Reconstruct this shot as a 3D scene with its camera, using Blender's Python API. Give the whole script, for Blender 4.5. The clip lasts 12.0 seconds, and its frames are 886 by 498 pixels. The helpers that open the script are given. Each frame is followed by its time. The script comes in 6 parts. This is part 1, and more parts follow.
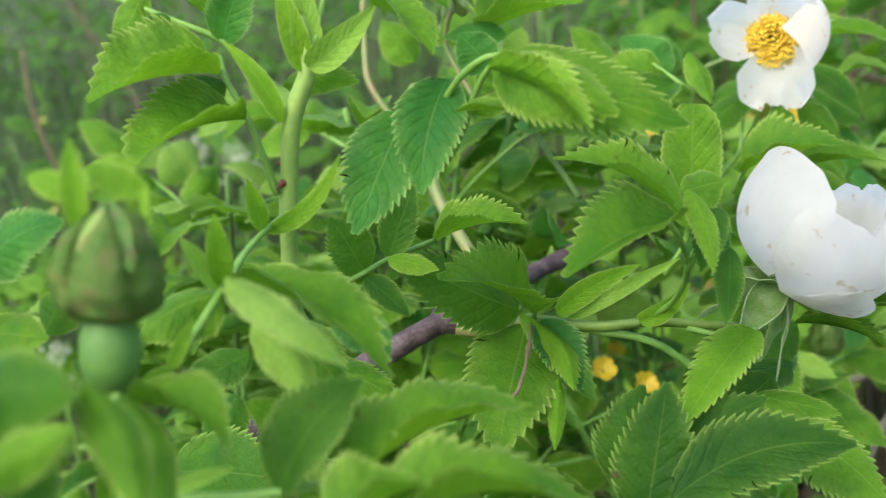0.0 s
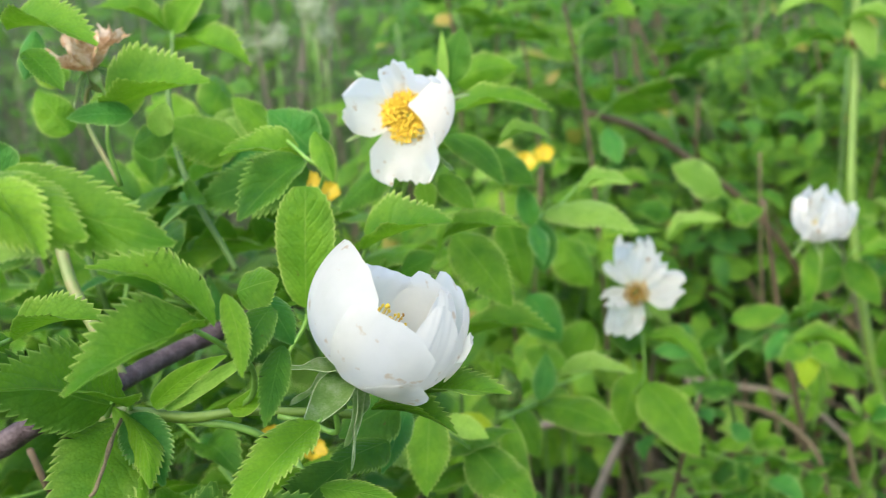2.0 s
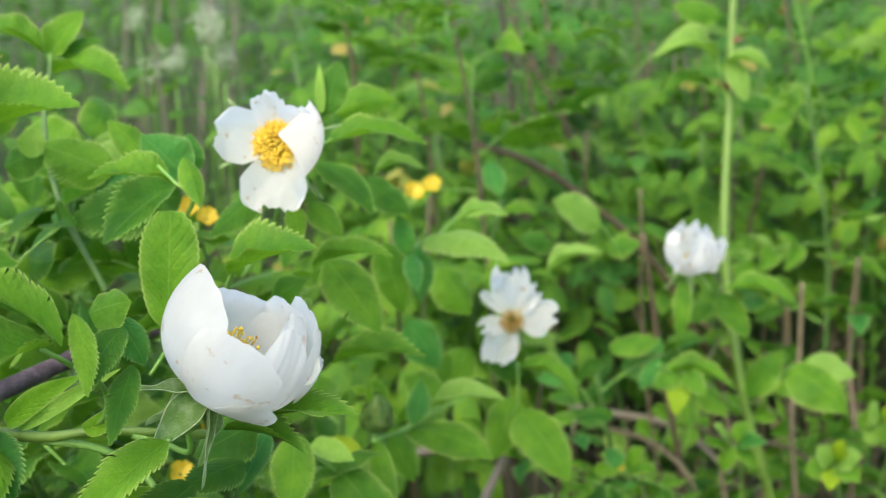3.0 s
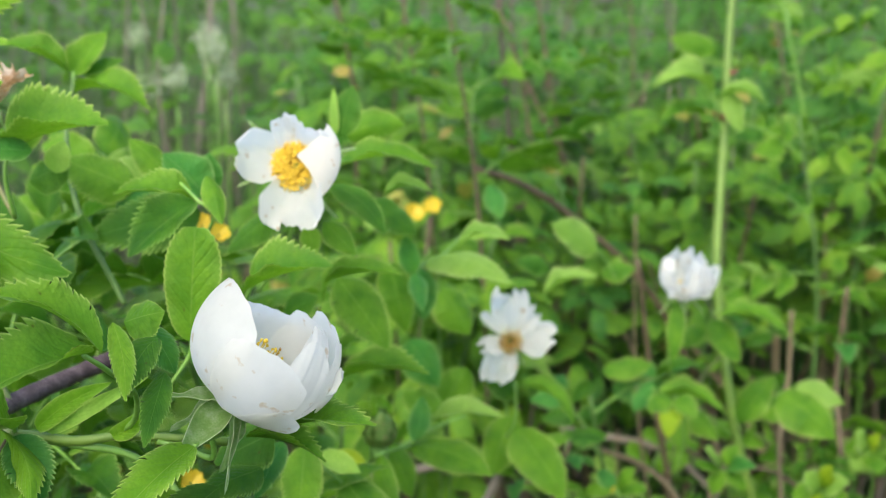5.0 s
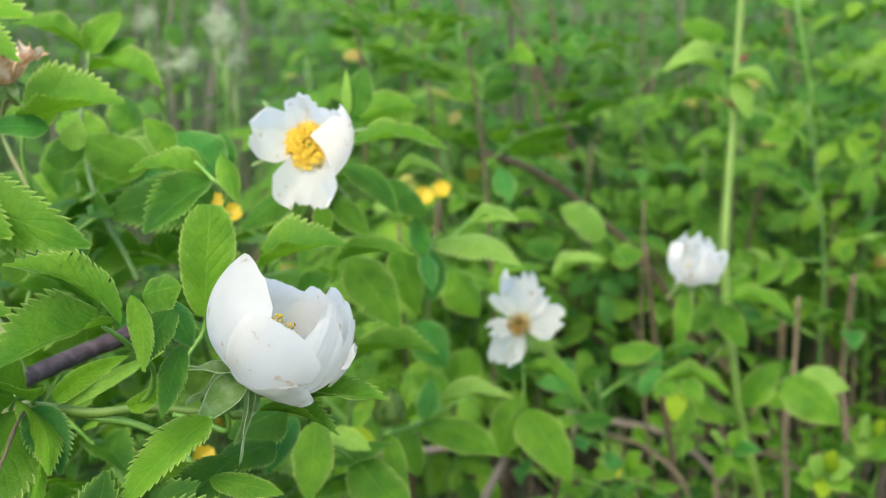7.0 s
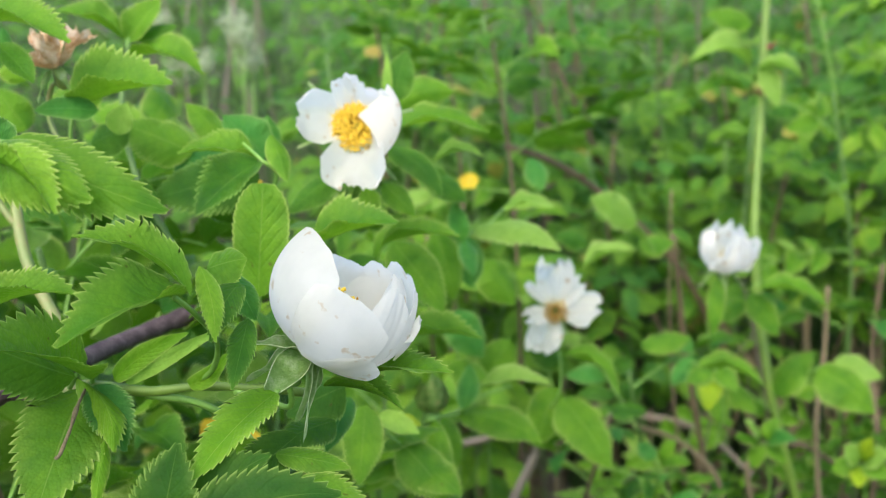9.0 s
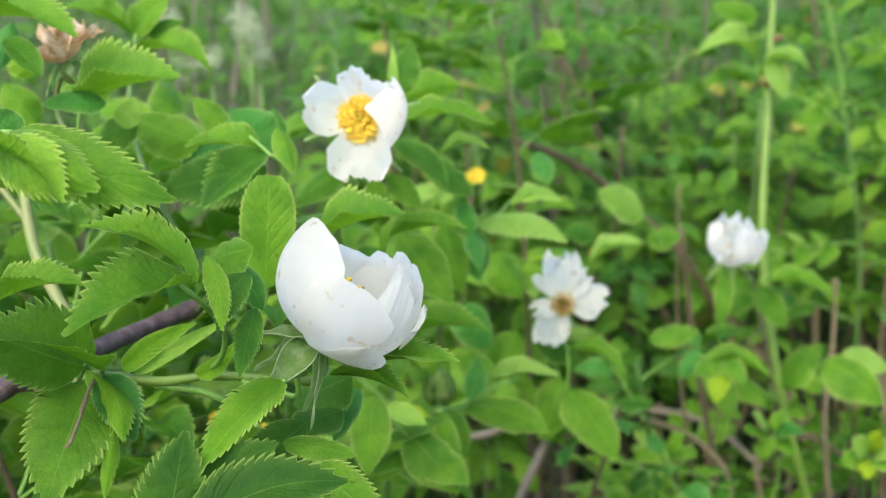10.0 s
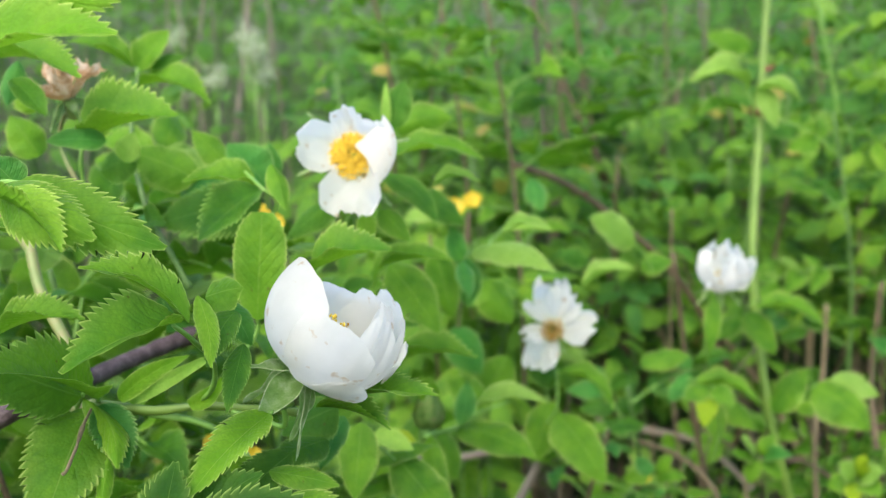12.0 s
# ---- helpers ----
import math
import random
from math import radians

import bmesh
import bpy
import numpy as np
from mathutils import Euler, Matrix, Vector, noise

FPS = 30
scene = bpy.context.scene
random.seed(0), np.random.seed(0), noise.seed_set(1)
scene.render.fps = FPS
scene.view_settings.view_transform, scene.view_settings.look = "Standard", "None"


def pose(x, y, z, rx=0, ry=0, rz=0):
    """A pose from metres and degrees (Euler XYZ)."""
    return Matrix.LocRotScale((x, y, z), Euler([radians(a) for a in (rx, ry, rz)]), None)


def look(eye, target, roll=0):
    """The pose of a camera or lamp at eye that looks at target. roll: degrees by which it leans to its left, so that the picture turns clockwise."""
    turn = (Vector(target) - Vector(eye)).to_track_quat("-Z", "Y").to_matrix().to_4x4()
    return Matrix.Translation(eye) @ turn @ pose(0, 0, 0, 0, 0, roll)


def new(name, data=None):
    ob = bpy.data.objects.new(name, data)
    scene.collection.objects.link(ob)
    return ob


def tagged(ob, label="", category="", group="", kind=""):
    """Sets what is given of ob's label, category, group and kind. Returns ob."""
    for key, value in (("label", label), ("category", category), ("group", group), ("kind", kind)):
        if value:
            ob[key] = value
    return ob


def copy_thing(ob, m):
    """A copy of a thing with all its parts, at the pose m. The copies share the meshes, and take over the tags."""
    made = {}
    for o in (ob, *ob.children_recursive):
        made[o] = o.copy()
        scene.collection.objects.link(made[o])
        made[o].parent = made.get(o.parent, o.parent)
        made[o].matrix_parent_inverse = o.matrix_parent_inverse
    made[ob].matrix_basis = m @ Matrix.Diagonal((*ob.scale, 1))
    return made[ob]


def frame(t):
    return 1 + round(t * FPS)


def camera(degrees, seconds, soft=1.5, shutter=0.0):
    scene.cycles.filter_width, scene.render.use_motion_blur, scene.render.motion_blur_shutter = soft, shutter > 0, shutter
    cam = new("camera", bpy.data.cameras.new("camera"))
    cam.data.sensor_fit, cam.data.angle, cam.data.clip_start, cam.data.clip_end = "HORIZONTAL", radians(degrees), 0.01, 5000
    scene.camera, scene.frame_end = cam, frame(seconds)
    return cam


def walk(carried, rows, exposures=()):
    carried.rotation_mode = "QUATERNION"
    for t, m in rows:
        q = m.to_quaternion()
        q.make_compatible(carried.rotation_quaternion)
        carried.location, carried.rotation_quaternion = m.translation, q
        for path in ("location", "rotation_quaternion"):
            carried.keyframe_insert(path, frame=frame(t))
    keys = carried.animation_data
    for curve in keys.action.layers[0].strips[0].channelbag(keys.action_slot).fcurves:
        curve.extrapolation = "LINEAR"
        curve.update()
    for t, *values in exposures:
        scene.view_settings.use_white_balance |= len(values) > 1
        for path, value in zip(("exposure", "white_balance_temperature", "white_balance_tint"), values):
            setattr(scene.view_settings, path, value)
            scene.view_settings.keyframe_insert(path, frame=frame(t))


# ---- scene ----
cam = camera(44.7, 12.0, soft=1.05, shutter=0.2)
PATH = [
    (0, (0.069, -0.009, 0.942), (-0.173, 1.899, 0.396), -4.6),
    (0.3, (0.074, -0.015, 0.942), (-0.082, 1.905, 0.404), -4.5),
    (0.5, (0.082, -0.015, 0.948), (-0.04, 1.908, 0.412), -4.7),
    (1, (0.125, -0.011, 0.946), (0.111, 1.919, 0.422), -4.8),
    (1.5, (0.131, -0.006, 0.945), (0.175, 1.926, 0.431), -4.4),
    (2, (0.153, -0.003, 0.959), (0.216, 1.925, 0.429), -3.8),
    (2.5, (0.163, -0.006, 0.96), (0.335, 1.923, 0.463), -2.6),
    (3, (0.17, -0.019, 0.962), (0.407, 1.906, 0.474), -1.4),
    (3.2, (0.177, -0.021, 0.965), (0.423, 1.904, 0.482), -0.9),
    (4.8, (0.155, -0.038, 0.967), (0.41, 1.895, 0.519), -0.5),
    (5, (0.158, -0.036, 0.966), (0.418, 1.896, 0.517), 0.0),
    (5.5, (0.158, -0.038, 0.973), (0.423, 1.891, 0.517), 0.5),
    (6, (0.151, -0.042, 0.961), (0.422, 1.885, 0.499), 0.5),
    (6.5, (0.157, -0.039, 0.961), (0.416, 1.888, 0.49), 0.4),
    (7, (0.155, -0.041, 0.964), (0.403, 1.887, 0.491), 0.4),
    (7.2, (0.155, -0.038, 0.964), (0.41, 1.889, 0.492), 0.1),
    (8.8, (0.152, -0.035, 0.956), (0.37, 1.895, 0.481), -0.2),
    (9, (0.136, -0.038, 0.952), (0.37, 1.894, 0.488), -0.4),
    (9.5, (0.133, -0.042, 0.951), (0.351, 1.892, 0.491), -0.7),
    (10, (0.137, -0.041, 0.95), (0.354, 1.891, 0.481), -0.8),
    (10.5, (0.141, -0.044, 0.958), (0.357, 1.888, 0.488), -0.7),
    (11, (0.13, -0.054, 0.948), (0.369, 1.883, 0.51), -0.9),
    (11.2, (0.141, -0.051, 0.957), (0.36, 1.883, 0.499), -0.2),
    (11.5, (0.147, -0.058, 0.967), (0.357, 1.878, 0.512), -0.3),
    (12, (0.144, -0.058, 0.964), (0.352, 1.88, 0.517), -0.3),
]
walk(cam, [(t, look(eye, target, roll)) for t, eye, target, roll in PATH],
     [(0, 0.46), (1, 0.60), (2, 0.62), (3, 0.55), (5, 0.54), (7, 0.54), (9, 0.58), (10.5, 0.62), (12, 0.63)])
cam.data.dof.use_dof = True
cam.data.dof.focus_distance = 0.335
cam.data.dof.aperture_fstop = 14.0

# ---- light: soft open shade under a bright hazy sky ----
SUN_UP, SUN_TURN = 52.0, 215.0
world = bpy.data.worlds.new("world")
scene.world = world
world.use_nodes = True
wt = world.node_tree
sky = wt.nodes.new("ShaderNodeTexSky")
sky.sky_type = 'NISHITA'
sky.sun_disc = False
sky.sun_elevation = radians(SUN_UP)
sky.sun_rotation = radians(SUN_TURN)
sky.dust_density = 4.0
wt.links.new(sky.outputs[0], wt.nodes["Background"].inputs[0])
wt.nodes["Background"].inputs[1].default_value = 0.33
sun = new("sun", bpy.data.lights.new("sun", 'SUN'))
sun.data.energy = 0.72
sun.data.angle = radians(35)
sun.data.color = (1.0, 0.95, 0.86)
a, e = radians(SUN_TURN), radians(SUN_UP)
sun.matrix_world = look((0, 0, 4), (-math.sin(a) * math.cos(e), -math.cos(a) * math.cos(e), 4 - math.sin(e)))


# ---- materials ----
def nodes(name):
    m = bpy.data.materials.new(name)
    m.use_nodes = True
    t = m.node_tree
    return m, t, t.nodes["Principled BSDF"], t.nodes["Material Output"]


def ramp(t, fac, stops):
    r = t.nodes.new("ShaderNodeValToRGB")
    while len(r.color_ramp.elements) < len(stops):
        r.color_ramp.elements.new(0.5)
    for el, (p, c) in zip(r.color_ramp.elements, stops):
        el.position, el.color = p, (*c, 1)
    t.links.new(fac, r.inputs[0])
    return r.outputs[0]


def mathn(t, op, x, y=None):
    n = t.nodes.new("ShaderNodeMath")
    n.operation = op
    for i, v in enumerate((x, y)):
        if v is None:
            continue
        if isinstance(v, (int, float)):
            n.inputs[i].default_value = v
        else:
            t.links.new(v, n.inputs[i])
    return n.outputs[0]


def mixc(t, fac, x, y, mode='MIX'):
    n = t.nodes.new("ShaderNodeMix")
    n.data_type, n.blend_type = 'RGBA', mode
    for i, v in ((0, fac), (6, x), (7, y)):
        if isinstance(v, (int, float)):
            n.inputs[i].default_value = v
        elif isinstance(v, tuple):
            n.inputs[i].default_value = (*v, 1)
        else:
            t.links.new(v, n.inputs[i])
    return n.outputs[2]


def noisen(t, scale, detail=4.0, vec=None):
    n = t.nodes.new("ShaderNodeTexNoise")
    n.inputs["Scale"].default_value, n.inputs["Detail"].default_value = scale, detail
    if vec is not None:
        t.links.new(vec, n.inputs["Vector"])
    return n.outputs["Fac"]


def bump(t, bsdf, height, strength, dist):
    b = t.nodes.new("ShaderNodeBump")
    b.inputs["Strength"].default_value, b.inputs["Distance"].default_value = strength, dist
    t.links.new(height, b.inputs["Height"])
    t.links.new(b.outputs[0], bsdf.inputs["Normal"])
    return b


def position(t):
    return t.nodes.new("ShaderNodeNewGeometry").outputs["Position"]


def thin(t, bsdf, out, colour, share):
    """Light that shines through a thin blade."""
    tr = t.nodes.new("ShaderNodeBsdfTranslucent")
    t.links.new(colour, tr.inputs[0])
    mx = t.nodes.new("ShaderNodeMixShader")
    mx.inputs[0].default_value = share
    t.links.new(bsdf.outputs[0], mx.inputs[1])
    t.links.new(tr.outputs[0], mx.inputs[2])
    t.links.new(mx.outputs[0], out.inputs[0])


def leaf_material(name, low, high, edge, rough=0.42, share=0.40, islands=False, haze=0.24):
    m, t, b, out = nodes(name)
    uv = t.nodes.new("ShaderNodeUVMap").outputs[0]
    sep = t.nodes.new("ShaderNodeSeparateXYZ")
    t.links.new(uv, sep.inputs[0])
    across = mathn(t, 'ABSOLUTE', mathn(t, 'SUBTRACT', mathn(t, 'MULTIPLY', sep.outputs[0], 2.0), 1.0))
    pos = position(t)
    if islands:
        rnd = t.nodes.new("ShaderNodeNewGeometry").outputs["Random Per Island"]
    else:
        rnd = t.nodes.new("ShaderNodeObjectInfo").outputs["Random"]
    patch = noisen(t, 55.0, 3.0, pos)
    mixv = mathn(t, 'ADD', mathn(t, 'MULTIPLY', rnd, 0.42), mathn(t, 'SUBTRACT', mathn(t, 'MULTIPLY', patch, 1.9), 0.42))
    col = ramp(t, mixv, [(0.45, low), (1.0, high)])
    # yellower towards the rim and in clouds, netted with fine veins
    cloud = ramp(t, noisen(t, 130.0, 3.0, pos), [(0.42, (0, 0, 0)), (0.72, (haze, haze, haze))])
    col = mixc(t, cloud, col, (0.24, 0.42, 0.02))
    col = mixc(t, mathn(t, 'MULTIPLY', mathn(t, 'POWER', across, 3.0), 0.24), col, edge)
    cells = t.nodes.new("ShaderNodeTexVoronoi")
    cells.inputs["Scale"].default_value = 820.0
    t.links.new(pos, cells.inputs["Vector"])
    col = mixc(t, mathn(t, 'MULTIPLY', cells.outputs["Distance"], 0.45), col, low)
    speck = ramp(t, noisen(t, 640.0, 4.0, pos), [(0.36, (0.90, 0.91, 0.86)), (0.64, (1.07, 1.05, 1.0))])
    col = mixc(t, 1.0, col, speck, 'MULTIPLY')
    # side veins that run forward from the midrib
    wobble = mathn(t, 'MULTIPLY', noisen(t, 90.0, 2.0, pos), 1.1)
    phase = mathn(t, 'ADD', mathn(t, 'SUBTRACT', mathn(t, 'MULTIPLY', sep.outputs[1], 8.0), mathn(t, 'MULTIPLY', across, 2.4)), wobble)
    saw = mathn(t, 'ABSOLUTE', mathn(t, 'SUBTRACT', mathn(t, 'FRACT', phase), 0.5))
    vein = mathn(t, 'SMOOTH_MIN', mathn(t, 'MULTIPLY', saw, 5.0), 1.0)
    line = mathn(t, 'SUBTRACT', 1.0, mathn(t, 'MINIMUM', mathn(t, 'MULTIPLY', saw, 12.0), 1.0))
    rib = mathn(t, 'SUBTRACT', 1.0, mathn(t, 'MINIMUM', mathn(t, 'MULTIPLY', across, 26.0), 1.0))
    col = mixc(t, mathn(t, 'MULTIPLY', line, 0.28), col, low)
    col = mixc(t, mathn(t, 'MULTIPLY', rib, 0.24), col, edge)
    rim = mathn(t, 'MULTIPLY', mathn(t, 'MAXIMUM', mathn(t, 'SUBTRACT', across, 0.925), 0.0), 12.0)
    col = mixc(t, rim, col, edge)
    # small brown flecks
    fleck = ramp(t, noisen(t, 260.0, 2.0, pos), [(0.725, (0, 0, 0)), (0.785, (1, 1, 1))])
    col = mixc(t, mathn(t, 'MULTIPLY', fleck, 0.75), col, (0.06, 0.035, 0.012))
    hole = ramp(t, noisen(t, 75.0, 2.0, pos), [(0.755, (0, 0, 0)), (0.775, (1, 1, 1))])
    col = mixc(t, mathn(t, 'MULTIPLY', hole, 0.8), col, (0.07, 0.045, 0.02))
    t.links.new(col, b.inputs["Base Color"])
    fine = mathn(t, 'MULTIPLY', cells.outputs["Distance"], -1.1)
    h = mathn(t, 'ADD', mathn(t, 'ADD', vein, fine), mathn(t, 'MULTIPLY', rib, -1.2))
    bump(t, b, h, 0.34, 0.0008)
    b.inputs["Roughness"].default_value = rough
    b.inputs["Specular IOR Level"].default_value = 0.10
    glow = mixc(t, 0.5, col, (0.19, 0.44, 0.012))
    thin(t, b, out, glow, share)
    return m


LEAF = {
    "mid": leaf_material("leaf_mid", (0.048, 0.156, 0.012), (0.118, 0.278, 0.019), (0.40, 0.53, 0.13)),
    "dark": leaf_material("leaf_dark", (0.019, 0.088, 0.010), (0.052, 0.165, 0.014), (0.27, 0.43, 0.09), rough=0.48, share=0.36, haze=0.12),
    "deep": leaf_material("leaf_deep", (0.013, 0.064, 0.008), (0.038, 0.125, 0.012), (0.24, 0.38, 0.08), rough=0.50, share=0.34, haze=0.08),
    "blue": leaf_material("leaf_blue", (0.022, 0.128, 0.024), (0.054, 0.221, 0.037), (0.34, 0.52, 0.16), haze=0.14),
    "young": leaf_material("leaf_young", (0.110, 0.280, 0.016), (0.190, 0.380, 0.028), (0.48, 0.61, 0.16)),
    "pale": leaf_material("leaf_pale", (0.19, 0.38, 0.055), (0.27, 0.46, 0.085), (0.42, 0.56, 0.15), rough=0.6),
    "soft": leaf_material("leaf_soft", (0.125, 0.265, 0.040), (0.215, 0.375, 0.075), (0.44, 0.57, 0.20), rough=0.55),
    "yellow": leaf_material("leaf_yellow", (0.20, 0.33, 0.014), (0.31, 0.40, 0.020), (0.42, 0.5, 0.07)),
}
LIGHT_FOLIAGE = leaf_material("light_foliage", (0.07, 0.195, 0.015), (0.18, 0.32, 0.028), (0.34, 0.52, 0.08), islands=True)
DARK_FOLIAGE = leaf_material("dark_foliage", (0.026, 0.110, 0.023), (0.070, 0.212, 0.034), (0.15, 0.33, 0.05), islands=True)
FOLIAGE = leaf_material("foliage", (0.046, 0.150, 0.020), (0.140, 0.295, 0.030), (0.26, 0.46, 0.05), islands=True)
WEEDS = leaf_material("weeds", (0.034, 0.115, 0.020), (0.082, 0.205, 0.033), (0.18, 0.36, 0.06), islands=True)


def skin(name, stops, scale, rough, relief=0.5, dist=0.0008, islands=False, share=0.0):
    m, t, b, out = nodes(name)
    pos = position(t)
    f = mathn(t, 'ADD', mathn(t, 'MULTIPLY', noisen(t, scale, 5.0, pos), 0.7), mathn(t, 'MULTIPLY', noisen(t, scale * 6, 3.0, pos), 0.3))
    if islands:
        rnd = t.nodes.new("ShaderNodeNewGeometry").outputs["Random Per Island"]
        f = mathn(t, 'ADD', mathn(t, 'MULTIPLY', f, 0.4), mathn(t, 'MULTIPLY', rnd, 0.6))
    col = ramp(t, f, stops)
    t.links.new(col, b.inputs["Base Color"])
    bump(t, b, noisen(t, scale * 5, 4.0, pos), relief, dist)
    b.inputs["Roughness"].default_value = rough
    if share:
        thin(t, b, out, col, share)
    return m


BARK = skin("bark", [(0.3, (0.017, 0.010, 0.012)), (0.5, (0.050, 0.033, 0.037)), (0.72, (0.14, 0.11, 0.115))], 130, 0.7, 0.8)
GREEN_STEM = skin("green_stem", [(0.3, (0.10, 0.25, 0.03)), (0.7, (0.19, 0.36, 0.06))], 120, 0.5, 0.3)
YOUNG_STEM = skin("young_stem", [(0.3, (0.17, 0.31, 0.06)), (0.6, (0.25, 0.38, 0.085)), (0.78, (0.30, 0.30, 0.11))], 90, 0.55, 0.35)
TAN = skin("tan_twig", [(0.3, (0.09, 0.072, 0.036)), (0.7, (0.22, 0.18, 0.10))], 200, 0.85, 0.7)
CANE_GREEN = skin("cane_green", [(0.3, (0.075, 0.15, 0.018)), (0.7, (0.14, 0.24, 0.03))], 60, 0.55, 0.3)
DARK_STEM = skin("dark_stem", [(0.3, (0.045, 0.12, 0.02)), (0.7, (0.10, 0.19, 0.04))], 90, 0.6, 0.3)
BROWN = skin("brown_cane", [(0.3, (0.05, 0.036, 0.018)), (0.7, (0.14, 0.105, 0.055))], 90, 0.7, 0.5)
RED_STEM = skin("red_stem", [(0.36, (0.14, 0.28, 0.05)), (0.52, (0.24, 0.30, 0.08)), (0.70, (0.34, 0.20, 0.12))], 60, 0.5, 0.3)
PALE_STEM = skin("pale_stem", [(0.3, (0.10, 0.19, 0.04)), (0.5, (0.16, 0.20, 0.06)), (0.68, (0.22, 0.14, 0.07))], 90, 0.55, 0.3)
DRY = skin("dry_stem", [(0.25, (0.055, 0.047, 0.034)), (0.7, (0.16, 0.14, 0.105))], 60, 0.85, 0.6, islands=True)
THORN = skin("thorn", [(0.3, (0.09, 0.02, 0.014)), (0.7, (0.20, 0.045, 0.03))], 300, 0.45)
SEPAL = skin("sepal", [(0.3, (0.19, 0.36, 0.08)), (0.5, (0.28, 0.45, 0.14)), (0.75, (0.52, 0.62, 0.38))], 260, 0.65, 0.5, share=0.35)
HIP = skin("hip", [(0.3, (0.06, 0.17, 0.030)), (0.7, (0.12, 0.25, 0.05))], 120, 0.45, 0.2)
BUDSKIN = skin("bud_skin", [(0.3, (0.10, 0.25, 0.035)), (0.52, (0.20, 0.36, 0.07)), (0.70, (0.33, 0.28, 0.12))], 300, 0.6, 0.9, share=0.2)
STAMEN = skin("stamen", [(0.15, (0.28, 0.12, 0.015)), (0.33, (0.60, 0.39, 0.016)), (0.8, (0.74, 0.55, 0.05))], 500, 0.7, 0.4, islands=True)
OLD_STAMEN = skin("old_stamen", [(0.2, (0.26, 0.12, 0.02)), (0.8, (0.58, 0.40, 0.08))], 500, 0.8, 0.4, islands=True)
YELLOW = skin("yellow_petal", [(0.3, (0.50, 0.36, 0.016)), (0.7, (0.60, 0.48, 0.030))], 200, 0.5, 0.2, share=0.25)
DOWN = skin("sepal_down", [(0.3, (0.40, 0.52, 0.24)), (0.7, (0.54, 0.62, 0.40))], 300, 0.8, 0.3)
FADED = skin("faded_petal", [(0.32, (0.30, 0.15, 0.06)), (0.46, (0.56, 0.36, 0.19)), (0.60, (0.74, 0.62, 0.46))], 150, 0.8, 0.8, share=0.35)
UMBEL = skin("umbel", [(0.3, (0.28, 0.36, 0.21)), (0.7, (0.46, 0.53, 0.36))], 200, 0.8, 0.4)
GRASS = skin("grass_blade", [(0.15, (0.018, 0.058, 0.012)), (0.65, (0.050, 0.112, 0.022)), (0.97, (0.18, 0.17, 0.09))], 12, 0.6, 0.2, islands=True, share=0.25)
YELLOWED = skin("yellowed_leaf", [(0.2, (0.16, 0.09, 0.03)), (0.55, (0.25, 0.27, 0.035)), (0.9, (0.30, 0.22, 0.04))], 90, 0.6, 0.3, islands=True, share=0.3)
SOIL = skin("soil", [(0.32, (0.030, 0.026, 0.016)), (0.44, (0.036, 0.052, 0.014)), (0.58, (0.055, 0.095, 0.022)), (0.75, (0.13, 0.13, 0.06))], 9, 0.95, 1.0, 0.02)


def petal_material(name, low, high, stain):
    m, t, b, out = nodes(name)
    uv = t.nodes.new("ShaderNodeUVMap").outputs[0]
    sep = t.nodes.new("ShaderNodeSeparateXYZ")
    t.links.new(uv, sep.inputs[0])
    pos = position(t)
    col = ramp(t, noisen(t, 120.0, 4.0, pos), [(0.3, low), (0.65, high)])
    foot = ramp(t, sep.outputs[1], [(0.02, (0.6, 0.6, 0.6)), (0.3, (0, 0, 0))])
    col = mixc(t, foot, col, (0.72, 0.74, 0.42))
    spots = ramp(t, noisen(t, 170.0, 3.0, pos), [(0.70 - 0.07 * stain, (0, 0, 0)), (0.77 - 0.06 * stain, (stain, stain, stain))])
    col = mixc(t, spots, col, (0.50, 0.33, 0.12))
    t.links.new(col, b.inputs["Base Color"])
    stretch = t.nodes.new("ShaderNodeMapping")
    stretch.inputs["Scale"].default_value = (34.0, 3.0, 1.0)
    t.links.new(uv, stretch.inputs["Vector"])
    bump(t, b, noisen(t, 1.0, 3.0, stretch.outputs[0]), 0.22, 0.0010)
    b.inputs["Roughness"].default_value = 0.6
    b.inputs["Specular IOR Level"].default_value = 0.25
    thin(t, b, out, col, 0.70)
    return m


PETAL = petal_material("petal_white", (0.725, 0.74, 0.705), (0.775, 0.785, 0.75), 0.5)
PETAL_OLD = petal_material("petal_ageing", (0.795, 0.80, 0.755), (0.835, 0.835, 0.795), 0.9)


# ---- mesh helpers ----
def part(name, bm, material, parent=None, label="", at=None):
    """Links a bmesh, given in world coordinates, as one mesh under a thing or a part (or on its own, with its origin at `at`)."""
    base = Vector(parent["base"]) if parent is not None else Vector(at or (0, 0, 0))
    bmesh.ops.translate(bm, verts=bm.verts, vec=-base)
    me = bpy.data.meshes.new(name)
    bm.to_mesh(me)
    bm.free()
    for p in me.polygons:
        p.use_smooth = True
    me.materials.append(material)
    ob = new(name, me)
    if parent is not None:
        ob.parent = parent
        ob["base"] = base
    else:
        ob.location = base
        ob["base"] = base
    if label:
        tagged(ob, label)
    return ob


def thing(name, base, label, category, group="", kind=""):
    ob = new(name)
    ob.empty_display_size = 0.01
    ob.location = base
    ob["base"] = Vector(base)
    return tagged(ob, label, category, group, kind)


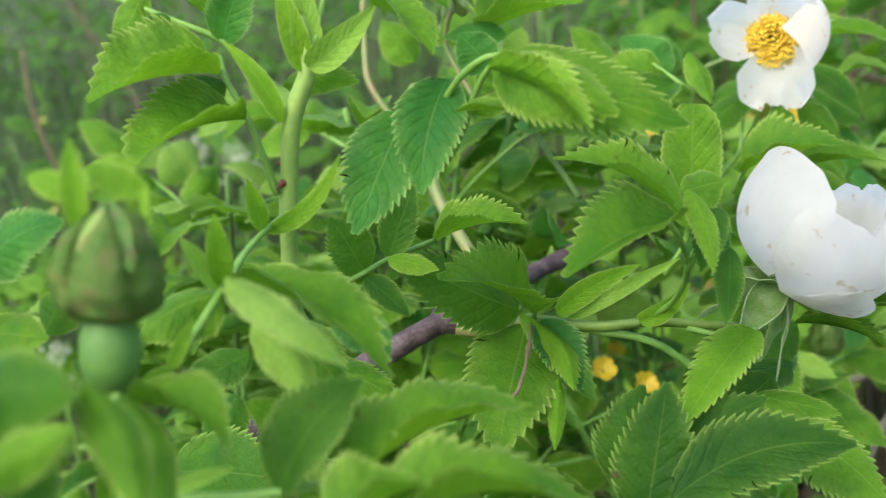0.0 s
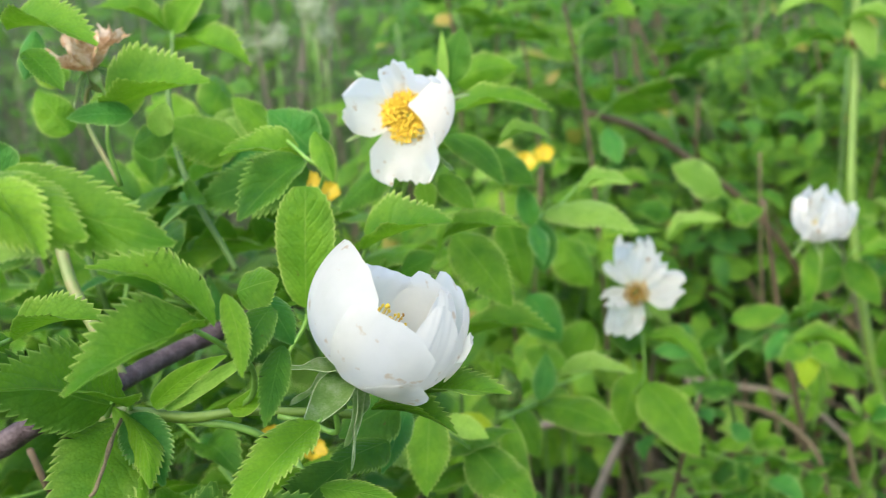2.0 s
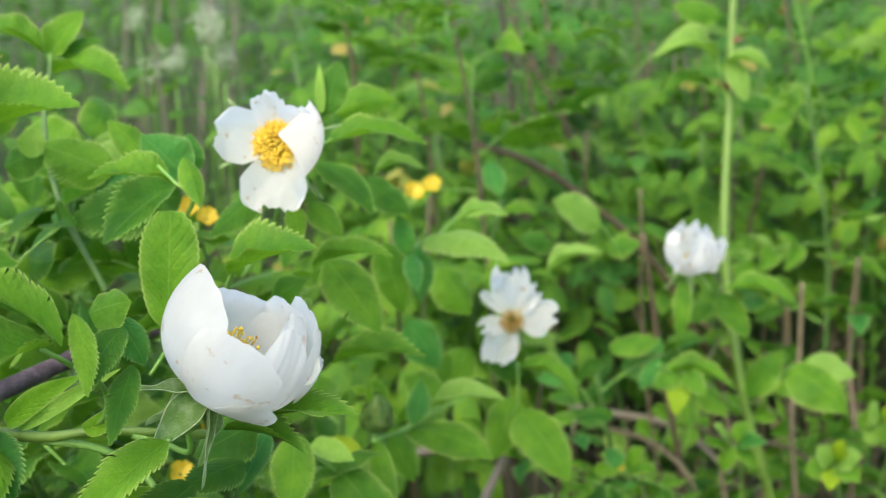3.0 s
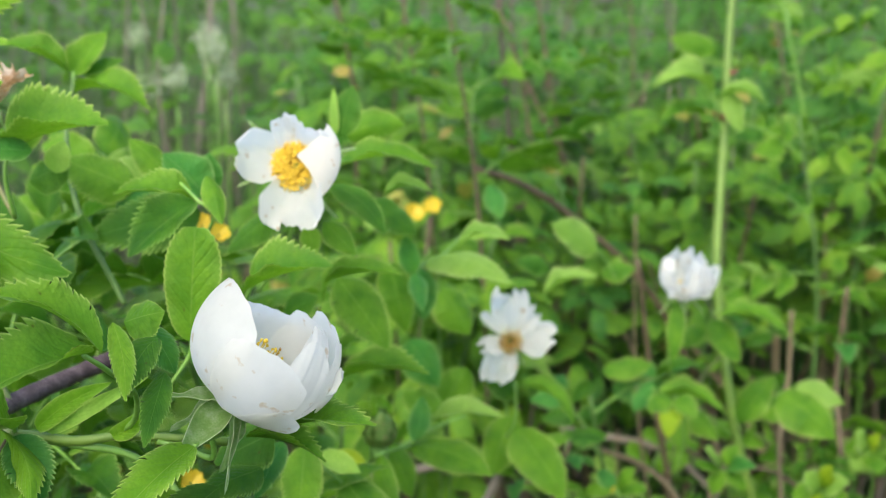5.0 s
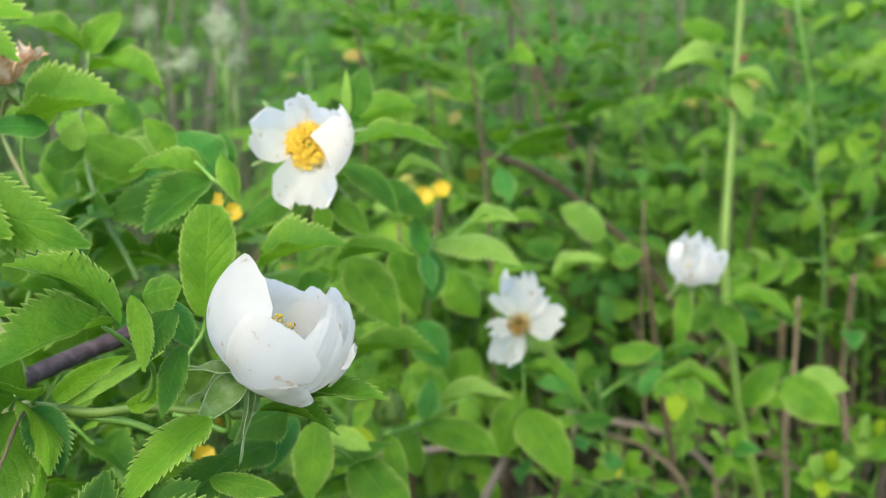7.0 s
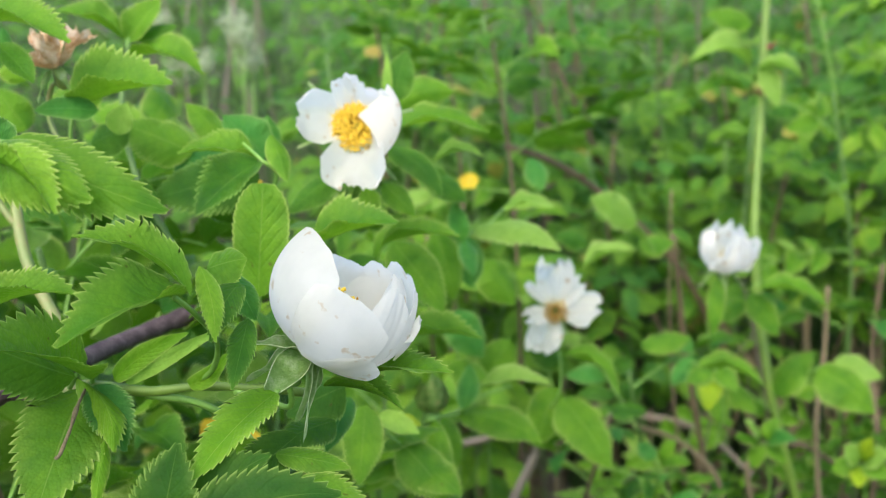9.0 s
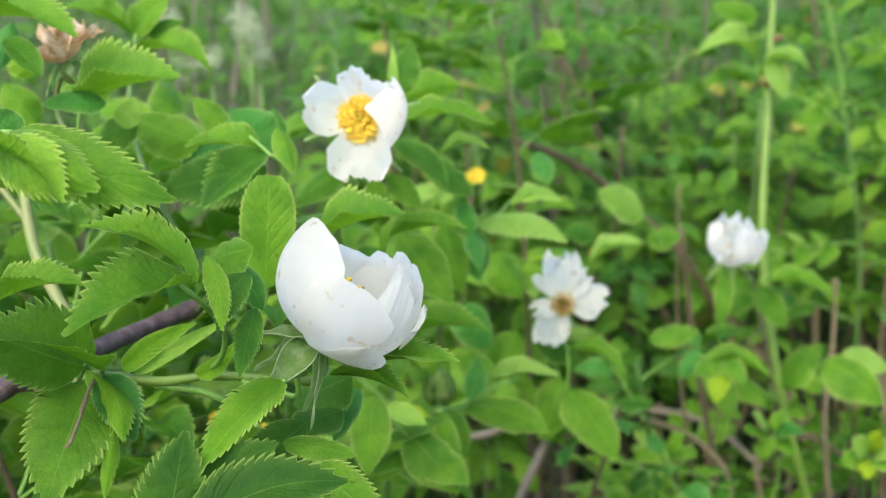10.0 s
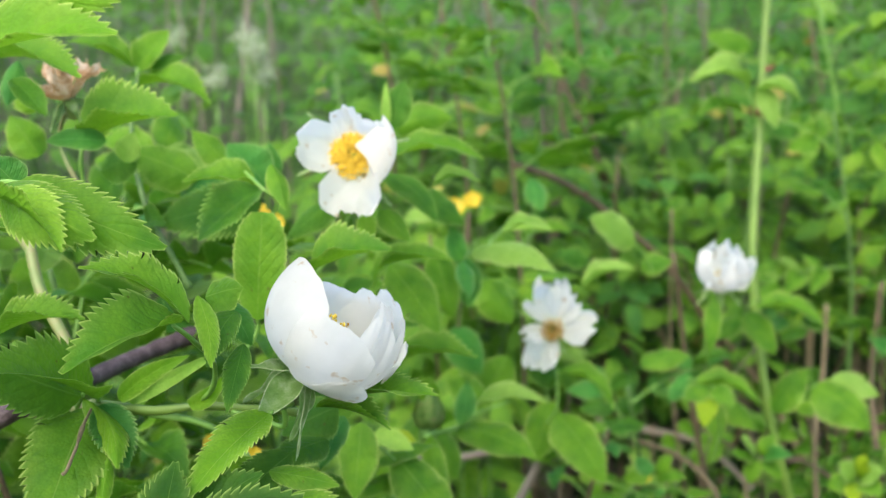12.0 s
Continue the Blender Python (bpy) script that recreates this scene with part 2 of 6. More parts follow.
def smooth_line(points, steps=6):
    """A Catmull-Rom line through the points."""
    p = [Vector(q) for q in points]
    if len(p) < 3:
        return [p[0].lerp(p[1], i / steps) for i in range(steps + 1)]
    p = [p[0] * 2 - p[1]] + p + [p[-1] * 2 - p[-2]]
    out = []
    for i in range(1, len(p) - 2):
        for k in range(steps):
            s = k / steps
            out.append(0.5 * (2 * p[i] + (p[i + 1] - p[i - 1]) * s + (2 * p[i - 1] - 5 * p[i] + 4 * p[i + 1] - p[i + 2]) * s * s
                              + (3 * p[i] - p[i - 1] - 3 * p[i + 1] + p[i + 2]) * s ** 3))
    return out + [p[-2]]


def tube(bm, points, r0, r1, sides=8, steps=6, knots=0.0):
    line = smooth_line(points, steps)
    rings, ref = [], Vector((0.3, 0.2, 1))
    for i, c in enumerate(line):
        d = (line[min(i + 1, len(line) - 1)] - line[max(i - 1, 0)]).normalized()
        u = d.cross(ref)
        if u.length < 1e-4:
            u = d.cross(Vector((1, 0, 0)))
        u.normalize()
        v = d.cross(u)
        r = r0 + (r1 - r0) * i / (len(line) - 1)
        r *= 1 + knots * (noise.noise(c * 90) + 0.5 * noise.noise(c * 260))
        rings.append([bm.verts.new(c + (u * math.cos(6.2832 * k / sides) + v * math.sin(6.2832 * k / sides)) * r) for k in range(sides)])
    for x, y in zip(rings, rings[1:]):
        for k in range(sides):
            bm.faces.new((x[k], x[(k + 1) % sides], y[(k + 1) % sides], y[k]))
    bm.faces.new(rings[0][::-1])
    bm.faces.new(rings[-1])
    return bm


def leaflet_mesh(base, tip, width, normal, fold=0.0, bow=0.0, sweep=0.0, teeth=14, shape=1.0, jag=1.0, blunt=1.0):
    """One toothed leaf blade: folded along its midrib by `fold` degrees (up: plus), arched by `bow` and bent sideways by `sweep`, parts of its length."""
    base, tip = Vector(base), Vector(tip)
    axis = tip - base
    size = axis.length
    d = axis / size
    n = Vector(normal)
    n = (n - d * n.dot(d)).normalized()
    s = d.cross(n)
    bm = bmesh.new()
    uvl = bm.loops.layers.uv.new()
    rows = teeth * 3
    ph = base.x * 311 + base.z * 173 + tip.y * 97
    droop = 0.05 + 0.05 * math.sin(ph * 3.7)
    roll = 0.16 * math.sin(ph * 1.3) - 0.08
    deep = jag * min(1.0, 0.62 * size / width)
    grid, uvs = [], {}
    for i in range(rows + 1):
        v = i / rows
        mid = base + axis * v + n * ((4 * bow * v * (1 - v) - droop * (v ** 3 - v)) * size) + s * (4 * sweep * v * (1 - v) * size)
        prof = (v ** (0.60 * shape)) * ((1 - v) ** (0.90 * blunt)) / (0.364 + 0.25 * (1 - blunt))
        half = 0.5 * width * prof
        f = radians(fold * (1 - 0.45 * v))
        row = []
        for k in (-1.0, -0.72, -0.38, 0.0, 0.38, 0.72, 1.0):
            reach, ahead, side = abs(k), 0.0, math.copysign(1, k)
            if reach == 1.0 and 0 < i < rows:
                # saw teeth that lean towards the tip, no two alike
                big = deep * (1 + 0.6 * noise.noise(Vector((ph, (i // 3) * 1.7, k))))
                uneven = 0.06 * jag * noise.noise(Vector((ph * 1.7, v * 4.0, k)))
                out, lead = ((-0.085, -0.25), (-0.012, 0.15), (0.050, 1.15))[i % 3]
                reach, ahead = 1.0 + uneven + out * big, lead * big / rows
            wave = width * abs(k) * (0.05 * math.sin(ph + v * 8 + k * 2.2) + 0.025 * math.sin(ph * 2 + v * 19 + k * 3))
            # side veins sink in and the blade swells between them
            quilt = 0.030 * math.sin((v * 8 - min(reach, 1.0) * 2.4) * 6.2832) * reach * (1.15 - reach)
            cross = half * (reach * math.sin(f) + roll * reach * reach + quilt)
            p = mid + s * (side * half * reach * math.cos(f) if k else 0) + n * (cross + wave * min(1, prof)) + d * (ahead * size)
            vert = bm.verts.new(p)
            uvs[vert] = (0.5 + 0.5 * k, v)
            row.append(vert)
        grid.append(row)
    for x, y in zip(grid, grid[1:]):
        for k in range(6):
            fc = bm.faces.new((x[k], x[k + 1], y[k + 1], y[k]))
            for lp in fc.loops:
                lp[uvl].uv = uvs[lp.vert]
    return bm


def leaflet(leaf, base, tip, width, normal, fold=0, bow=0.0, sweep=0.0, tone="mid", shape=1.0, blunt=1.0, jag=1.4):
    return part("leaflet", leaflet_mesh(base, tip, width, normal, fold, bow, sweep, teeth=17, shape=shape, jag=jag, blunt=blunt), LEAF[tone], leaf)


def stipule(leaf, base, tip, width, normal, fold=0, bow=0.0, sweep=0.0, tone="young"):
    bm = leaflet_mesh(base, tip, width, normal, fold, bow, sweep, teeth=9, shape=0.7, jag=0.2)
    return part("stipule", bm, LEAF[tone], leaf)


def stalk(leaf, points, r0=0.0011, r1=0.0007, material=None):
    return part("leaf_stalk", tube(bmesh.new(), points, r0, r1, 6), material or GREEN_STEM, leaf)


def rose_leaf(base, label="fresh green toothed rose leaf on the shrub"):
    return thing("rose_leaf", base, label, "leaf", "rose leaves")


# ---- flowers ----
def petal_mesh(frame_m, azimuth, length, width, rise, curl, cup=0.5, notch=0.12, ruffle=0.06, seed=0.0, start=0.0015, rim=0.0, rag=0.0):
    """A petal in the flower's own frame (z along its axis): it leaves the axis at `rise` degrees above the flower's plane and turns by `curl`
    degrees along its length; `cup` bends it round the axis, `rim` rolls its edge outwards."""
    bm = bmesh.new()
    uvl = bm.loops.layers.uv.new()
    nv, nu = 20, 20
    grid, uvs = [], {}
    turn = Matrix.Rotation(radians(azimuth), 4, 'Z')
    r, z = start, 0.0
    step = length / nv
    for i in range(nv + 1):
        v = i / nv
        ang = radians(rise + curl * v - rim * max(0, v - 0.72) * 3.5)
        if i:
            r += step * math.cos(ang)
            z += step * math.sin(ang)
        prof = min(1.0, 0.16 + 1.45 * v ** 0.8) * math.sqrt(max(0.0, 1 - max(0, (v - 0.68) / 0.38) ** 3.2))
        half = 0.5 * width * prof
        row = []
        for k in range(nu + 1):
            u = -1 + 2 * k / nu
            back = notch * length * math.exp(-(u * 3.2) ** 2) * max(0, v - 0.7) * 3.3
            back += rag * length * (0.15 + noise.noise(Vector((u * 3.5 + seed, 7.7, seed))) + 0.5 * noise.noise(Vector((u * 9 + seed, 3.3, seed)))) * max(0, v - 0.6) ** 2 * 6
            bend = cup * u * u * half
            y = u * half * (1 - 0.12 * cup * u * u)
            w = ruffle * width * (noise.noise(Vector((u * 1.6 + seed, v * 2.2, seed * 3.1))) * v + 0.5 * noise.noise(Vector((u * 4 + seed, v * 4.5, seed))) * v * v)
            nrm = (-math.sin(ang), math.cos(ang))
            x = r - back * math.cos(ang) + nrm[0] * (bend + w)
            h = z - back * math.sin(ang) + nrm[1] * (bend + w)
            vert = bm.verts.new(frame_m @ (turn @ Vector((x, y, h))))
            uvs[vert] = (0.5 + 0.5 * u, v)
            row.append(vert)
        grid.append(row)
    for x, y in zip(grid, grid[1:]):
        for k in range(nu):
            fc = bm.faces.new((x[k], x[k + 1], y[k + 1], y[k]))
            for lp in fc.loops:
                lp[uvl].uv = uvs[lp.vert]
    return bm


def shell_petal(frame_m, azimuth, span, top, radius=0.026, depth=0.021, lift=0.0, lean=0.0, tilt=0.0, drop=0.35, skew=0.0, notch=0.0, foot=0.10, ruffle=0.05, crease=0.0, curl=0.0, flare=0.0, seed=0.0):
    """A petal of a half-open flower that wraps an egg round the axis: `span` degrees to each side of its azimuth, up to the angle `top` (radians from the egg's foot);
    `lift` lays it outside the others, `lean` opens it at the top (`tilt`: one side more), `drop` and `skew` cut its upper corners, `flare` turns one side edge out."""
    bm = bmesh.new()
    uvl = bm.loops.layers.uv.new()
    nv, nu = 26, 26
    grid, uvs = [], {}
    for i in range(nv + 1):
        v = i / nv
        wide = 0.30 + 0.70 * min(1.0, v / 0.42) ** 0.7
        wide *= 1 - 0.10 * max(0.0, (v - 0.75) / 0.25) ** 2
        row = []
        for k in range(nu + 1):
            u = -1 + 2 * k / nu
            end = top - drop * abs(u) ** 2.6 + skew * u - notch * math.exp(-(u * 4.0) ** 2)
            end += 0.10 * ruffle / 0.05 * (noise.noise(Vector((u * 2.2 + seed, 1.1, seed))) + 0.5 * noise.noise(Vector((u * 6 + seed, 2.1, seed)))) * 0.5
            th = foot + (end - foot) * v
            az = radians(azimuth + span * u * wide)
            w = ruffle * radius * (noise.noise(Vector((u * 1.3 + seed, v * 1.8, seed * 3.1))) * v + 0.45 * noise.noise(Vector((u * 3.5 + seed, v * 3.2, seed))) * v * v)
            w += crease * radius * noise.noise(Vector((u * 5.0 + v * 1.2 + seed, v * 0.7, seed * 1.7))) * v
            out = lift + w + lean * v * v * v * (1 - tilt * u) + curl * max(0.0, v - 0.78) ** 2 * 20.0
            out += flare * max(0.0, u if flare > 0 else -u) ** 5 * math.copysign(1, flare) * (1 if flare > 0 else -1)
            r = radius * max(0.0, math.sin(th)) ** 0.8 + out * max(0.25, math.sin(th))
            h = depth * (1 - math.cos(th)) - out * 0.5 * math.cos(th)
            vert = bm.verts.new(frame_m @ Vector((r * math.cos(az), r * math.sin(az), h)))
            uvs[vert] = (0.5 + 0.5 * u, v)
            row.append(vert)
        grid.append(row)
    for x, y in zip(grid, grid[1:]):
        for k in range(nu):
            fc = bm.faces.new((x[k], x[k + 1], y[k + 1], y[k]))
            for lp in fc.loops:
                lp[uvl].uv = uvs[lp.vert]
    return bm


def flower_frame(base, axis, ahead):
    """z along axis, -y turned towards `ahead`."""
    z = Vector(axis).normalized()
    y = -Vector(ahead)
    y = (y - z * y.dot(z)).normalized()
    x = y.cross(z)
    m = Matrix((x, y, z)).transposed().to_4x4()
    return Matrix.Translation(base) @ m


def sepal_mesh(frame_m, azimuth, length, width, rise, curl, rim=None):
    """A sepal, broad at its foot and drawn out into a narrow tail; `rim` takes the thin downy edges."""
    bm = bmesh.new()
    turn = Matrix.Rotation(radians(azimuth), 4, 'Z')
    n, grid = 18, []
    r, z = 0.0028, -0.0005
    for i in range(n + 1):
        v = i / n
        ang = radians(rise + curl * v)
        if i:
            r += length / n * math.cos(ang)
            z += length / n * math.sin(ang)
        swell = 0.62 + 0.38 * math.sin(min(1.0, v / 0.26) * math.pi / 2)
        taper = 1 - 0.76 * (lambda q: q * q * (3 - 2 * q))(max(0.0, min(1.0, (v - 0.24) / 0.46)))
        half = 0.5 * width * swell * taper * (1 + 0.35 * math.exp(-((v - 0.88) / 0.07) ** 2)) * (1 if v < 0.93 else (1.001 - v) / 0.071)
        sway = 0.05 * length * math.sin(azimuth + v * 2.6) * v
        row = []
        for u in (-1, -0.5, 0, 0.5, 1):
            lip = half * (0.45 * u * u + 0.10 * math.sin(v * 17 + u * 2 + azimuth))
            row.append(bm.verts.new(frame_m @ (turn @ Vector((r - lip * math.sin(ang), u * half + sway, z + lip * math.cos(ang))))))
        grid.append(row)
    if rim is not None:
        for k in (0, 4):
            tube(rim, [row[k].co.copy() for row in grid[1:-1:2]], 0.00013, 0.00010, 5, 2)
    for x, y in zip(grid, grid[1:]):
        for k in range(4):
            bm.faces.new((x[k], x[k + 1], y[k + 1], y[k]))
    bmesh.ops.solidify(bm, geom=bm.faces[:], thickness=0.0004)
    return bm


def lathe(bm, frame_m, profile, sides=18):
    rings = [[bm.verts.new(frame_m @ Vector((r * math.cos(6.2832 * k / sides), r * math.sin(6.2832 * k / sides), z))) for k in range(sides)] for r, z in profile]
    for x, y in zip(rings, rings[1:]):
        for k in range(sides):
            bm.faces.new((x[k], x[(k + 1) % sides], y[(k + 1) % sides], y[k]))
    bm.faces.new(rings[0][::-1])
    bm.faces.new(rings[-1])
    return bm


def stamens(flower, frame_m, count, reach, height, material, size=0.0009):
    """Thin filaments with lumpy anthers in a ring, and a low dome of styles."""
    rng = random.Random(count)
    threads, heads = bmesh.new(), bmesh.new()
    for i in range(count):
        az = i * 2.39996
        q = math.sqrt((i + 0.5) / count)
        r = reach * (0.03 + 0.97 * q) * rng.uniform(0.9, 1.08)
        h = height * (1.05 - 0.45 * q * q) * rng.uniform(0.8, 1.15)
        top = Vector((r * math.cos(az), r * math.sin(az), h))
        foot = Vector((0.0025 * math.cos(az), 0.0025 * math.sin(az), 0.001))
        mid = foot.lerp(top, 0.55) + Vector((0, 0, 0.0012))
        tube(threads, [frame_m @ foot, frame_m @ mid, frame_m @ top], 0.00022, 0.00018, 4, 2)
        m = Matrix.Translation(frame_m @ top) @ Euler((rng.uniform(0, 3), rng.uniform(0, 3), rng.uniform(0, 3))).to_matrix().to_4x4() @ Matrix.Diagonal((1.0, 0.7, 0.55, 1))
        bmesh.ops.create_icosphere(heads, subdivisions=1, radius=size * rng.uniform(0.8, 1.25), matrix=m)
    part("filament_ring", threads, material, flower, "thin yellow filaments")
    part("anther_ring", heads, material, flower, "ring of pollen-yellow anthers")


def rose_flower(base, axis, ahead, petals, sepals, label, pedicel=(), material=PETAL, sepal_size=(0.024, 0.007)):
    fl = thing("rose_flower", base, label, "flower", "rose flowers")
    fm = flower_frame(base, axis, ahead)
    for i, p in enumerate(petals):
        make = shell_petal if "span" in p else petal_mesh
        part("petal", make(fm, seed=i * 1.7 + base[0] * 40, **p), material, fl)
    for az, rise, curl, *size in sepals:
        rim = bmesh.new()
        sepal = part("sepal", sepal_mesh(fm, az, *(size or sepal_size), rise, curl, rim), SEPAL, fl)
        part("downy_rim", rim, DOWN, sepal, "whitish downy edge")
    part("hip", lathe(bmesh.new(), fm, [(0.0010, -0.0125), (0.0022, -0.0115), (0.0034, -0.008), (0.0036, -0.005), (0.0028, -0.002), (0.0032, -0.0002), (0.0028, 0.0012)]), HIP, fl, "small green hip below the petals")
    if pedicel:
        part("flower_stalk", tube(bmesh.new(), [fm @ Vector((0, 0, -0.012))] + list(pedicel), 0.0010, 0.0011, 8), GREEN_STEM, fl)
    return fl, fm


# ---- canes and stems ----
def cane(name, points, r0, r1, material, label, thorns=(), knots=0.12, sides=10):
    """A stem through the points, with hooked thorns at given parts of its length and turns."""
    c = thing(name, points[0], label, "stem")
    part("stem", tube(bmesh.new(), points, r0, r1, sides, 8, knots), material, c)
    line = smooth_line(points, 8)
    for place, turn, size in thorns:
        i = min(len(line) - 2, int(place * (len(line) - 1)))
        d = (line[i + 1] - line[i]).normalized()
        side = d.cross(Vector((math.cos(turn), math.sin(turn), 0.3))).normalized()
        r = (r0 + (r1 - r0) * place) * 0.7
        root = line[i] + side * r
        bm = tube(bmesh.new(), [root, root + side * size * 0.6 - d * size * 0.15, root + side * size - d * size * 0.6], size * 0.42, size * 0.05, 7, 3)
        part("thorn", bm, THORN, c, "hooked dark red thorn")
    return c


def rose_bud(base, axis, ahead, stem):
    b = thing("rose_bud", base, "plump closed rose bud on a smooth green hip", "bud")
    fm = flower_frame(base, axis, ahead)
    part("hip", lathe(bmesh.new(), fm, [(0.0022, -0.0130), (0.0042, -0.0118), (0.0053, -0.0075), (0.0053, -0.0035), (0.0047, -0.0008), (0.0050, 0.0008)], 24), HIP, b)
    outline = [(0.0048, 0.0), (0.0074, 0.0022), (0.0085, 0.0060), (0.0081, 0.0105), (0.0064, 0.0150), (0.0038, 0.0185), (0.0010, 0.0205)]
    part("bud_body", lathe(bmesh.new(), fm, outline, 24), BUDSKIN, b, "downy light green bud")
    for az in (54, 126, 198, 264, 336):
        bm, grid = bmesh.new(), []
        for i in range(15):
            v = i / 14
            z = 0.0208 * v
            for (r0, z0), (r1, z1) in zip(outline, outline[1:]):
                if z0 <= z <= z1:
                    r = r0 + (r1 - r0) * (z - z0) / (z1 - z0)
            half = 0.66 * (1 - v ** 1.7) + 0.12 + 0.06 * math.sin(az + v * 5)
            row = []
            for k in (-1, -0.6, -0.2, 0.2, 0.6, 1):
                w = radians(az) + half * k + 0.35 * v
                q = r + 0.0004 + 0.0011 * (1 - abs(k)) + 0.0003 * v * abs(k) + 0.0024 * noise.noise(Vector((az, k * 2, v * 5)))
                row.append(bm.verts.new(fm @ Vector((q * math.cos(w), q * math.sin(w), z))))
            grid.append(row)
        for x, y in zip(grid, grid[1:]):
            for k in range(5):
                bm.faces.new((x[k], x[k + 1], y[k + 1], y[k]))
        bmesh.ops.solidify(bm, geom=bm.faces[:], thickness=0.0004)
        part("sepal", bm, BUDSKIN, b)
    for root, end, width in (((-0.0045, -0.002, 0.0150), (-0.0058, -0.003, 0.0315), 0.0052), ((-0.0050, -0.001, 0.0215), (-0.0145, 0.001, 0.0250), 0.0062),
                             ((-0.0045, 0.002, 0.0265), (0.0075, 0.004, 0.0200), 0.0065), ((0.0040, 0.0, 0.0150), (0.0062, 0.001, 0.0235), 0.0040), ((-0.005, 0.003, 0.024), (0.004, 0.005, 0.0275), 0.006)):
        part("sepal_tip", leaflet_mesh(fm @ Vector(root), fm @ Vector(end), width, fm.to_3x3() @ Vector((0.2, -1, 0.5)), 22, 0.06, 0, 9), LEAF["young"], b)
    part("flower_stalk", tube(bmesh.new(), [fm @ Vector((0, 0, -0.0125))] + list(stem), 0.0022, 0.0016, 8), GREEN_STEM, b)
    return b


def faded_flower(base, axis, stem):
    b = thing("faded_rose", base, "withered rose with crumpled orange-brown petals", "flower")
    fm = flower_frame(base, axis, (0, -1, 0))
    for i, (az, length, width, rise, curl) in enumerate(((12, 0.020, 0.011, 22, 40), (70, 0.017, 0.008, 58, -30), (118, 0.022, 0.010, 30, 45), (165, 0.018, 0.007, 66, 20), (195, 0.023, 0.011, 24, 20),
                                                         (238, 0.020, 0.009, 48, -50), (282, 0.021, 0.012, 20, 60), (320, 0.018, 0.007, 62, 15), (350, 0.022, 0.008, 42, -35))):
        part("petal", petal_mesh(fm, az, length, width, rise, curl, 0.9, 0.1, 0.50, i * 2.3, rag=0.25), FADED, b)
    for i in range(5):
        part("sepal", sepal_mesh(fm, 72 * i, 0.016, 0.005, -30, -30), SEPAL, b)
    part("hip", lathe(bmesh.new(), fm, [(0.0010, -0.010), (0.0026, -0.0085), (0.0032, -0.005), (0.0026, -0.001), (0.0020, 0.001)]), PALE_STEM, b)
    part("flower_stalk", tube(bmesh.new(), [fm @ Vector((0, 0, -0.0095))] + list(stem), 0.0011, 0.0012, 7), PALE_STEM, b)
    return b


def yellow_flower(base, size=1.0):
    b = thing("yellow_flower", base, "small bright yellow meadow flower among the leaves", "flower", "yellow flowers")
    r = random.Random(int(base[0] * 9000))
    fm = flower_frame(base, (r.uniform(-0.4, 0.4), -0.7, 0.7), (0, -1, -0.2))
    for i in range(5):
        part("petal", petal_mesh(fm, 72 * i + r.uniform(-8, 8), 0.007 * size, 0.0066 * size, 22, 25, 0.4, 0.06, 0.08, i * 1.3, 0.0008), YELLOW, b)
    part("flower_stalk", tube(bmesh.new(), [fm @ Vector((0, 0, 0)), fm @ Vector((0, 0, -0.012)), Vector(base) + Vector((0.01, 0.03, -0.12)), Vector((base[0] + 0.02, base[1] + 0.06, 0))], 0.0006, 0.001, 5), DARK_STEM, b)
    return b


def umbel(base):
    b = thing("cow_parsley", (base[0], base[1], 0), "cow parsley with a hazy white flower head in the grass", "wildflower", "cow parsley")
    r = random.Random(int(base[0] * 9000))
    top = Vector(base)
    part("stem", tube(bmesh.new(), [(base[0] + 0.03, base[1], 0), (base[0], base[1] + 0.02, base[2] * 0.5), top - Vector((0, 0, 0.05))], 0.003, 0.0018, 6), GREEN_STEM, b)
    rays, bloom = bmesh.new(), bmesh.new()
    for i in range(8):
        a, q = i * 2.4, math.sqrt((i + 0.5) / 8) * 0.019
        c = top + Vector((q * math.cos(a), q * math.sin(a), r.uniform(-0.006, 0.006)))
        tube(rays, [top - Vector((0, 0, 0.05)), (top - Vector((0, 0, 0.05))).lerp(c, 0.6), c], 0.0006, 0.0004, 4, 2)
        for k in range(14):
            p = c + Vector((r.gauss(0, 0.005), r.gauss(0, 0.005), r.gauss(0, 0.009) - q * 0.5))
            bmesh.ops.create_icosphere(bloom, subdivisions=1, radius=r.uniform(0.0016, 0.0032), matrix=Matrix.Translation(p) @ Matrix.Diagonal((1, 1, 0.7, 1)))
    part("rays", rays, GREEN_STEM, b)
    part("blossom", bloom, UMBEL, b, "clusters of tiny white blossoms")
    return b


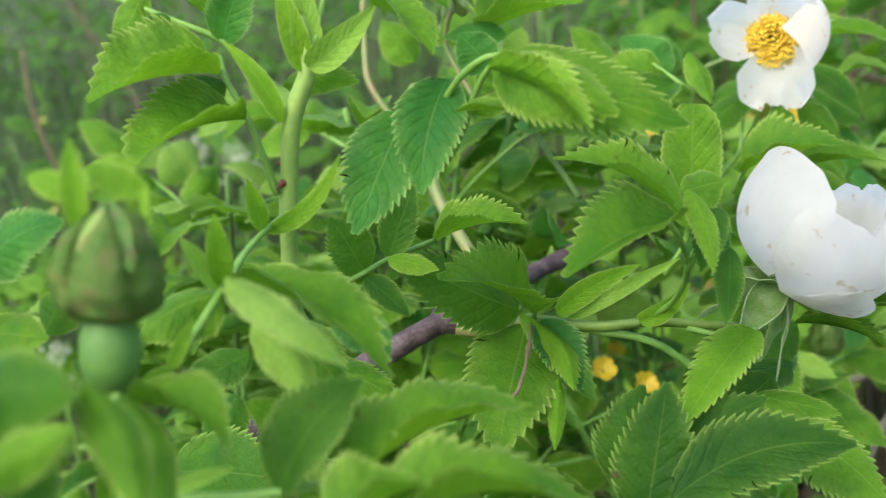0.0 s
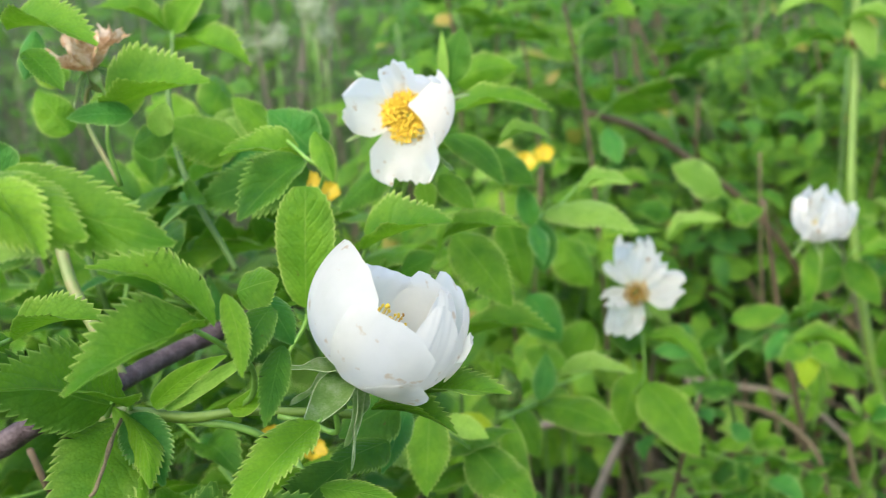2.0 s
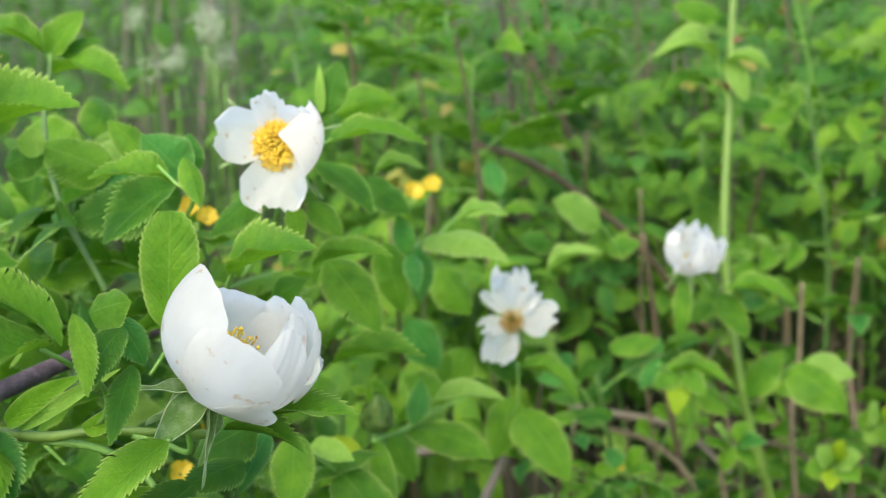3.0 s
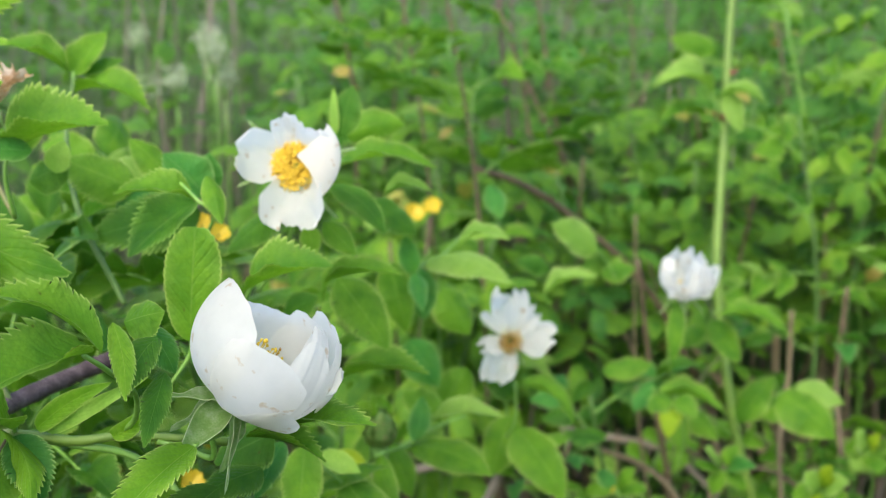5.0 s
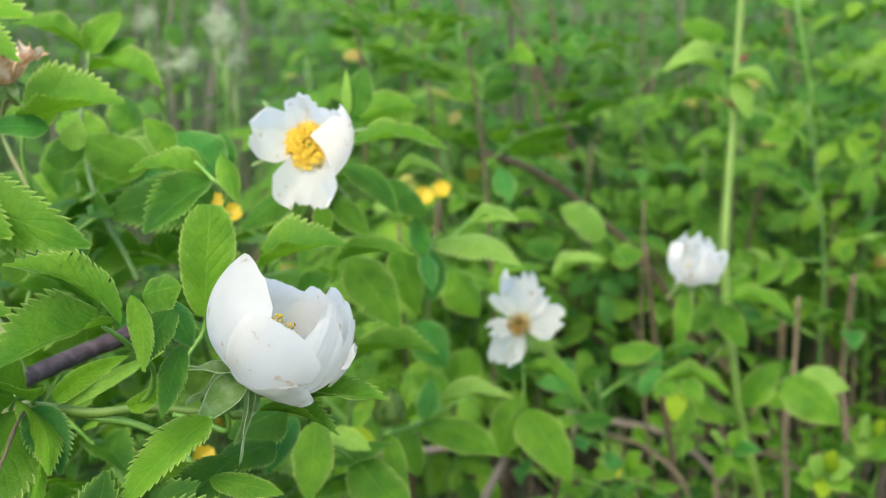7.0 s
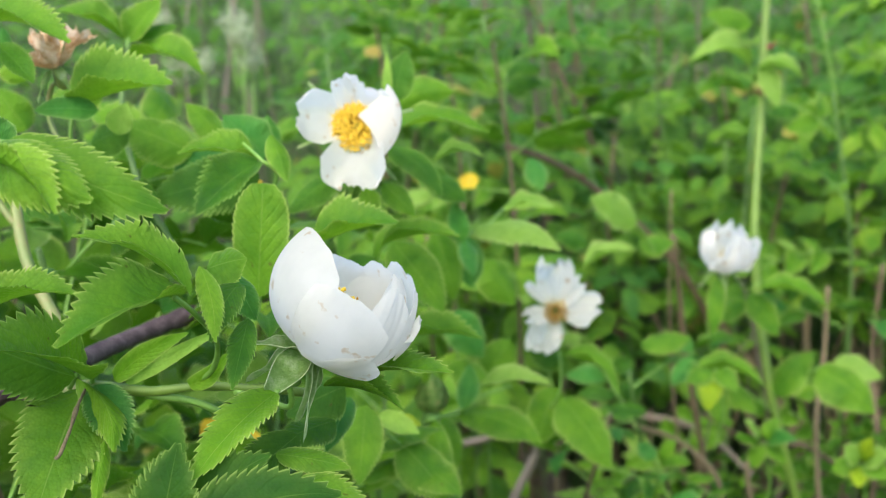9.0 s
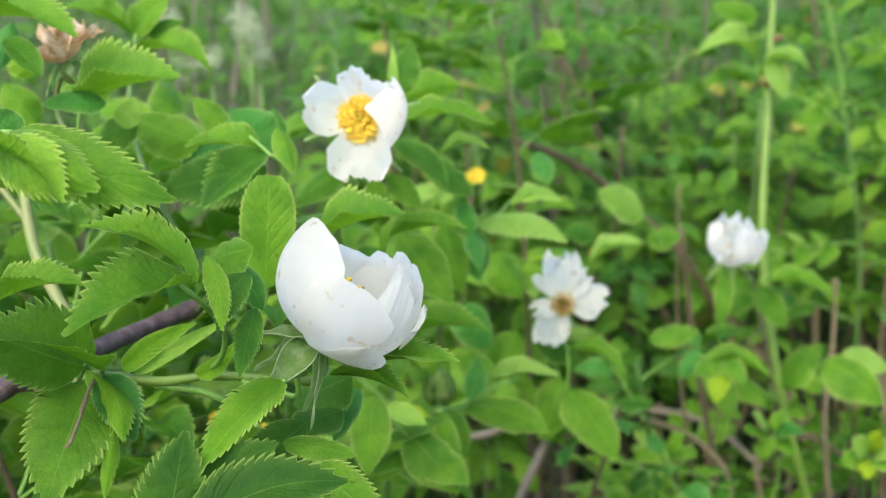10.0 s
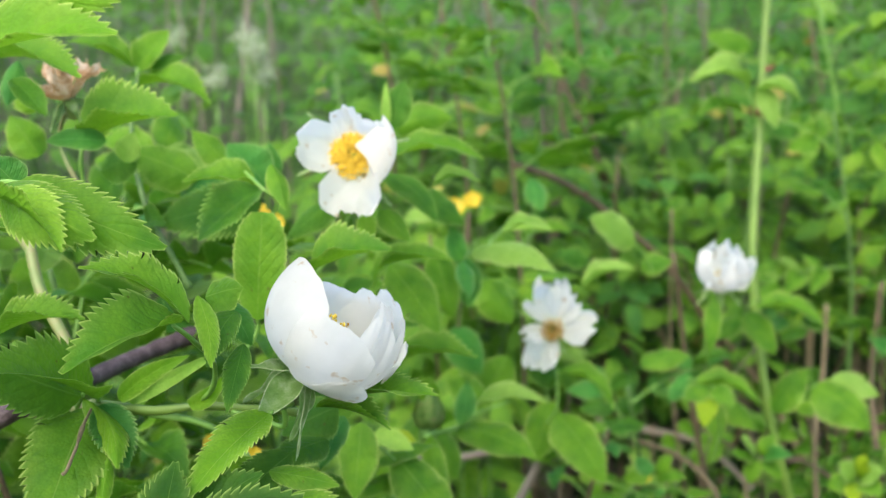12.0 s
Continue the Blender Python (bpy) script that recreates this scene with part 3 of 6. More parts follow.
# ---- the leaves and stems near the flowers ----
# the half-open cupped flower
cup, fm = rose_flower((0.1322, 0.3202, 0.8314), (0.598, 0.072, 0.798), (-0.113, -0.939, 0.341),
    [dict(azimuth=207, span=65, top=2.29, lean=0.0040, tilt=0.2, drop=0.42, skew=0.10, ruffle=0.04, curl=0.0003),
     dict(azimuth=283, span=35, top=1.88, lift=0.0030, lean=0.0006, drop=0.24, ruffle=0.035, flare=-0.004, curl=0.0010),
     dict(azimuth=316, span=19, top=2.40, lift=0.0010, lean=-0.001, drop=0.35, ruffle=0.07, crease=0.03, curl=0.0012),
     dict(azimuth=60, span=42, top=2.55, radius=0.0205, drop=0.10, ruffle=0.08, notch=0.08),
     dict(azimuth=122, span=42, top=2.12, radius=0.0210, drop=0.10, skew=-0.10, ruffle=0.08),
     dict(azimuth=335, span=30, top=2.66, radius=0.0212, drop=0.35, ruffle=0.10, crease=0.03, notch=0.08),
     dict(azimuth=2, span=24, top=2.54, lift=-0.0003, lean=0.0012, drop=0.35, ruffle=0.10, crease=0.03, curl=0.0012),
     dict(azimuth=42, span=40, top=2.66, lift=-0.0012, lean=0.0012, drop=0.14, depth=0.0222, ruffle=0.06, notch=0.10),
     dict(azimuth=104, span=46, top=2.22, lift=-0.0020, drop=0.06, skew=-0.30, ruffle=0.05, notch=0.05),
     dict(azimuth=353, span=11, top=2.12, lift=0.0012, lean=0.001, drop=0.4, ruffle=0.08, foot=1.3, curl=0.0008),
     dict(azimuth=316, span=27, top=1.20, lift=0.0030, lean=0.001, drop=0.35, ruffle=0.08, curl=0.001)],
    [(222, -14, -14, 0.023, 0.0100), (264, -50, 10, 0.037, 0.0112), (350, -58, -6, 0.030, 0.0062), (60, -50, -20), (130, -45, -20)],
    "half-open cupped white dog rose with reflexed pale sepals",
    [(0.125, 0.3222, 0.8105), (0.1158, 0.3296, 0.8109), (0.1051, 0.3335, 0.8128)], PETAL, (0.031, 0.0094))
stamens(cup, fm, 70, 0.010, 0.022, STAMEN, 0.0009)
# the open flower with its stamens
face, fm = rose_flower((0.1577, 0.4672, 0.8903), (-0.353, -0.814, 0.462), (-0.078, -0.432, -0.921),
    [dict(azimuth=173, length=0.0305, width=0.0265, rise=17, curl=34, cup=0.39, notch=0.05, ruffle=0.12, start=0.0005, rag=0.06),
     dict(azimuth=103, length=0.0240, width=0.0125, rise=27, curl=25, cup=0.33, notch=0.0, ruffle=0.14, start=0.0020, rag=0.06),
     dict(azimuth=62, length=0.0252, width=0.0260, rise=24, curl=43, cup=-0.14, notch=0.03, ruffle=0.10, start=0.0005, rim=-20, rag=0.12),
     dict(azimuth=358, span=52, top=2.95, radius=0.0235, depth=0.0085, drop=1.2, skew=-0.1, ruffle=0.03),
     dict(azimuth=277, length=0.0335, width=0.0330, rise=16, curl=-12, cup=0.55, notch=0.06, ruffle=0.18, start=0.0010, rag=0.13)],
    [(140, 12, 10), (192, -2, -10), (40, -30, -20), (300, -40, -20), (250, -50, -10)],
    "open white dog rose with ragged petals and yellow stamens",
    [(0.1566, 0.4828, 0.8652), (0.1471, 0.4883, 0.8412), (0.1352, 0.4907, 0.8245)], PETAL_OLD, (0.031, 0.0055))
stamens(face, fm, 420, 0.0132, 0.0078, STAMEN, 0.00076)
# the spent flower
spent, fm = rose_flower((0.302, 0.6757, 0.7337), (-0.187, -0.77, 0.561), (-0.09, -0.528, -0.896),
    [dict(azimuth=90, length=0.036, width=0.028, rise=24, curl=22, cup=0.3, notch=0.08, ruffle=0.30, rag=0.20),
     dict(azimuth=352, length=0.033, width=0.027, rise=16, curl=14, cup=0.2, notch=0.06, ruffle=0.32, rag=0.18),
     dict(azimuth=42, length=0.029, width=0.015, rise=26, curl=10, cup=0.2, notch=0.05, ruffle=0.30, rag=0.22),
     dict(azimuth=249, length=0.031, width=0.026, rise=4, curl=-10, cup=0.25, notch=0.05, ruffle=0.36, rag=0.20),
     dict(azimuth=205, length=0.023, width=0.017, rise=16, curl=12, cup=0.2, notch=0.08, ruffle=0.32, rag=0.22),
     dict(azimuth=142, length=0.027, width=0.008, rise=18, curl=14, cup=0.3, notch=0.0, ruffle=0.30)],
    [(150, 10, 10), (210, -20, -10), (60, -30, -20), (300, -40, -20), (20, -40, -10)],
    "spent white dog rose with shrivelled brownish stamens",
    [(0.3008, 0.6877, 0.6986), (0.3038, 0.6899, 0.6677), (0.316, 0.6897, 0.6318)], PETAL_OLD, (0.022, 0.005))
stamens(spent, fm @ Matrix.Rotation(radians(30), 4, 'X'), 96, 0.0092, 0.0120, OLD_STAMEN, 0.0008)
# the small closing flower by the tall cane
ball, fm = rose_flower((0.4737, 0.8031, 0.7255), (0.021, -0.172, 0.97), (-0.113, -0.939, 0.341),
    [dict(azimuth=205, span=44, top=2.45, radius=0.0205, depth=0.0200, lift=0.0004, lean=0.002, drop=0.90, ruffle=0.34, crease=0.22, notch=0.12),
     dict(azimuth=298, span=50, top=2.36, radius=0.0215, depth=0.0200, lift=0.0018, drop=0.80, ruffle=0.38, crease=0.24, curl=0.0016),
     dict(azimuth=350, span=32, top=2.05, radius=0.0210, depth=0.0180, lift=0.0026, lean=0.002, drop=0.80, ruffle=0.36, crease=0.20, curl=0.0016),
     dict(azimuth=252, span=26, top=1.55, radius=0.0215, depth=0.0190, lift=0.0036, lean=0.002, drop=0.70, ruffle=0.36, crease=0.18),
     dict(azimuth=50, span=48, top=2.56, radius=0.0200, depth=0.0205, lift=-0.0010, drop=0.80, ruffle=0.34, crease=0.16, notch=0.30),
     dict(azimuth=128, span=48, top=2.42, radius=0.0200, depth=0.0205, lift=-0.0016, drop=0.80, ruffle=0.34, crease=0.16, notch=0.20)],
    [(200, -30, -20), (270, -40, -20), (340, -30, -20), (60, -30, -20), (130, -30, -20)],
    "small closing white dog rose on a green stalk",
    [(0.4696, 0.8066, 0.6962), (0.4685, 0.8148, 0.6664), (0.4896, 0.8418, 0.6193)], PETAL_OLD)
stamens(ball, fm, 40, 0.008, 0.012, STAMEN, 0.0009)
# the closed bud close to the lens
rose_bud((-0.0128, 0.1628, 0.8828), (0.076, 0.178, 0.956), (0.126, -0.926, 0.369), [(-0.0132, 0.1612, 0.87), (-0.0161, 0.1651, 0.8559), (-0.0211, 0.1734, 0.8319)])
faded_flower((0.023, 0.4705, 0.9199), (-0.256, -0.069, 0.897), [(0.02, 0.4721, 0.912), (0.0167, 0.4758, 0.8957), (0.0314, 0.4581, 0.8714)])
branch = cane("rose_branch", [(-0.1109, 0.3982, 0.7238), (-0.0541, 0.3751, 0.7641), (-0.024, 0.3711, 0.7807), (-0.0024, 0.3693, 0.7943), (0.0222, 0.3708, 0.8069), (0.0346, 0.4076, 0.8019), (0.0495, 0.4453, 0.7988), (0.0751, 0.4752, 0.8005), (0.1211, 0.5226, 0.7993)], 0.0048, 0.004, BARK, "old brown rose branch with grey-violet bark", (), 0.16)
cane("rose_shoot", [(0.0225, 0.3698, 0.8034), (0.0337, 0.3585, 0.8065), (0.0529, 0.3461, 0.8131), (0.0741, 0.3391, 0.8124), (0.093, 0.3368, 0.8143), (0.113, 0.3339, 0.8134), (0.1302, 0.338, 0.8094)], 0.0023, 0.0015, CANE_GREEN, "green flowering shoot on the old branch", (), 0.22)
cane("rose_shoot", [(0.0731, 0.3396, 0.811), (0.0892, 0.3387, 0.808), (0.1003, 0.3375, 0.8026), (0.1109, 0.3329, 0.7928), (0.1176, 0.3169, 0.7777)], 0.0014, 0.0012, GREEN_STEM, "thin curved green leaf-bearing shoot", (), 0.05)
cane("rose_shoot", [(-0.0217, 0.3568, 0.7959), (-0.0137, 0.2863, 0.8388), (-0.0105, 0.2757, 0.8627), (-0.0076, 0.2734, 0.8826), (-0.0041, 0.2715, 0.8999), (0.0018, 0.271, 0.9138), (0.0007, 0.272, 0.9291), (-0.0009, 0.2788, 0.9462)], 0.0027, 0.0023, YOUNG_STEM, "upright light green rose shoot with red thorns", [(0.47, 0.9, 0.0035), (0.43, 2.6, 0.003)], 0.14)
cane("rose_shoot", [(0.0021, 0.463, 0.8821), (0.0063, 0.4443, 0.8627), (0.0136, 0.4275, 0.8389), (0.0284, 0.4093, 0.8173), (0.0352, 0.4053, 0.8022)], 0.0024, 0.0027, PALE_STEM, "pale tan-green rose shoot behind the leaves", (), 0.06)
cane("rose_shoot", [(-0.0179, 0.468, 0.9203), (-0.0177, 0.4615, 0.9038), (-0.0151, 0.4503, 0.8855), (-0.0016, 0.443, 0.8661), (0.0097, 0.4371, 0.8516)], 0.0014, 0.0017, PALE_STEM, "pale yellowish leaf shoot", (), 0.06)
cane("rose_shoot", [(0.0404, 0.5781, 0.946), (0.0384, 0.5725, 0.9215), (0.036, 0.5562, 0.895), (0.0458, 0.5259, 0.8593), (0.0721, 0.4834, 0.823)], 0.0012, 0.0016, DARK_STEM, "thin green leafy shoot", (), 0.06)
cane("rose_cane", [(0.5719, 0.9714, 0.9834), (0.5645, 0.956, 0.9151), (0.5587, 0.9405, 0.8468), (0.5443, 0.9049, 0.7333), (0.5464, 0.8874, 0.6604), (0.5555, 0.8666, 0.577), (0.5817, 0.8625, 0.4846), (0.6324, 0.8857, 0.3449)], 0.0038, 0.0048, CANE_GREEN, "tall upright light green cane with red thorns", [(0.27, 0.5, 0.012), (0.285, 3.4, 0.012), (0.28, 5.0, 0.010), (0.18, 1.0, 0.008), (0.47, 3.0, 0.008)], 0.05)
cane("rose_cane", [(0.3516, 1.1455, 0.7838), (0.4115, 1.1641, 0.7602), (0.4854, 1.1953, 0.709), (0.5807, 1.2151, 0.6199), (0.6592, 1.2278, 0.4928)], 0.004, 0.0046, BROWN, "brown arching cane in the shrub", [(0.4, 1.0, 0.006)], 0.1)
cane("rose_cane", [(0.4401, 1.5236, 0.9821), (0.4734, 1.4954, 0.8792), (0.5149, 1.4682, 0.7841), (0.5657, 1.4896, 0.6803), (0.6699, 1.635, 0.471)], 0.003, 0.0034, BROWN, "dark upright cane in the shrub", (), 0.1)
cane("dry_twig", [(0.1971, 0.8976, 0.5366), (0.2451, 0.8928, 0.539), (0.2796, 0.8713, 0.5522), (0.3027, 0.8519, 0.5687)], 0.0045, 0.003, DRY, "bare grey dry twig low in the shrub", (), 0.15)
cane("dry_twig", [(0.2904, 0.8065, 0.5021), (0.3036, 0.8119, 0.5311), (0.3228, 0.8266, 0.5584), (0.3333, 0.8482, 0.5676)], 0.0042, 0.0035, DRY, "bare pale dry stick low in the shrub", (), 0.15)
cane("dry_twig", [(0.4578, 1.1411, 0.4668), (0.5185, 1.1318, 0.4567), (0.5789, 1.1022, 0.4478), (0.6257, 1.0566, 0.4085)], 0.005, 0.0035, DRY, "bare grey dry twig low in the shrub", (), 0.15)
cane("dry_twig", [(0.8074, 1.321, 0.5206), (0.7783, 1.2515, 0.4315), (0.7448, 1.1741, 0.3067)], 0.005, 0.007, TAN, "dead brown upright stem in the shrub", (), 0.15)
cane("dry_twig", [(0.8909, 1.3532, 0.6964), (0.8826, 1.3197, 0.5509), (0.8589, 1.2897, 0.4132), (0.8504, 1.2544, 0.2601)], 0.004, 0.006, TAN, "dead brown upright stem in the shrub", (), 0.15)
cane("dry_twig", [(0.6746, 1.3362, 0.521), (0.7077, 1.2683, 0.4688), (0.7368, 1.1987, 0.4068), (0.7703, 1.1712, 0.3066)], 0.004, 0.006, TAN, "fallen brown stem in the shrub", (), 0.15)
lf = rose_leaf((-0.0206, 0.2742, 0.9205), "light green toothed rose leaf on the upright shoot")
stalk(lf, [(-0.0068, 0.2711, 0.8998), (-0.0136, 0.272, 0.9095), (-0.0206, 0.2742, 0.9205), (-0.033, 0.2725, 0.9274), (-0.0476, 0.2726, 0.934), (-0.0607, 0.2724, 0.9393)], 0.0011, 0.0008)
stipule(lf, (-0.0063, 0.2689, 0.8993), (-0.0205, 0.2723, 0.9212), 0.0052, (0.18, -0.95, 0.27), 30, 0.03, 0.06, "young")
leaflet(lf, (-0.0224, 0.2718, 0.9128), (-0.0493, 0.2477, 0.9103), 0.0335, (0.15, -0.26, 0.95), 52, 0.06, 0, "mid")
leaflet(lf, (-0.033, 0.2723, 0.9268), (-0.0419, 0.2651, 0.9237), 0.0089, (0.51, -0.78, 0.36), 20, 0.04, 0, "blue")
leaflet(lf, (-0.0408, 0.2737, 0.9349), (-0.0468, 0.264, 0.9222), 0.0090, (0.3, -0.82, 0.48), -20, 0.04, 0, "mid")
leaflet(lf, (-0.0213, 0.2741, 0.9205), (-0.0114, 0.2732, 0.9385), 0.0133, (0.02, -1, -0.06), 24, 0.04, -0.05, "blue")
leaflet(lf, (-0.0298, 0.2744, 0.9326), (-0.0175, 0.273, 0.9404), 0.0169, (-0.27, -0.93, 0.25), -24, 0.04, 0, "mid")
lf = rose_leaf((-0.0158, 0.2702, 0.9008), "light green toothed rose leaf on the upright shoot")
stalk(lf, [(-0.0111, 0.272, 0.8792), (-0.0131, 0.2698, 0.8908), (-0.0161, 0.2694, 0.9017), (-0.0204, 0.2696, 0.9117), (-0.0222, 0.2721, 0.9175)], 0.0011, 0.0008)
leaflet(lf, (-0.0164, 0.2691, 0.9007), (-0.0384, 0.2384, 0.8947), 0.0331, (0.03, -0.21, 0.98), 52, 0.06, 0, "mid")
leaflet(lf, (-0.0211, 0.2712, 0.9101), (-0.0336, 0.262, 0.9092), 0.0111, (0.41, -0.63, 0.66), -14, 0.04, 0, "dark")
lf = rose_leaf((0.001, 0.2705, 0.9125), "pale young leaf and stipules at the tip of the upright shoot")
stalk(lf, [(0.0017, 0.2707, 0.9131), (0.005, 0.2705, 0.9217), (0.0077, 0.274, 0.9328)], 0.0011, 0.0008)
stipule(lf, (0.0012, 0.2694, 0.9122), (-0.0037, 0.2695, 0.9367), 0.0065, (0.25, -0.97, 0.05), 22, 0.03, 0, "young")
stipule(lf, (0.0019, 0.2714, 0.9119), (0.0027, 0.2699, 0.939), 0.0072, (0.23, -0.97, -0.06), 18, 0.03, 0, "pale")
stipule(lf, (0.0022, 0.2688, 0.9133), (0.0224, 0.2641, 0.9284), 0.0076, (-0.11, -0.98, -0.16), 28, 0.03, 0.04, "pale")
leaflet(lf, (-0.0095, 0.2855, 0.9074), (0.0133, 0.278, 0.9076), 0.0105, (-0.3, -0.9, 0.32), -34, 0.04, -0.08, "mid")
leaflet(lf, (0.0201, 0.2689, 0.9279), (0.0368, 0.254, 0.9158), 0.0185, (0.45, -0.2, 0.87), 52, 0.1, 0, "mid")
lf = rose_leaf((-0.0154, 0.2688, 0.8698), "light green young rose leaf with reddish stipules")
stalk(lf, [(-0.0122, 0.1839, 0.8649), (-0.0093, 0.1927, 0.8687), (-0.0074, 0.2078, 0.8731), (-0.009, 0.2343, 0.8747), (-0.0117, 0.2647, 0.8723), (-0.0085, 0.2719, 0.8743)], 0.0011, 0.0008)
stipule(lf, (-0.0133, 0.264, 0.8707), (0.0093, 0.2644, 0.8913), 0.0047, (0.02, -1, 0), 25, 0.03, 0.12, "young")
leaflet(lf, (-0.0124, 0.2594, 0.8723), (-0.0132, 0.2533, 0.8881), 0.0056, (0.41, -0.86, -0.31), 27, 0.04, 0, "young")
leaflet(lf, (-0.0074, 0.208, 0.8736), (-0.0054, 0.2028, 0.8914), 0.0064, (0.31, -0.9, -0.3), 30, 0.04, 0, "young")
leaflet(lf, (-0.0086, 0.2077, 0.8732), (-0.0132, 0.2016, 0.8869), 0.0050, (0.81, -0.58, 0.02), 27, 0.04, 0, "pale")
leaflet(lf, (-0.007, 0.2079, 0.8731), (0.0301, 0.1942, 0.8564), 0.0275, (0.42, 0.02, 0.91), 52, 0.14, 0, "mid")
leaflet(lf, (0.0054, 0.1728, 0.8865), (0.0281, 0.1638, 0.8724), 0.0082, (0.16, -0.53, 0.83), -26, 0.1, 0.05, "soft")
leaflet(lf, (-0.0043, 0.2398, 0.8552), (0.0115, 0.2288, 0.839), 0.0179, (0.34, -0.59, 0.73), -14, 0.04, 0, "mid")
leaflet(lf, (-0.0006, 0.2037, 0.8665), (0.0134, 0.191, 0.8526), 0.0112, (0.33, -0.51, 0.79), -40, 0.04, -0.1, "pale")
leaflet(lf, (-0.0094, 0.2121, 0.8707), (-0.0261, 0.2029, 0.8641), 0.0170, (0.07, -0.66, 0.75), -34, 0.05, 0.08, "mid")
leaflet(lf, (-0.0162, 0.2454, 0.8435), (-0.0303, 0.2313, 0.8371), 0.0133, (0.16, -0.54, 0.83), 16, 0.04, 0, "dark")
leaflet(lf, (0.0119, 0.232, 0.8574), (0.0254, 0.2214, 0.8509), 0.0133, (0.14, -0.38, 0.91), 14, 0.04, 0, "blue")
leaflet(lf, (-0.008, 0.2785, 0.8274), (0.017, 0.2735, 0.817), 0.0163, (0.18, -0.63, 0.75), -22, 0.04, 0, "mid")
leaflet(lf, (-0.0182, 0.2891, 0.8141), (-0.0051, 0.2867, 0.7997), 0.0167, (0.57, -0.54, 0.62), -16, 0.04, 0, "dark")
stipule(lf, (-0.0115, 0.182, 0.8651), (-0.0067, 0.1873, 0.8742), 0.0029, (0.35, -0.88, 0.33), 20, 0.03, 0, "young")
stipule(lf, (-0.0115, 0.1818, 0.8645), (-0.015, 0.1731, 0.8649), 0.0035, (0.84, -0.32, 0.44), 20, 0.03, 0, "young")
lf = rose_leaf((0.0012, 0.223, 0.8307), "green rose leaf with a dark spot")
stalk(lf, [(0.0011, 0.2229, 0.8304), (0.0038, 0.2267, 0.8242), (0.0079, 0.2301, 0.8161)], 0.0011, 0.0008)
leaflet(lf, (0.0014, 0.2229, 0.8304), (-0.0086, 0.2148, 0.8432), 0.0103, (0.81, -0.47, 0.34), -14, 0.04, 0, "mid")
lf = rose_leaf((0.0113, 0.1704, 0.844), "large light green toothed rose leaf close to the lens")
stalk(lf, [(-0.0096, 0.1679, 0.8443), (0.0032, 0.1694, 0.8438), (0.0113, 0.1704, 0.844), (0.0236, 0.172, 0.8441), (0.0358, 0.1668, 0.8387)], 0.0011, 0.0008)
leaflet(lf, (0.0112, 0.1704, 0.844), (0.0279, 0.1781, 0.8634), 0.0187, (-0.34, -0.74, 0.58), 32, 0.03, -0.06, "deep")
leaflet(lf, (0.0242, 0.1693, 0.8451), (0.0594, 0.1984, 0.847), 0.0345, (-0.1, 0.06, 0.99), 52, 0.1, 0, "mid")
leaflet(lf, (0.0316, 0.1479, 0.8478), (0.0698, 0.1577, 0.8468), 0.0265, (0, 0.1, 1), 52, 0.1, 0, "mid")
leaflet(lf, (0.0271, 0.1426, 0.8495), (0.0436, 0.1515, 0.8549), 0.0191, (-0.3, -0.01, 0.95), 52, 0.08, 0, "mid")
stipule(lf, (-0.0092, 0.1638, 0.8481), (0.0046, 0.1665, 0.8516), 0.0028, (0.08, -0.92, 0.39), 20, 0.03, 0, "pale")
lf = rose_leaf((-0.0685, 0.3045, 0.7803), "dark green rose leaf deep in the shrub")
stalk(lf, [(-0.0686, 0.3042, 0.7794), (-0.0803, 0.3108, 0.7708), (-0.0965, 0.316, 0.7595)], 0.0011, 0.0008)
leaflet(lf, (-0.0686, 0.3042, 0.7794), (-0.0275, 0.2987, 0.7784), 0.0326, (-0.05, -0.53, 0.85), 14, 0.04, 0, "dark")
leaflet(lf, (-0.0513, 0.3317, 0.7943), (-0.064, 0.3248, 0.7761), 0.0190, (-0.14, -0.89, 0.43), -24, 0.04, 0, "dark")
lf = rose_leaf((-0.005, 0.1459, 0.8754), "bright green rose leaf out of focus close to the lens")
stalk(lf, [(-0.0108, 0.1538, 0.8505), (-0.0096, 0.1526, 0.8642), (-0.0081, 0.1503, 0.8736)], 0.0011, 0.0008)
leaflet(lf, (-0.0031, 0.1308, 0.8841), (0.0075, 0.1193, 0.8685), 0.0093, (0.37, -0.61, 0.7), -38, 0.04, -0.06, "mid")
leaflet(lf, (-0.0229, 0.1248, 0.8828), (-0.0007, 0.1231, 0.8854), 0.0140, (-0.13, -0.8, 0.59), -27, 0.04, -0.1, "dark")
leaflet(lf, (-0.0165, 0.118, 0.8746), (0.001, 0.1174, 0.883), 0.0082, (-0.23, -0.88, 0.41), -27, 0.04, 0, "mid")
leaflet(lf, (-0.0108, 0.1587, 0.8678), (0.0086, 0.1541, 0.8614), 0.0182, (0.34, 0.12, 0.93), 52, 0.12, 0, "mid")
leaflet(lf, (-0.0067, 0.1503, 0.8731), (0.0042, 0.137, 0.8583), 0.0095, (0.35, -0.55, 0.76), -24, 0.04, 0, "mid")
leaflet(lf, (-0.0119, 0.1292, 0.8749), (-0.0097, 0.1172, 0.8687), 0.0096, (0.37, -0.37, 0.85), -20, 0.04, 0, "dark")
lf = rose_leaf((-0.0691, 0.214, 0.8671), "green toothed rose leaf beside the bud")
stalk(lf, [(-0.0746, 0.2113, 0.86), (-0.0691, 0.214, 0.8671), (-0.0673, 0.2175, 0.8783)], 0.0011, 0.0008)
leaflet(lf, (-0.0706, 0.2128, 0.8634), (-0.0508, 0.2098, 0.8624), 0.0149, (-0.06, -0.66, 0.75), -16, 0.04, 0, "mid")
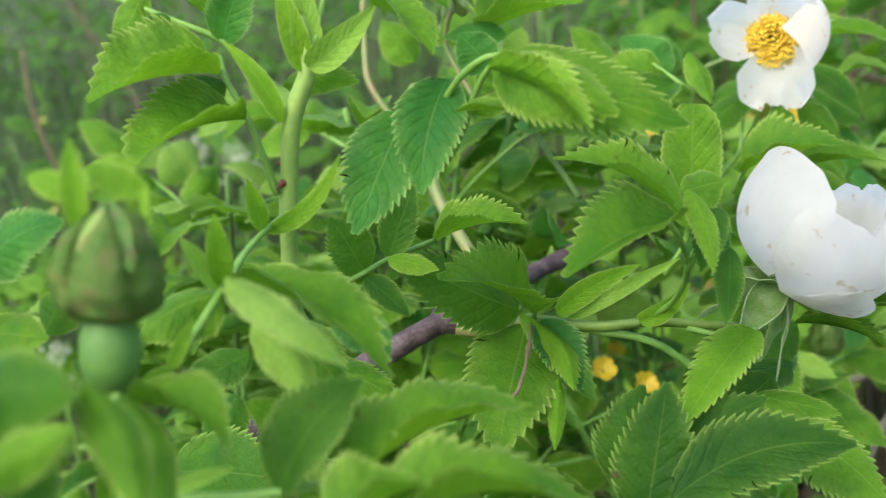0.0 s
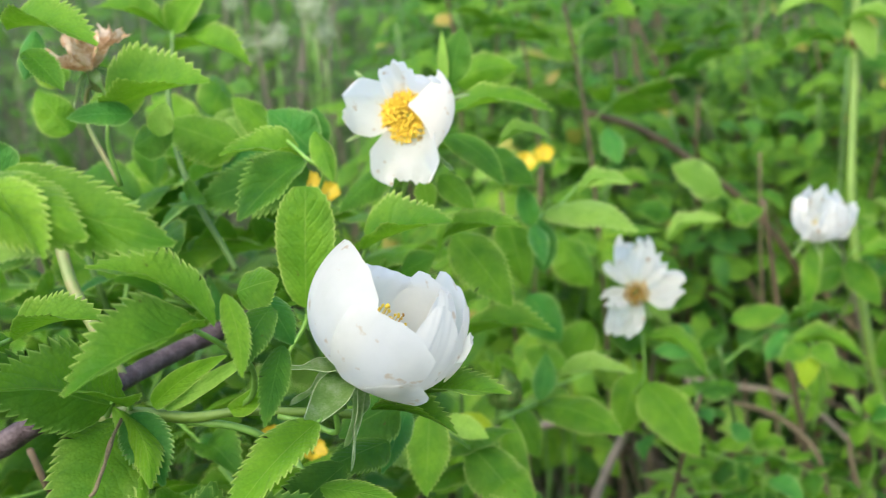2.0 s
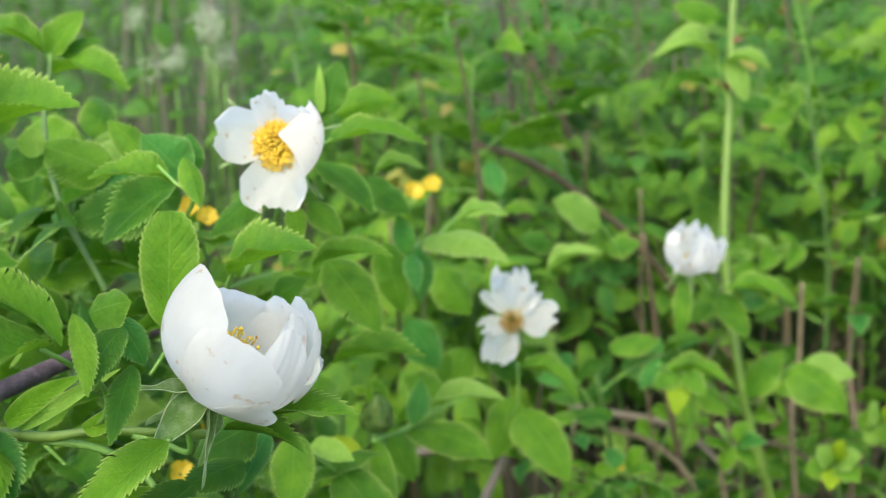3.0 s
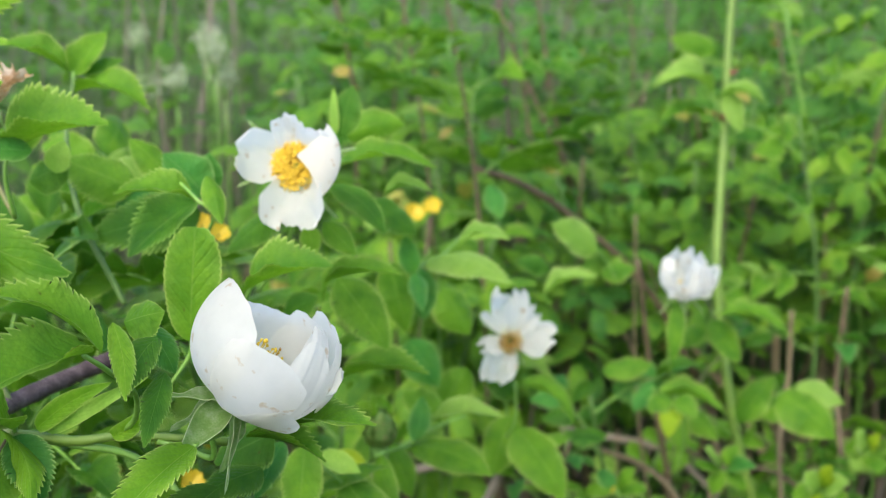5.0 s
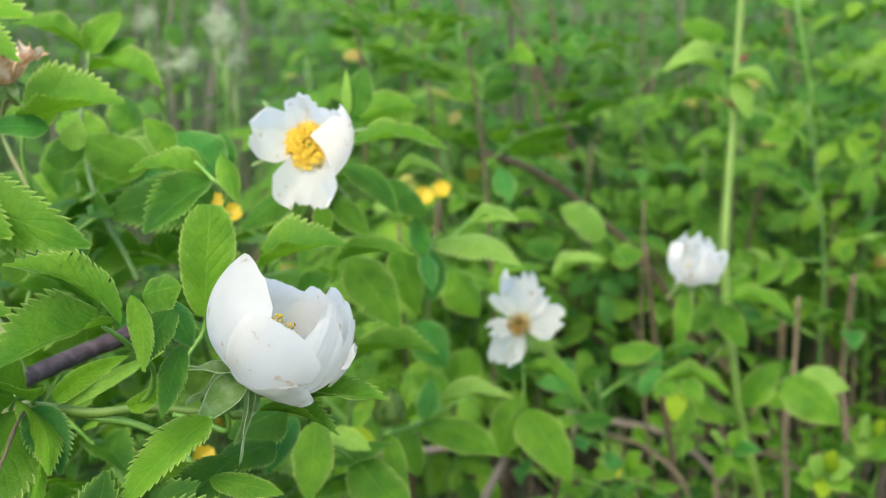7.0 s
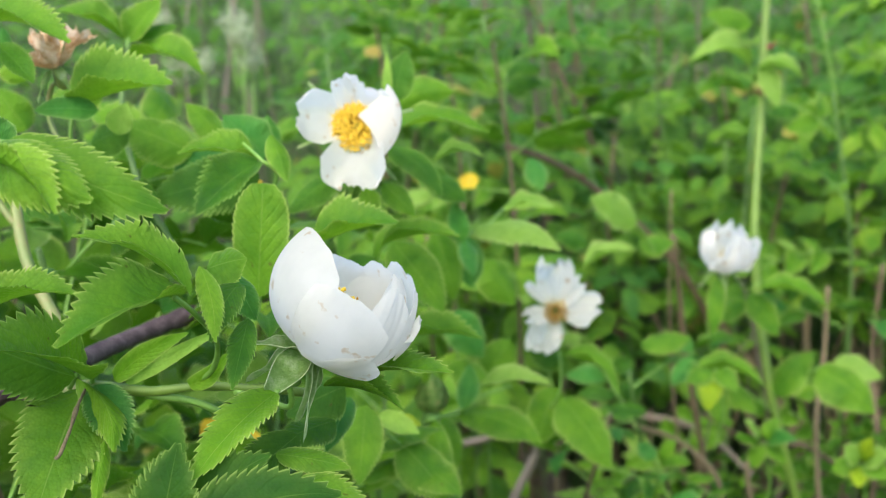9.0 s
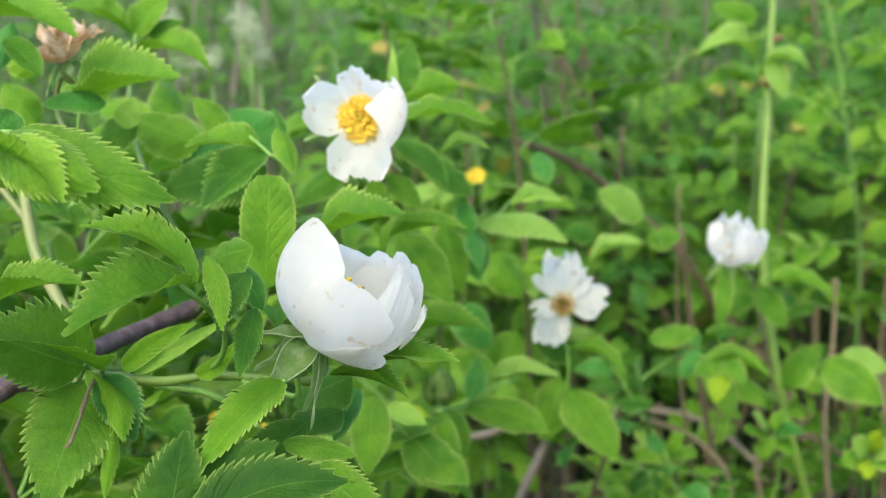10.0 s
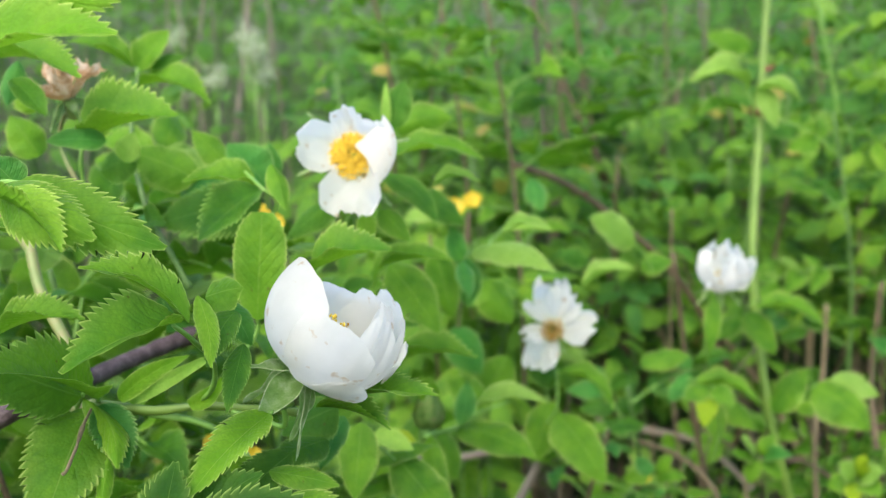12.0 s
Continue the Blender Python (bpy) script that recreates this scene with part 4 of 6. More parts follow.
leaflet(lf, (-0.0686, 0.217, 0.8772), (-0.046, 0.2177, 0.888), 0.0163, (-0.22, -0.83, 0.51), -24, 0.04, -0.06, "blue")
leaflet(lf, (-0.0635, 0.2324, 0.8557), (-0.0559, 0.2367, 0.8674), 0.0127, (-0.1, -0.91, 0.4), -24, 0.04, 0, "dark")
lf = rose_leaf((0.0493, 0.2622, 0.9096), "large light green toothed rose leaf hanging over the branch")
stalk(lf, [(0.0188, 0.2807, 0.878), (0.0335, 0.2736, 0.8835), (0.0405, 0.2719, 0.8926), (0.0447, 0.27, 0.9024), (0.0492, 0.2644, 0.9101), (0.0549, 0.2619, 0.9135)], 0.0011, 0.0008)
leaflet(lf, (0.0244, 0.2851, 0.8981), (0.011, 0.2645, 0.8691), 0.0212, (0.13, -0.84, 0.53), 14, 0.03, 0, "blue")
leaflet(lf, (0.0377, 0.2757, 0.9072), (0.0312, 0.254, 0.8817), 0.0201, (0.14, -0.77, 0.62), 27, 0.04, 0.05, "blue")
leaflet(lf, (0.043, 0.274, 0.8989), (0.0582, 0.2716, 0.902), 0.0071, (-0.23, -0.88, 0.43), -27, 0.04, 0, "mid")
leaflet(lf, (0.0491, 0.2828, 0.9086), (0.0407, 0.2844, 0.918), 0.0137, (0.18, -0.93, 0.32), -24, 0.04, 0, "blue")
lf = rose_leaf((0.0484, 0.2644, 0.913), "broad light green toothed rose leaf arching over the shoots")
stalk(lf, [(0.0308, 0.2783, 0.8883), (0.0388, 0.2704, 0.9047), (0.0484, 0.2644, 0.913), (0.0574, 0.2605, 0.9135)], 0.0011, 0.0008)
leaflet(lf, (0.0554, 0.2607, 0.9142), (0.0973, 0.2488, 0.896), 0.0193, (-0.06, -0.89, 0.45), -19, 0.07, 0.05, "mid")
leaflet(lf, (0.0513, 0.2544, 0.914), (0.0802, 0.2377, 0.9015), 0.0201, (-0.18, -0.77, 0.62), -27, 0.1, 0.03, "mid")
leaflet(lf, (0.0503, 0.2497, 0.9121), (0.0734, 0.227, 0.9003), 0.0178, (0.47, 0.02, 0.88), 58, 0.05, 0, "young")
leaflet(lf, (0.0402, 0.261, 0.9004), (0.0702, 0.245, 0.8979), 0.0104, (-0, -0.16, 0.99), 52, 0.04, 0, "mid")
lf = rose_leaf((0.003, 0.3059, 0.8449), "small green rose leaf above the old branch")
stalk(lf, [(-0.0059, 0.3038, 0.8415), (0.003, 0.3059, 0.8449), (0.0102, 0.3176, 0.8461), (0.0236, 0.3304, 0.8481)], 0.0011, 0.0008)
leaflet(lf, (0.0035, 0.3079, 0.8446), (-0.005, 0.305, 0.8637), 0.0162, (0.6, -0.79, 0.14), 16, 0.04, 0, "dark")
leaflet(lf, (0.0099, 0.3176, 0.8462), (0.0188, 0.3249, 0.8678), 0.0130, (-0.06, -0.94, 0.34), 19, 0.04, 0, "dark")
leaflet(lf, (0.0222, 0.3328, 0.8461), (0.0542, 0.3319, 0.851), 0.0229, (-0.15, -0.18, 0.97), 52, 0.08, 0, "mid")
leaflet(lf, (0.0038, 0.3058, 0.8441), (0.018, 0.2991, 0.8329), 0.0091, (0.21, -0.7, 0.68), 11, 0.04, 0, "dark")
leaflet(lf, (0.01, 0.3147, 0.847), (0.0268, 0.3087, 0.8444), 0.0081, (-0.11, -0.64, 0.76), -20, 0.04, 0, "young")
leaflet(lf, (0.0178, 0.344, 0.8435), (0.0078, 0.3328, 0.8452), 0.0130, (0.69, -0.54, 0.48), -24, 0.04, 0, "mid")
lf = rose_leaf((0.0535, 0.343, 0.8167), "dark green rose leaf spreading from the shoot")
stalk(lf, [(0.0533, 0.3464, 0.814), (0.0541, 0.343, 0.8165), (0.0552, 0.3418, 0.8191)], 0.0011, 0.0008)
leaflet(lf, (0.0539, 0.3392, 0.8179), (0.03, 0.2823, 0.8495), 0.0320, (0.7, 0.1, 0.7), 52, 0.02, 0, "mid")
leaflet(lf, (0.0516, 0.3381, 0.8151), (0.0419, 0.2993, 0.7864), 0.0329, (-0.01, -0.59, 0.81), 8, 0.04, 0, "mid")
stipule(lf, (0.0619, 0.3419, 0.8165), (0.0904, 0.3351, 0.8352), 0.0074, (-0.32, -0.94, 0.14), 28, 0.03, -0.05, "young")
stipule(lf, (0.0657, 0.342, 0.8151), (0.1035, 0.3342, 0.8372), 0.0051, (-0.3, -0.94, 0.18), 20, 0.03, 0, "pale")
lf = rose_leaf((0.0977, 0.2846, 0.8567), "toothed green rose leaf beside the cupped flower")
stalk(lf, [(0.0911, 0.3368, 0.8152), (0.0993, 0.3231, 0.8258), (0.1024, 0.3069, 0.8412), (0.0985, 0.2847, 0.8569), (0.0944, 0.2731, 0.8656)], 0.0011, 0.0008)
stipule(lf, (0.0891, 0.3346, 0.8157), (0.1053, 0.3255, 0.8314), 0.0061, (-0.49, -0.87, -0), 25, 0.03, 0.1, "young")
leaflet(lf, (0.0984, 0.2785, 0.8644), (0.0644, 0.2835, 0.8822), 0.0222, (0.42, -0.25, 0.87), 52, 0.1, 0, "young")
lf = rose_leaf((0.1013, 0.2865, 0.8649), "toothed green rose leaf folded beside the cupped flower")
stalk(lf, [(0.1017, 0.3018, 0.8424), (0.1046, 0.2942, 0.8553), (0.1018, 0.2863, 0.8644), (0.0997, 0.2871, 0.8667)], 0.0011, 0.0008)
leaflet(lf, (0.0971, 0.2729, 0.8666), (0.0664, 0.2458, 0.8601), 0.0259, (0.05, -0.29, 0.96), 44, 0.05, 0, "mid")
leaflet(lf, (0.1006, 0.2869, 0.8714), (0.1055, 0.2708, 0.8521), 0.0078, (0.13, -0.80, 0.59), -26, 0.05, -0.05, "young")
leaflet(lf, (0.1114, 0.3014, 0.8616), (0.1033, 0.2802, 0.8491), 0.0107, (0.11, -0.79, 0.60), 18, 0.05, 0.05, "dark")
leaflet(lf, (0.1137, 0.2982, 0.8507), (0.1092, 0.2757, 0.8351), 0.0092, (0.10, -0.78, 0.62), -16, 0.04, 0, "dark")
leaflet(lf, (0.1006, 0.3073, 0.8652), (0.1136, 0.3066, 0.8683), 0.0163, (-0.2, -0.69, 0.7), -16, 0.04, 0, "mid")
leaflet(lf, (0.1072, 0.3159, 0.8608), (0.1153, 0.3114, 0.8458), 0.0121, (0.39, -0.8, 0.45), -16, 0.04, 0, "blue")
lf = rose_leaf((0.0488, 0.3421, 0.8174), "dark green toothed rose leaf spreading over the old branch")
stalk(lf, [(0.0462, 0.3416, 0.8142), (0.0486, 0.3393, 0.8184), (0.0502, 0.3366, 0.8212)], 0.0011, 0.0008)
leaflet(lf, (0.0497, 0.3365, 0.8202), (0.0109, 0.3219, 0.8448), 0.0271, (0.58, -0.58, 0.57), -16, 0.05, -0.05, "dark")
leaflet(lf, (0.0497, 0.3383, 0.8191), (0.0668, 0.3059, 0.8041), 0.0140, (0.04, -0.4, 0.91), -46, 0.04, -0.1, "young")
leaflet(lf, (0.0569, 0.335, 0.8174), (0.0689, 0.315, 0.8), 0.0165, (0.12, -0.61, 0.78), 11, 0.04, 0, "blue")
leaflet(lf, (0.062, 0.3167, 0.8039), (0.06, 0.3022, 0.7853), 0.0066, (0.03, -0.79, 0.61), -34, 0.04, 0, "young")
lf = rose_leaf((0.1212, 0.3013, 0.8238), "yellow-green quilted rose leaf with a pale midrib")
stalk(lf, [(0.1284, 0.3203, 0.8201), (0.1246, 0.3109, 0.8221), (0.1212, 0.3013, 0.8238)], 0.0011, 0.0008)
leaflet(lf, (0.1212, 0.3013, 0.8238), (0.0968, 0.2677, 0.8099), 0.0186, (-0.02, -0.37, 0.93), 35, 0.04, 0, "young")
leaflet(lf, (0.1157, 0.3167, 0.7989), (0.0959, 0.3064, 0.7896), 0.0149, (0.09, -0.76, 0.64), 19, 0.04, 0, "mid")
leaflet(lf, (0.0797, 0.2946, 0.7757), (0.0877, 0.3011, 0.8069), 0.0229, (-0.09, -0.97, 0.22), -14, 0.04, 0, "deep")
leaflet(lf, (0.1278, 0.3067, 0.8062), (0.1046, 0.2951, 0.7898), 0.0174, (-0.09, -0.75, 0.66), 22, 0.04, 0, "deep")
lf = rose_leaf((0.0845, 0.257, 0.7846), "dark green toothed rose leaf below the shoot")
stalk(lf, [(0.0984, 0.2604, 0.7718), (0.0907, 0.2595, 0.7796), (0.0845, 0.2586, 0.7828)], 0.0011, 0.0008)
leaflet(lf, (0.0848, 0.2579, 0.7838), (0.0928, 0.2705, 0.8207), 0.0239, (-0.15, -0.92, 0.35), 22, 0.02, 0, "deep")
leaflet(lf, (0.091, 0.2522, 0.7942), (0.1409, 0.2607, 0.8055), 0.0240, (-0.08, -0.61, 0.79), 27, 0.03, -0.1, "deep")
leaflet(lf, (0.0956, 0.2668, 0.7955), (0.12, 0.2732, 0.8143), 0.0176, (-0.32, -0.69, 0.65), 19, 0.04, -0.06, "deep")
lf = rose_leaf((0.1192, 0.2937, 0.8059), "green toothed rose leaf under the cupped flower")
stalk(lf, [(0.117, 0.3122, 0.78), (0.1212, 0.3059, 0.7927), (0.1216, 0.3033, 0.8015)], 0.0011, 0.0008)
leaflet(lf, (0.1203, 0.2984, 0.8034), (0.1447, 0.293, 0.7992), 0.0099, (0, -0.6, 0.8), -20, 0.04, 0, "mid")
leaflet(lf, (0.1249, 0.2823, 0.8002), (0.1518, 0.2703, 0.7828), 0.0241, (0.2, -0.63, 0.75), -20, 0.04, -0.08, "mid")
leaflet(lf, (0.141, 0.3457, 0.7947), (0.12, 0.332, 0.7929), 0.0177, (0.16, -0.37, 0.92), -24, 0.04, 0, "dark")
lf = rose_leaf((0.5998, 0.7786, 0.5508), "yellow-green young rose leaf low in the shrub")
stalk(lf, [(0.6148, 0.8086, 0.4608), (0.6153, 0.7936, 0.5058), (0.5998, 0.7786, 0.5508)], 0.0012, 0.0008)
leaflet(lf, (0.5971, 0.7796, 0.5498), (0.5774, 0.7869, 0.5427), 0.0236, (-0.29, -0.55, 0.78), -15, 0.08, 0.04991337740771773, "mid")
leaflet(lf, (0.5985, 0.7801, 0.5524), (0.5851, 0.7836, 0.5674), 0.0235, (-0.29, -0.55, 0.78), 25, 0.08, -0.0584198410134151, "soft")
leaflet(lf, (0.6010, 0.7792, 0.5533), (0.5991, 0.7645, 0.5806), 0.0164, (-0.33, -0.61, 0.72), -25, 0.08, -0.03699070752056406, "yellow")
leaflet(lf, (0.6024, 0.7778, 0.5520), (0.6127, 0.7566, 0.5679), 0.0235, (-0.31, -0.55, 0.78), 25, 0.08, -0.002837614956079808, "soft")
leaflet(lf, (0.6018, 0.7769, 0.5496), (0.6093, 0.7520, 0.5473), 0.0235, (-0.35, -0.62, 0.70), 25, 0.08, -0.041805314837653665, "mid")
leaflet(lf, (0.5991, 0.7778, 0.5485), (0.5825, 0.7503, 0.5433), 0.0164, (-0.31, -0.58, 0.76), -25, 0.08, 0.020569377044351106, "yellow")
lf = rose_leaf((0.6859, 0.8538, 0.5496), "yellow-green young rose leaf low in the shrub")
stalk(lf, [(0.7009, 0.8838, 0.4596), (0.7014, 0.8688, 0.5046), (0.6859, 0.8538, 0.5496)], 0.0012, 0.0008)
leaflet(lf, (0.6836, 0.8553, 0.5496), (0.6692, 0.8717, 0.5473), 0.0260, (-0.30, -0.52, 0.80), 25, 0.08, -0.054865316479264806, "mid")
leaflet(lf, (0.6850, 0.8553, 0.5515), (0.6681, 0.8486, 0.5733), 0.0257, (-0.30, -0.51, 0.80), -15, 0.08, -0.0032701093601439774, "soft")
leaflet(lf, (0.6872, 0.8540, 0.5515), (0.6872, 0.8401, 0.5725), 0.0181, (-0.30, -0.50, 0.81), 25, 0.08, 0.03457306258776664, "yellow")
leaflet(lf, (0.6841, 0.8539, 0.5473), (0.6675, 0.8481, 0.5334), 0.0258, (-0.31, -0.52, 0.80), 25, 0.08, -0.006645473273908721, "soft")
leaflet(lf, (0.6864, 0.8525, 0.5473), (0.6767, 0.8211, 0.5418), 0.0257, (-0.30, -0.50, 0.82), -25, 0.08, -0.0556936042285244, "mid")
lf = rose_leaf((0.4618, 0.7773, 0.6460), "half-yellowed rose leaf drooping in the shrub")
stalk(lf, [(0.4768, 0.8073, 0.5560), (0.4773, 0.7923, 0.6010), (0.4618, 0.7773, 0.6460)], 0.0012, 0.0008)
leaflet(lf, (0.4608, 0.7761, 0.6420), (0.4502, 0.7585, 0.6169), 0.0204, (-0.25, -0.67, 0.70), 25, 0.08, -0.007660576004708486, "yellow")
leaflet(lf, (0.4638, 0.7758, 0.6441), (0.4726, 0.7517, 0.6355), 0.0203, (-0.26, -0.66, 0.71), 25, 0.08, 0.04001725439953767, "mid")
leaflet(lf, (0.4592, 0.7777, 0.6444), (0.4360, 0.7685, 0.6374), 0.0203, (-0.22, -0.62, 0.75), -15, 0.08, 0.010110215156423866, "mid")
lf = rose_leaf((0.5118, 0.7847, 0.5749), "green rose leaf low among dead stems")
stalk(lf, [(0.5268, 0.8147, 0.4849), (0.5273, 0.7997, 0.5299), (0.5118, 0.7847, 0.5749)], 0.0012, 0.0008)
leaflet(lf, (0.5092, 0.7858, 0.5749), (0.4809, 0.7716, 0.5854), 0.0162, (-0.23, -0.56, 0.80), -25, 0.08, 0.04276806796761068, "mid")
leaflet(lf, (0.5102, 0.7861, 0.5766), (0.4878, 0.7716, 0.6005), 0.0162, (-0.24, -0.56, 0.79), -25, 0.08, 0.02383390443978088, "soft")
leaflet(lf, (0.5134, 0.7850, 0.5772), (0.5237, 0.7851, 0.5951), 0.0164, (-0.26, -0.58, 0.77), 25, 0.08, 0.00829290041691881, "mid")
leaflet(lf, (0.5149, 0.7835, 0.5753), (0.5298, 0.7594, 0.5854), 0.0163, (-0.29, -0.64, 0.71), 25, 0.08, -0.02794981126342047, "blue")
leaflet(lf, (0.5137, 0.7829, 0.5731), (0.5293, 0.7745, 0.5576), 0.0165, (-0.26, -0.58, 0.77), 25, 0.08, 0.05877672179058975, "mid")
leaflet(lf, (0.5105, 0.7840, 0.5722), (0.5031, 0.7840, 0.5502), 0.0165, (-0.23, -0.53, 0.82), -15, 0.08, 0.04765153898367171, "mid")
lf = rose_leaf((0.4072, 0.7542, 0.5762), "green rose leaf low among dead stems")
stalk(lf, [(0.4222, 0.7842, 0.4862), (0.4227, 0.7692, 0.5312), (0.4072, 0.7542, 0.5762)], 0.0012, 0.0008)
leaflet(lf, (0.4042, 0.7550, 0.5758), (0.3844, 0.7681, 0.5689), 0.0165, (-0.18, -0.62, 0.77), -15, 0.08, 0.04473204295538416, "mid")
leaflet(lf, (0.4058, 0.7555, 0.5778), (0.3972, 0.7715, 0.5861), 0.0165, (-0.18, -0.58, 0.79), -25, 0.08, -0.014663427723848398, "blue")
leaflet(lf, (0.4092, 0.7546, 0.5782), (0.4196, 0.7450, 0.5979), 0.0163, (-0.19, -0.59, 0.78), -15, 0.08, 0.0006504448377652877, "mid")
leaflet(lf, (0.4102, 0.7533, 0.5762), (0.4225, 0.7203, 0.5885), 0.0161, (-0.21, -0.63, 0.74), -25, 0.08, -0.04702568328401792, "mid")
lf = rose_leaf((0.1126, 0.3958, 0.8435), "smooth upright green rose leaf behind the cupped flower")
stalk(lf, [(0.1122, 0.3957, 0.8342), (0.111, 0.3965, 0.824), (0.1029, 0.3946, 0.8122)], 0.0011, 0.0008)
leaflet(lf, (0.1119, 0.3925, 0.8310), (0.1156, 0.3999, 0.8770), 0.0215, (-0.02, -0.99, 0.15), 10, 0.02, 0, "mid", 0.85, 0.42, 0.45)
lf = rose_leaf((0.1156, 0.4403, 0.8803), "green toothed rose leaf below the open flower")
stalk(lf, [(0.1075, 0.4427, 0.843), (0.1147, 0.4432, 0.8615), (0.1198, 0.4413, 0.8735), (0.1135, 0.4406, 0.8803), (0.1048, 0.4533, 0.8864)], 0.0011, 0.0008)
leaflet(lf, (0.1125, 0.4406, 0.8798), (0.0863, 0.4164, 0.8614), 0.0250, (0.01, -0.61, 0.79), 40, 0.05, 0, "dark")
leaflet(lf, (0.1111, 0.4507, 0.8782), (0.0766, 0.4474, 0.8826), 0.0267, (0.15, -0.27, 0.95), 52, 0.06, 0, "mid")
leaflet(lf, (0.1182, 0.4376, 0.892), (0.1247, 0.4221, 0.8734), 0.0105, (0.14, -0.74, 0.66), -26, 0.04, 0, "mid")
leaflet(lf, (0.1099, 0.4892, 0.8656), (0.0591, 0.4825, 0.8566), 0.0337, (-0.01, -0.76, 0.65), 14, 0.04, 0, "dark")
leaflet(lf, (0.1135, 0.4807, 0.8751), (0.0942, 0.4876, 0.8952), 0.0258, (0.36, -0.72, 0.59), 16, 0.04, 0, "blue")
leaflet(lf, (0.1136, 0.491, 0.8752), (0.1147, 0.4953, 0.894), 0.0149, (-0, -0.97, 0.22), -24, 0.04, 0, "blue")
leaflet(lf, (0.0767, 0.5055, 0.8752), (0.0413, 0.5129, 0.8894), 0.0260, (0.06, -0.81, 0.58), -14, 0.04, 0, "mid")
leaflet(lf, (0.0924, 0.5251, 0.878), (0.0722, 0.5319, 0.897), 0.0188, (0.29, -0.76, 0.58), -24, 0.04, 0, "mid")
lf = rose_leaf((0.0324, 0.4532, 0.9038), "light green rose leaf with brown eaten edge")
stalk(lf, [(0.0314, 0.4581, 0.8714), (0.0303, 0.4524, 0.8906), (0.0324, 0.4532, 0.9038)], 0.0011, 0.0008)
leaflet(lf, (0.0314, 0.4529, 0.9018), (0.0768, 0.4443, 0.9137), 0.0428, (-0.3, -0.37, 0.88), 52, 0.05, 0, "mid")
leaflet(lf, (0.0451, 0.4414, 0.9034), (0.0198, 0.4362, 0.9044), 0.0127, (0.18, -0.77, 0.62), 14, 0.04, 0, "blue")
leaflet(lf, (-0.0046, 0.5175, 0.8868), (-0.0194, 0.524, 0.9073), 0.0213, (0.21, -0.88, 0.43), -24, 0.04, 0, "mid")
leaflet(lf, (0.0453, 0.4811, 0.8878), (0.0498, 0.484, 0.9024), 0.0129, (-0.11, -0.97, 0.23), 14, 0.04, 0, "pale")
leaflet(lf, (0.0309, 0.4918, 0.8824), (0.0505, 0.4915, 0.8905), 0.0220, (-0.24, -0.8, 0.55), -24, 0.04, 0, "dark")
lf = rose_leaf((0.0386, 0.574, 0.9277), "green rose leaf on a thin upright shoot")
stalk(lf, [(0.0383, 0.5711, 0.9154), (0.0386, 0.5738, 0.927), (0.0389, 0.5761, 0.9368)], 0.0011, 0.0008)
leaflet(lf, (0.0386, 0.5738, 0.927), (0.0568, 0.577, 0.949), 0.0199, (-0.26, -0.9, 0.34), 27, 0.04, 0, "mid")
leaflet(lf, (0.039, 0.5716, 0.9179), (0.0797, 0.5546, 0.9093), 0.0297, (0.07, -0.3, 0.95), 52, 0.12, 0, "mid")
leaflet(lf, (0.0361, 0.5743, 0.9277), (0.0014, 0.5716, 0.9433), 0.0266, (0.41, -0.32, 0.85), 52, 0.1, 0, "mid")
leaflet(lf, (0.0399, 0.5741, 0.9289), (0.0657, 0.5726, 0.9349), 0.0096, (-0.17, -0.83, 0.53), -20, 0.04, 0, "dark")
leaflet(lf, (0.0166, 0.5288, 0.9011), (0.041, 0.5213, 0.9245), 0.0191, (-0.46, -0.87, 0.19), 14, 0.04, 0, "soft")
leaflet(lf, (0.0333, 0.5178, 0.9063), (0.0043, 0.5188, 0.8966), 0.0194, (-0.1, -0.97, 0.21), -24, 0.04, 0, "mid")
lf = rose_leaf((0.0009, 0.4477, 0.9438), "green toothed rose leaf at the top of the shrub")
stalk(lf, [(-0.0115, 0.4485, 0.9415), (0.0009, 0.448, 0.945), (0.0107, 0.4471, 0.9462)], 0.0011, 0.0008)
leaflet(lf, (-0.0017, 0.4471, 0.94), (0.0386, 0.4252, 0.9325), 0.0289, (0.03, -0.28, 0.96), 52, 0.1, 0, "mid")
leaflet(lf, (0.0083, 0.4338, 0.9323), (0.0239, 0.4231, 0.9168), 0.0134, (0.32, -0.6, 0.73), 20, 0.04, 0, "dark")
leaflet(lf, (-0.0004, 0.4774, 0.9378), (-0.0033, 0.4628, 0.9182), 0.0118, (0.12, -0.8, 0.58), -24, 0.04, 0, "blue")
leaflet(lf, (0.004, 0.4917, 0.9132), (-0.0064, 0.4961, 0.9265), 0.0165, (0.39, -0.74, 0.55), -24, 0.04, 0, "young")
lf = rose_leaf((0.0498, 0.2441, 0.955), "large light green toothed rose leaf close to the lens")
stalk(lf, [(0.0359, 0.2494, 0.949), (0.0477, 0.2463, 0.9546), (0.0574, 0.244, 0.9579)], 0.0011, 0.0008)
leaflet(lf, (0.0475, 0.245, 0.9488), (0.0913, 0.2296, 0.9562), 0.0302, (-0.29, -0.4, 0.87), 52, 0.04, 0, "young")
leaflet(lf, (0.0554, 0.2472, 0.9622), (0.0957, 0.237, 0.9678), 0.0129, (-0.28, -0.89, 0.35), -27, 0.04, 0, "young")
lf = rose_leaf((0.1376, 0.4148, 0.8486), "toothed green rose leaf behind the cupped flower")
stalk(lf, [(0.1323, 0.418, 0.8377), (0.1376, 0.4148, 0.8486), (0.1477, 0.4194, 0.8511)], 0.0011, 0.0008)
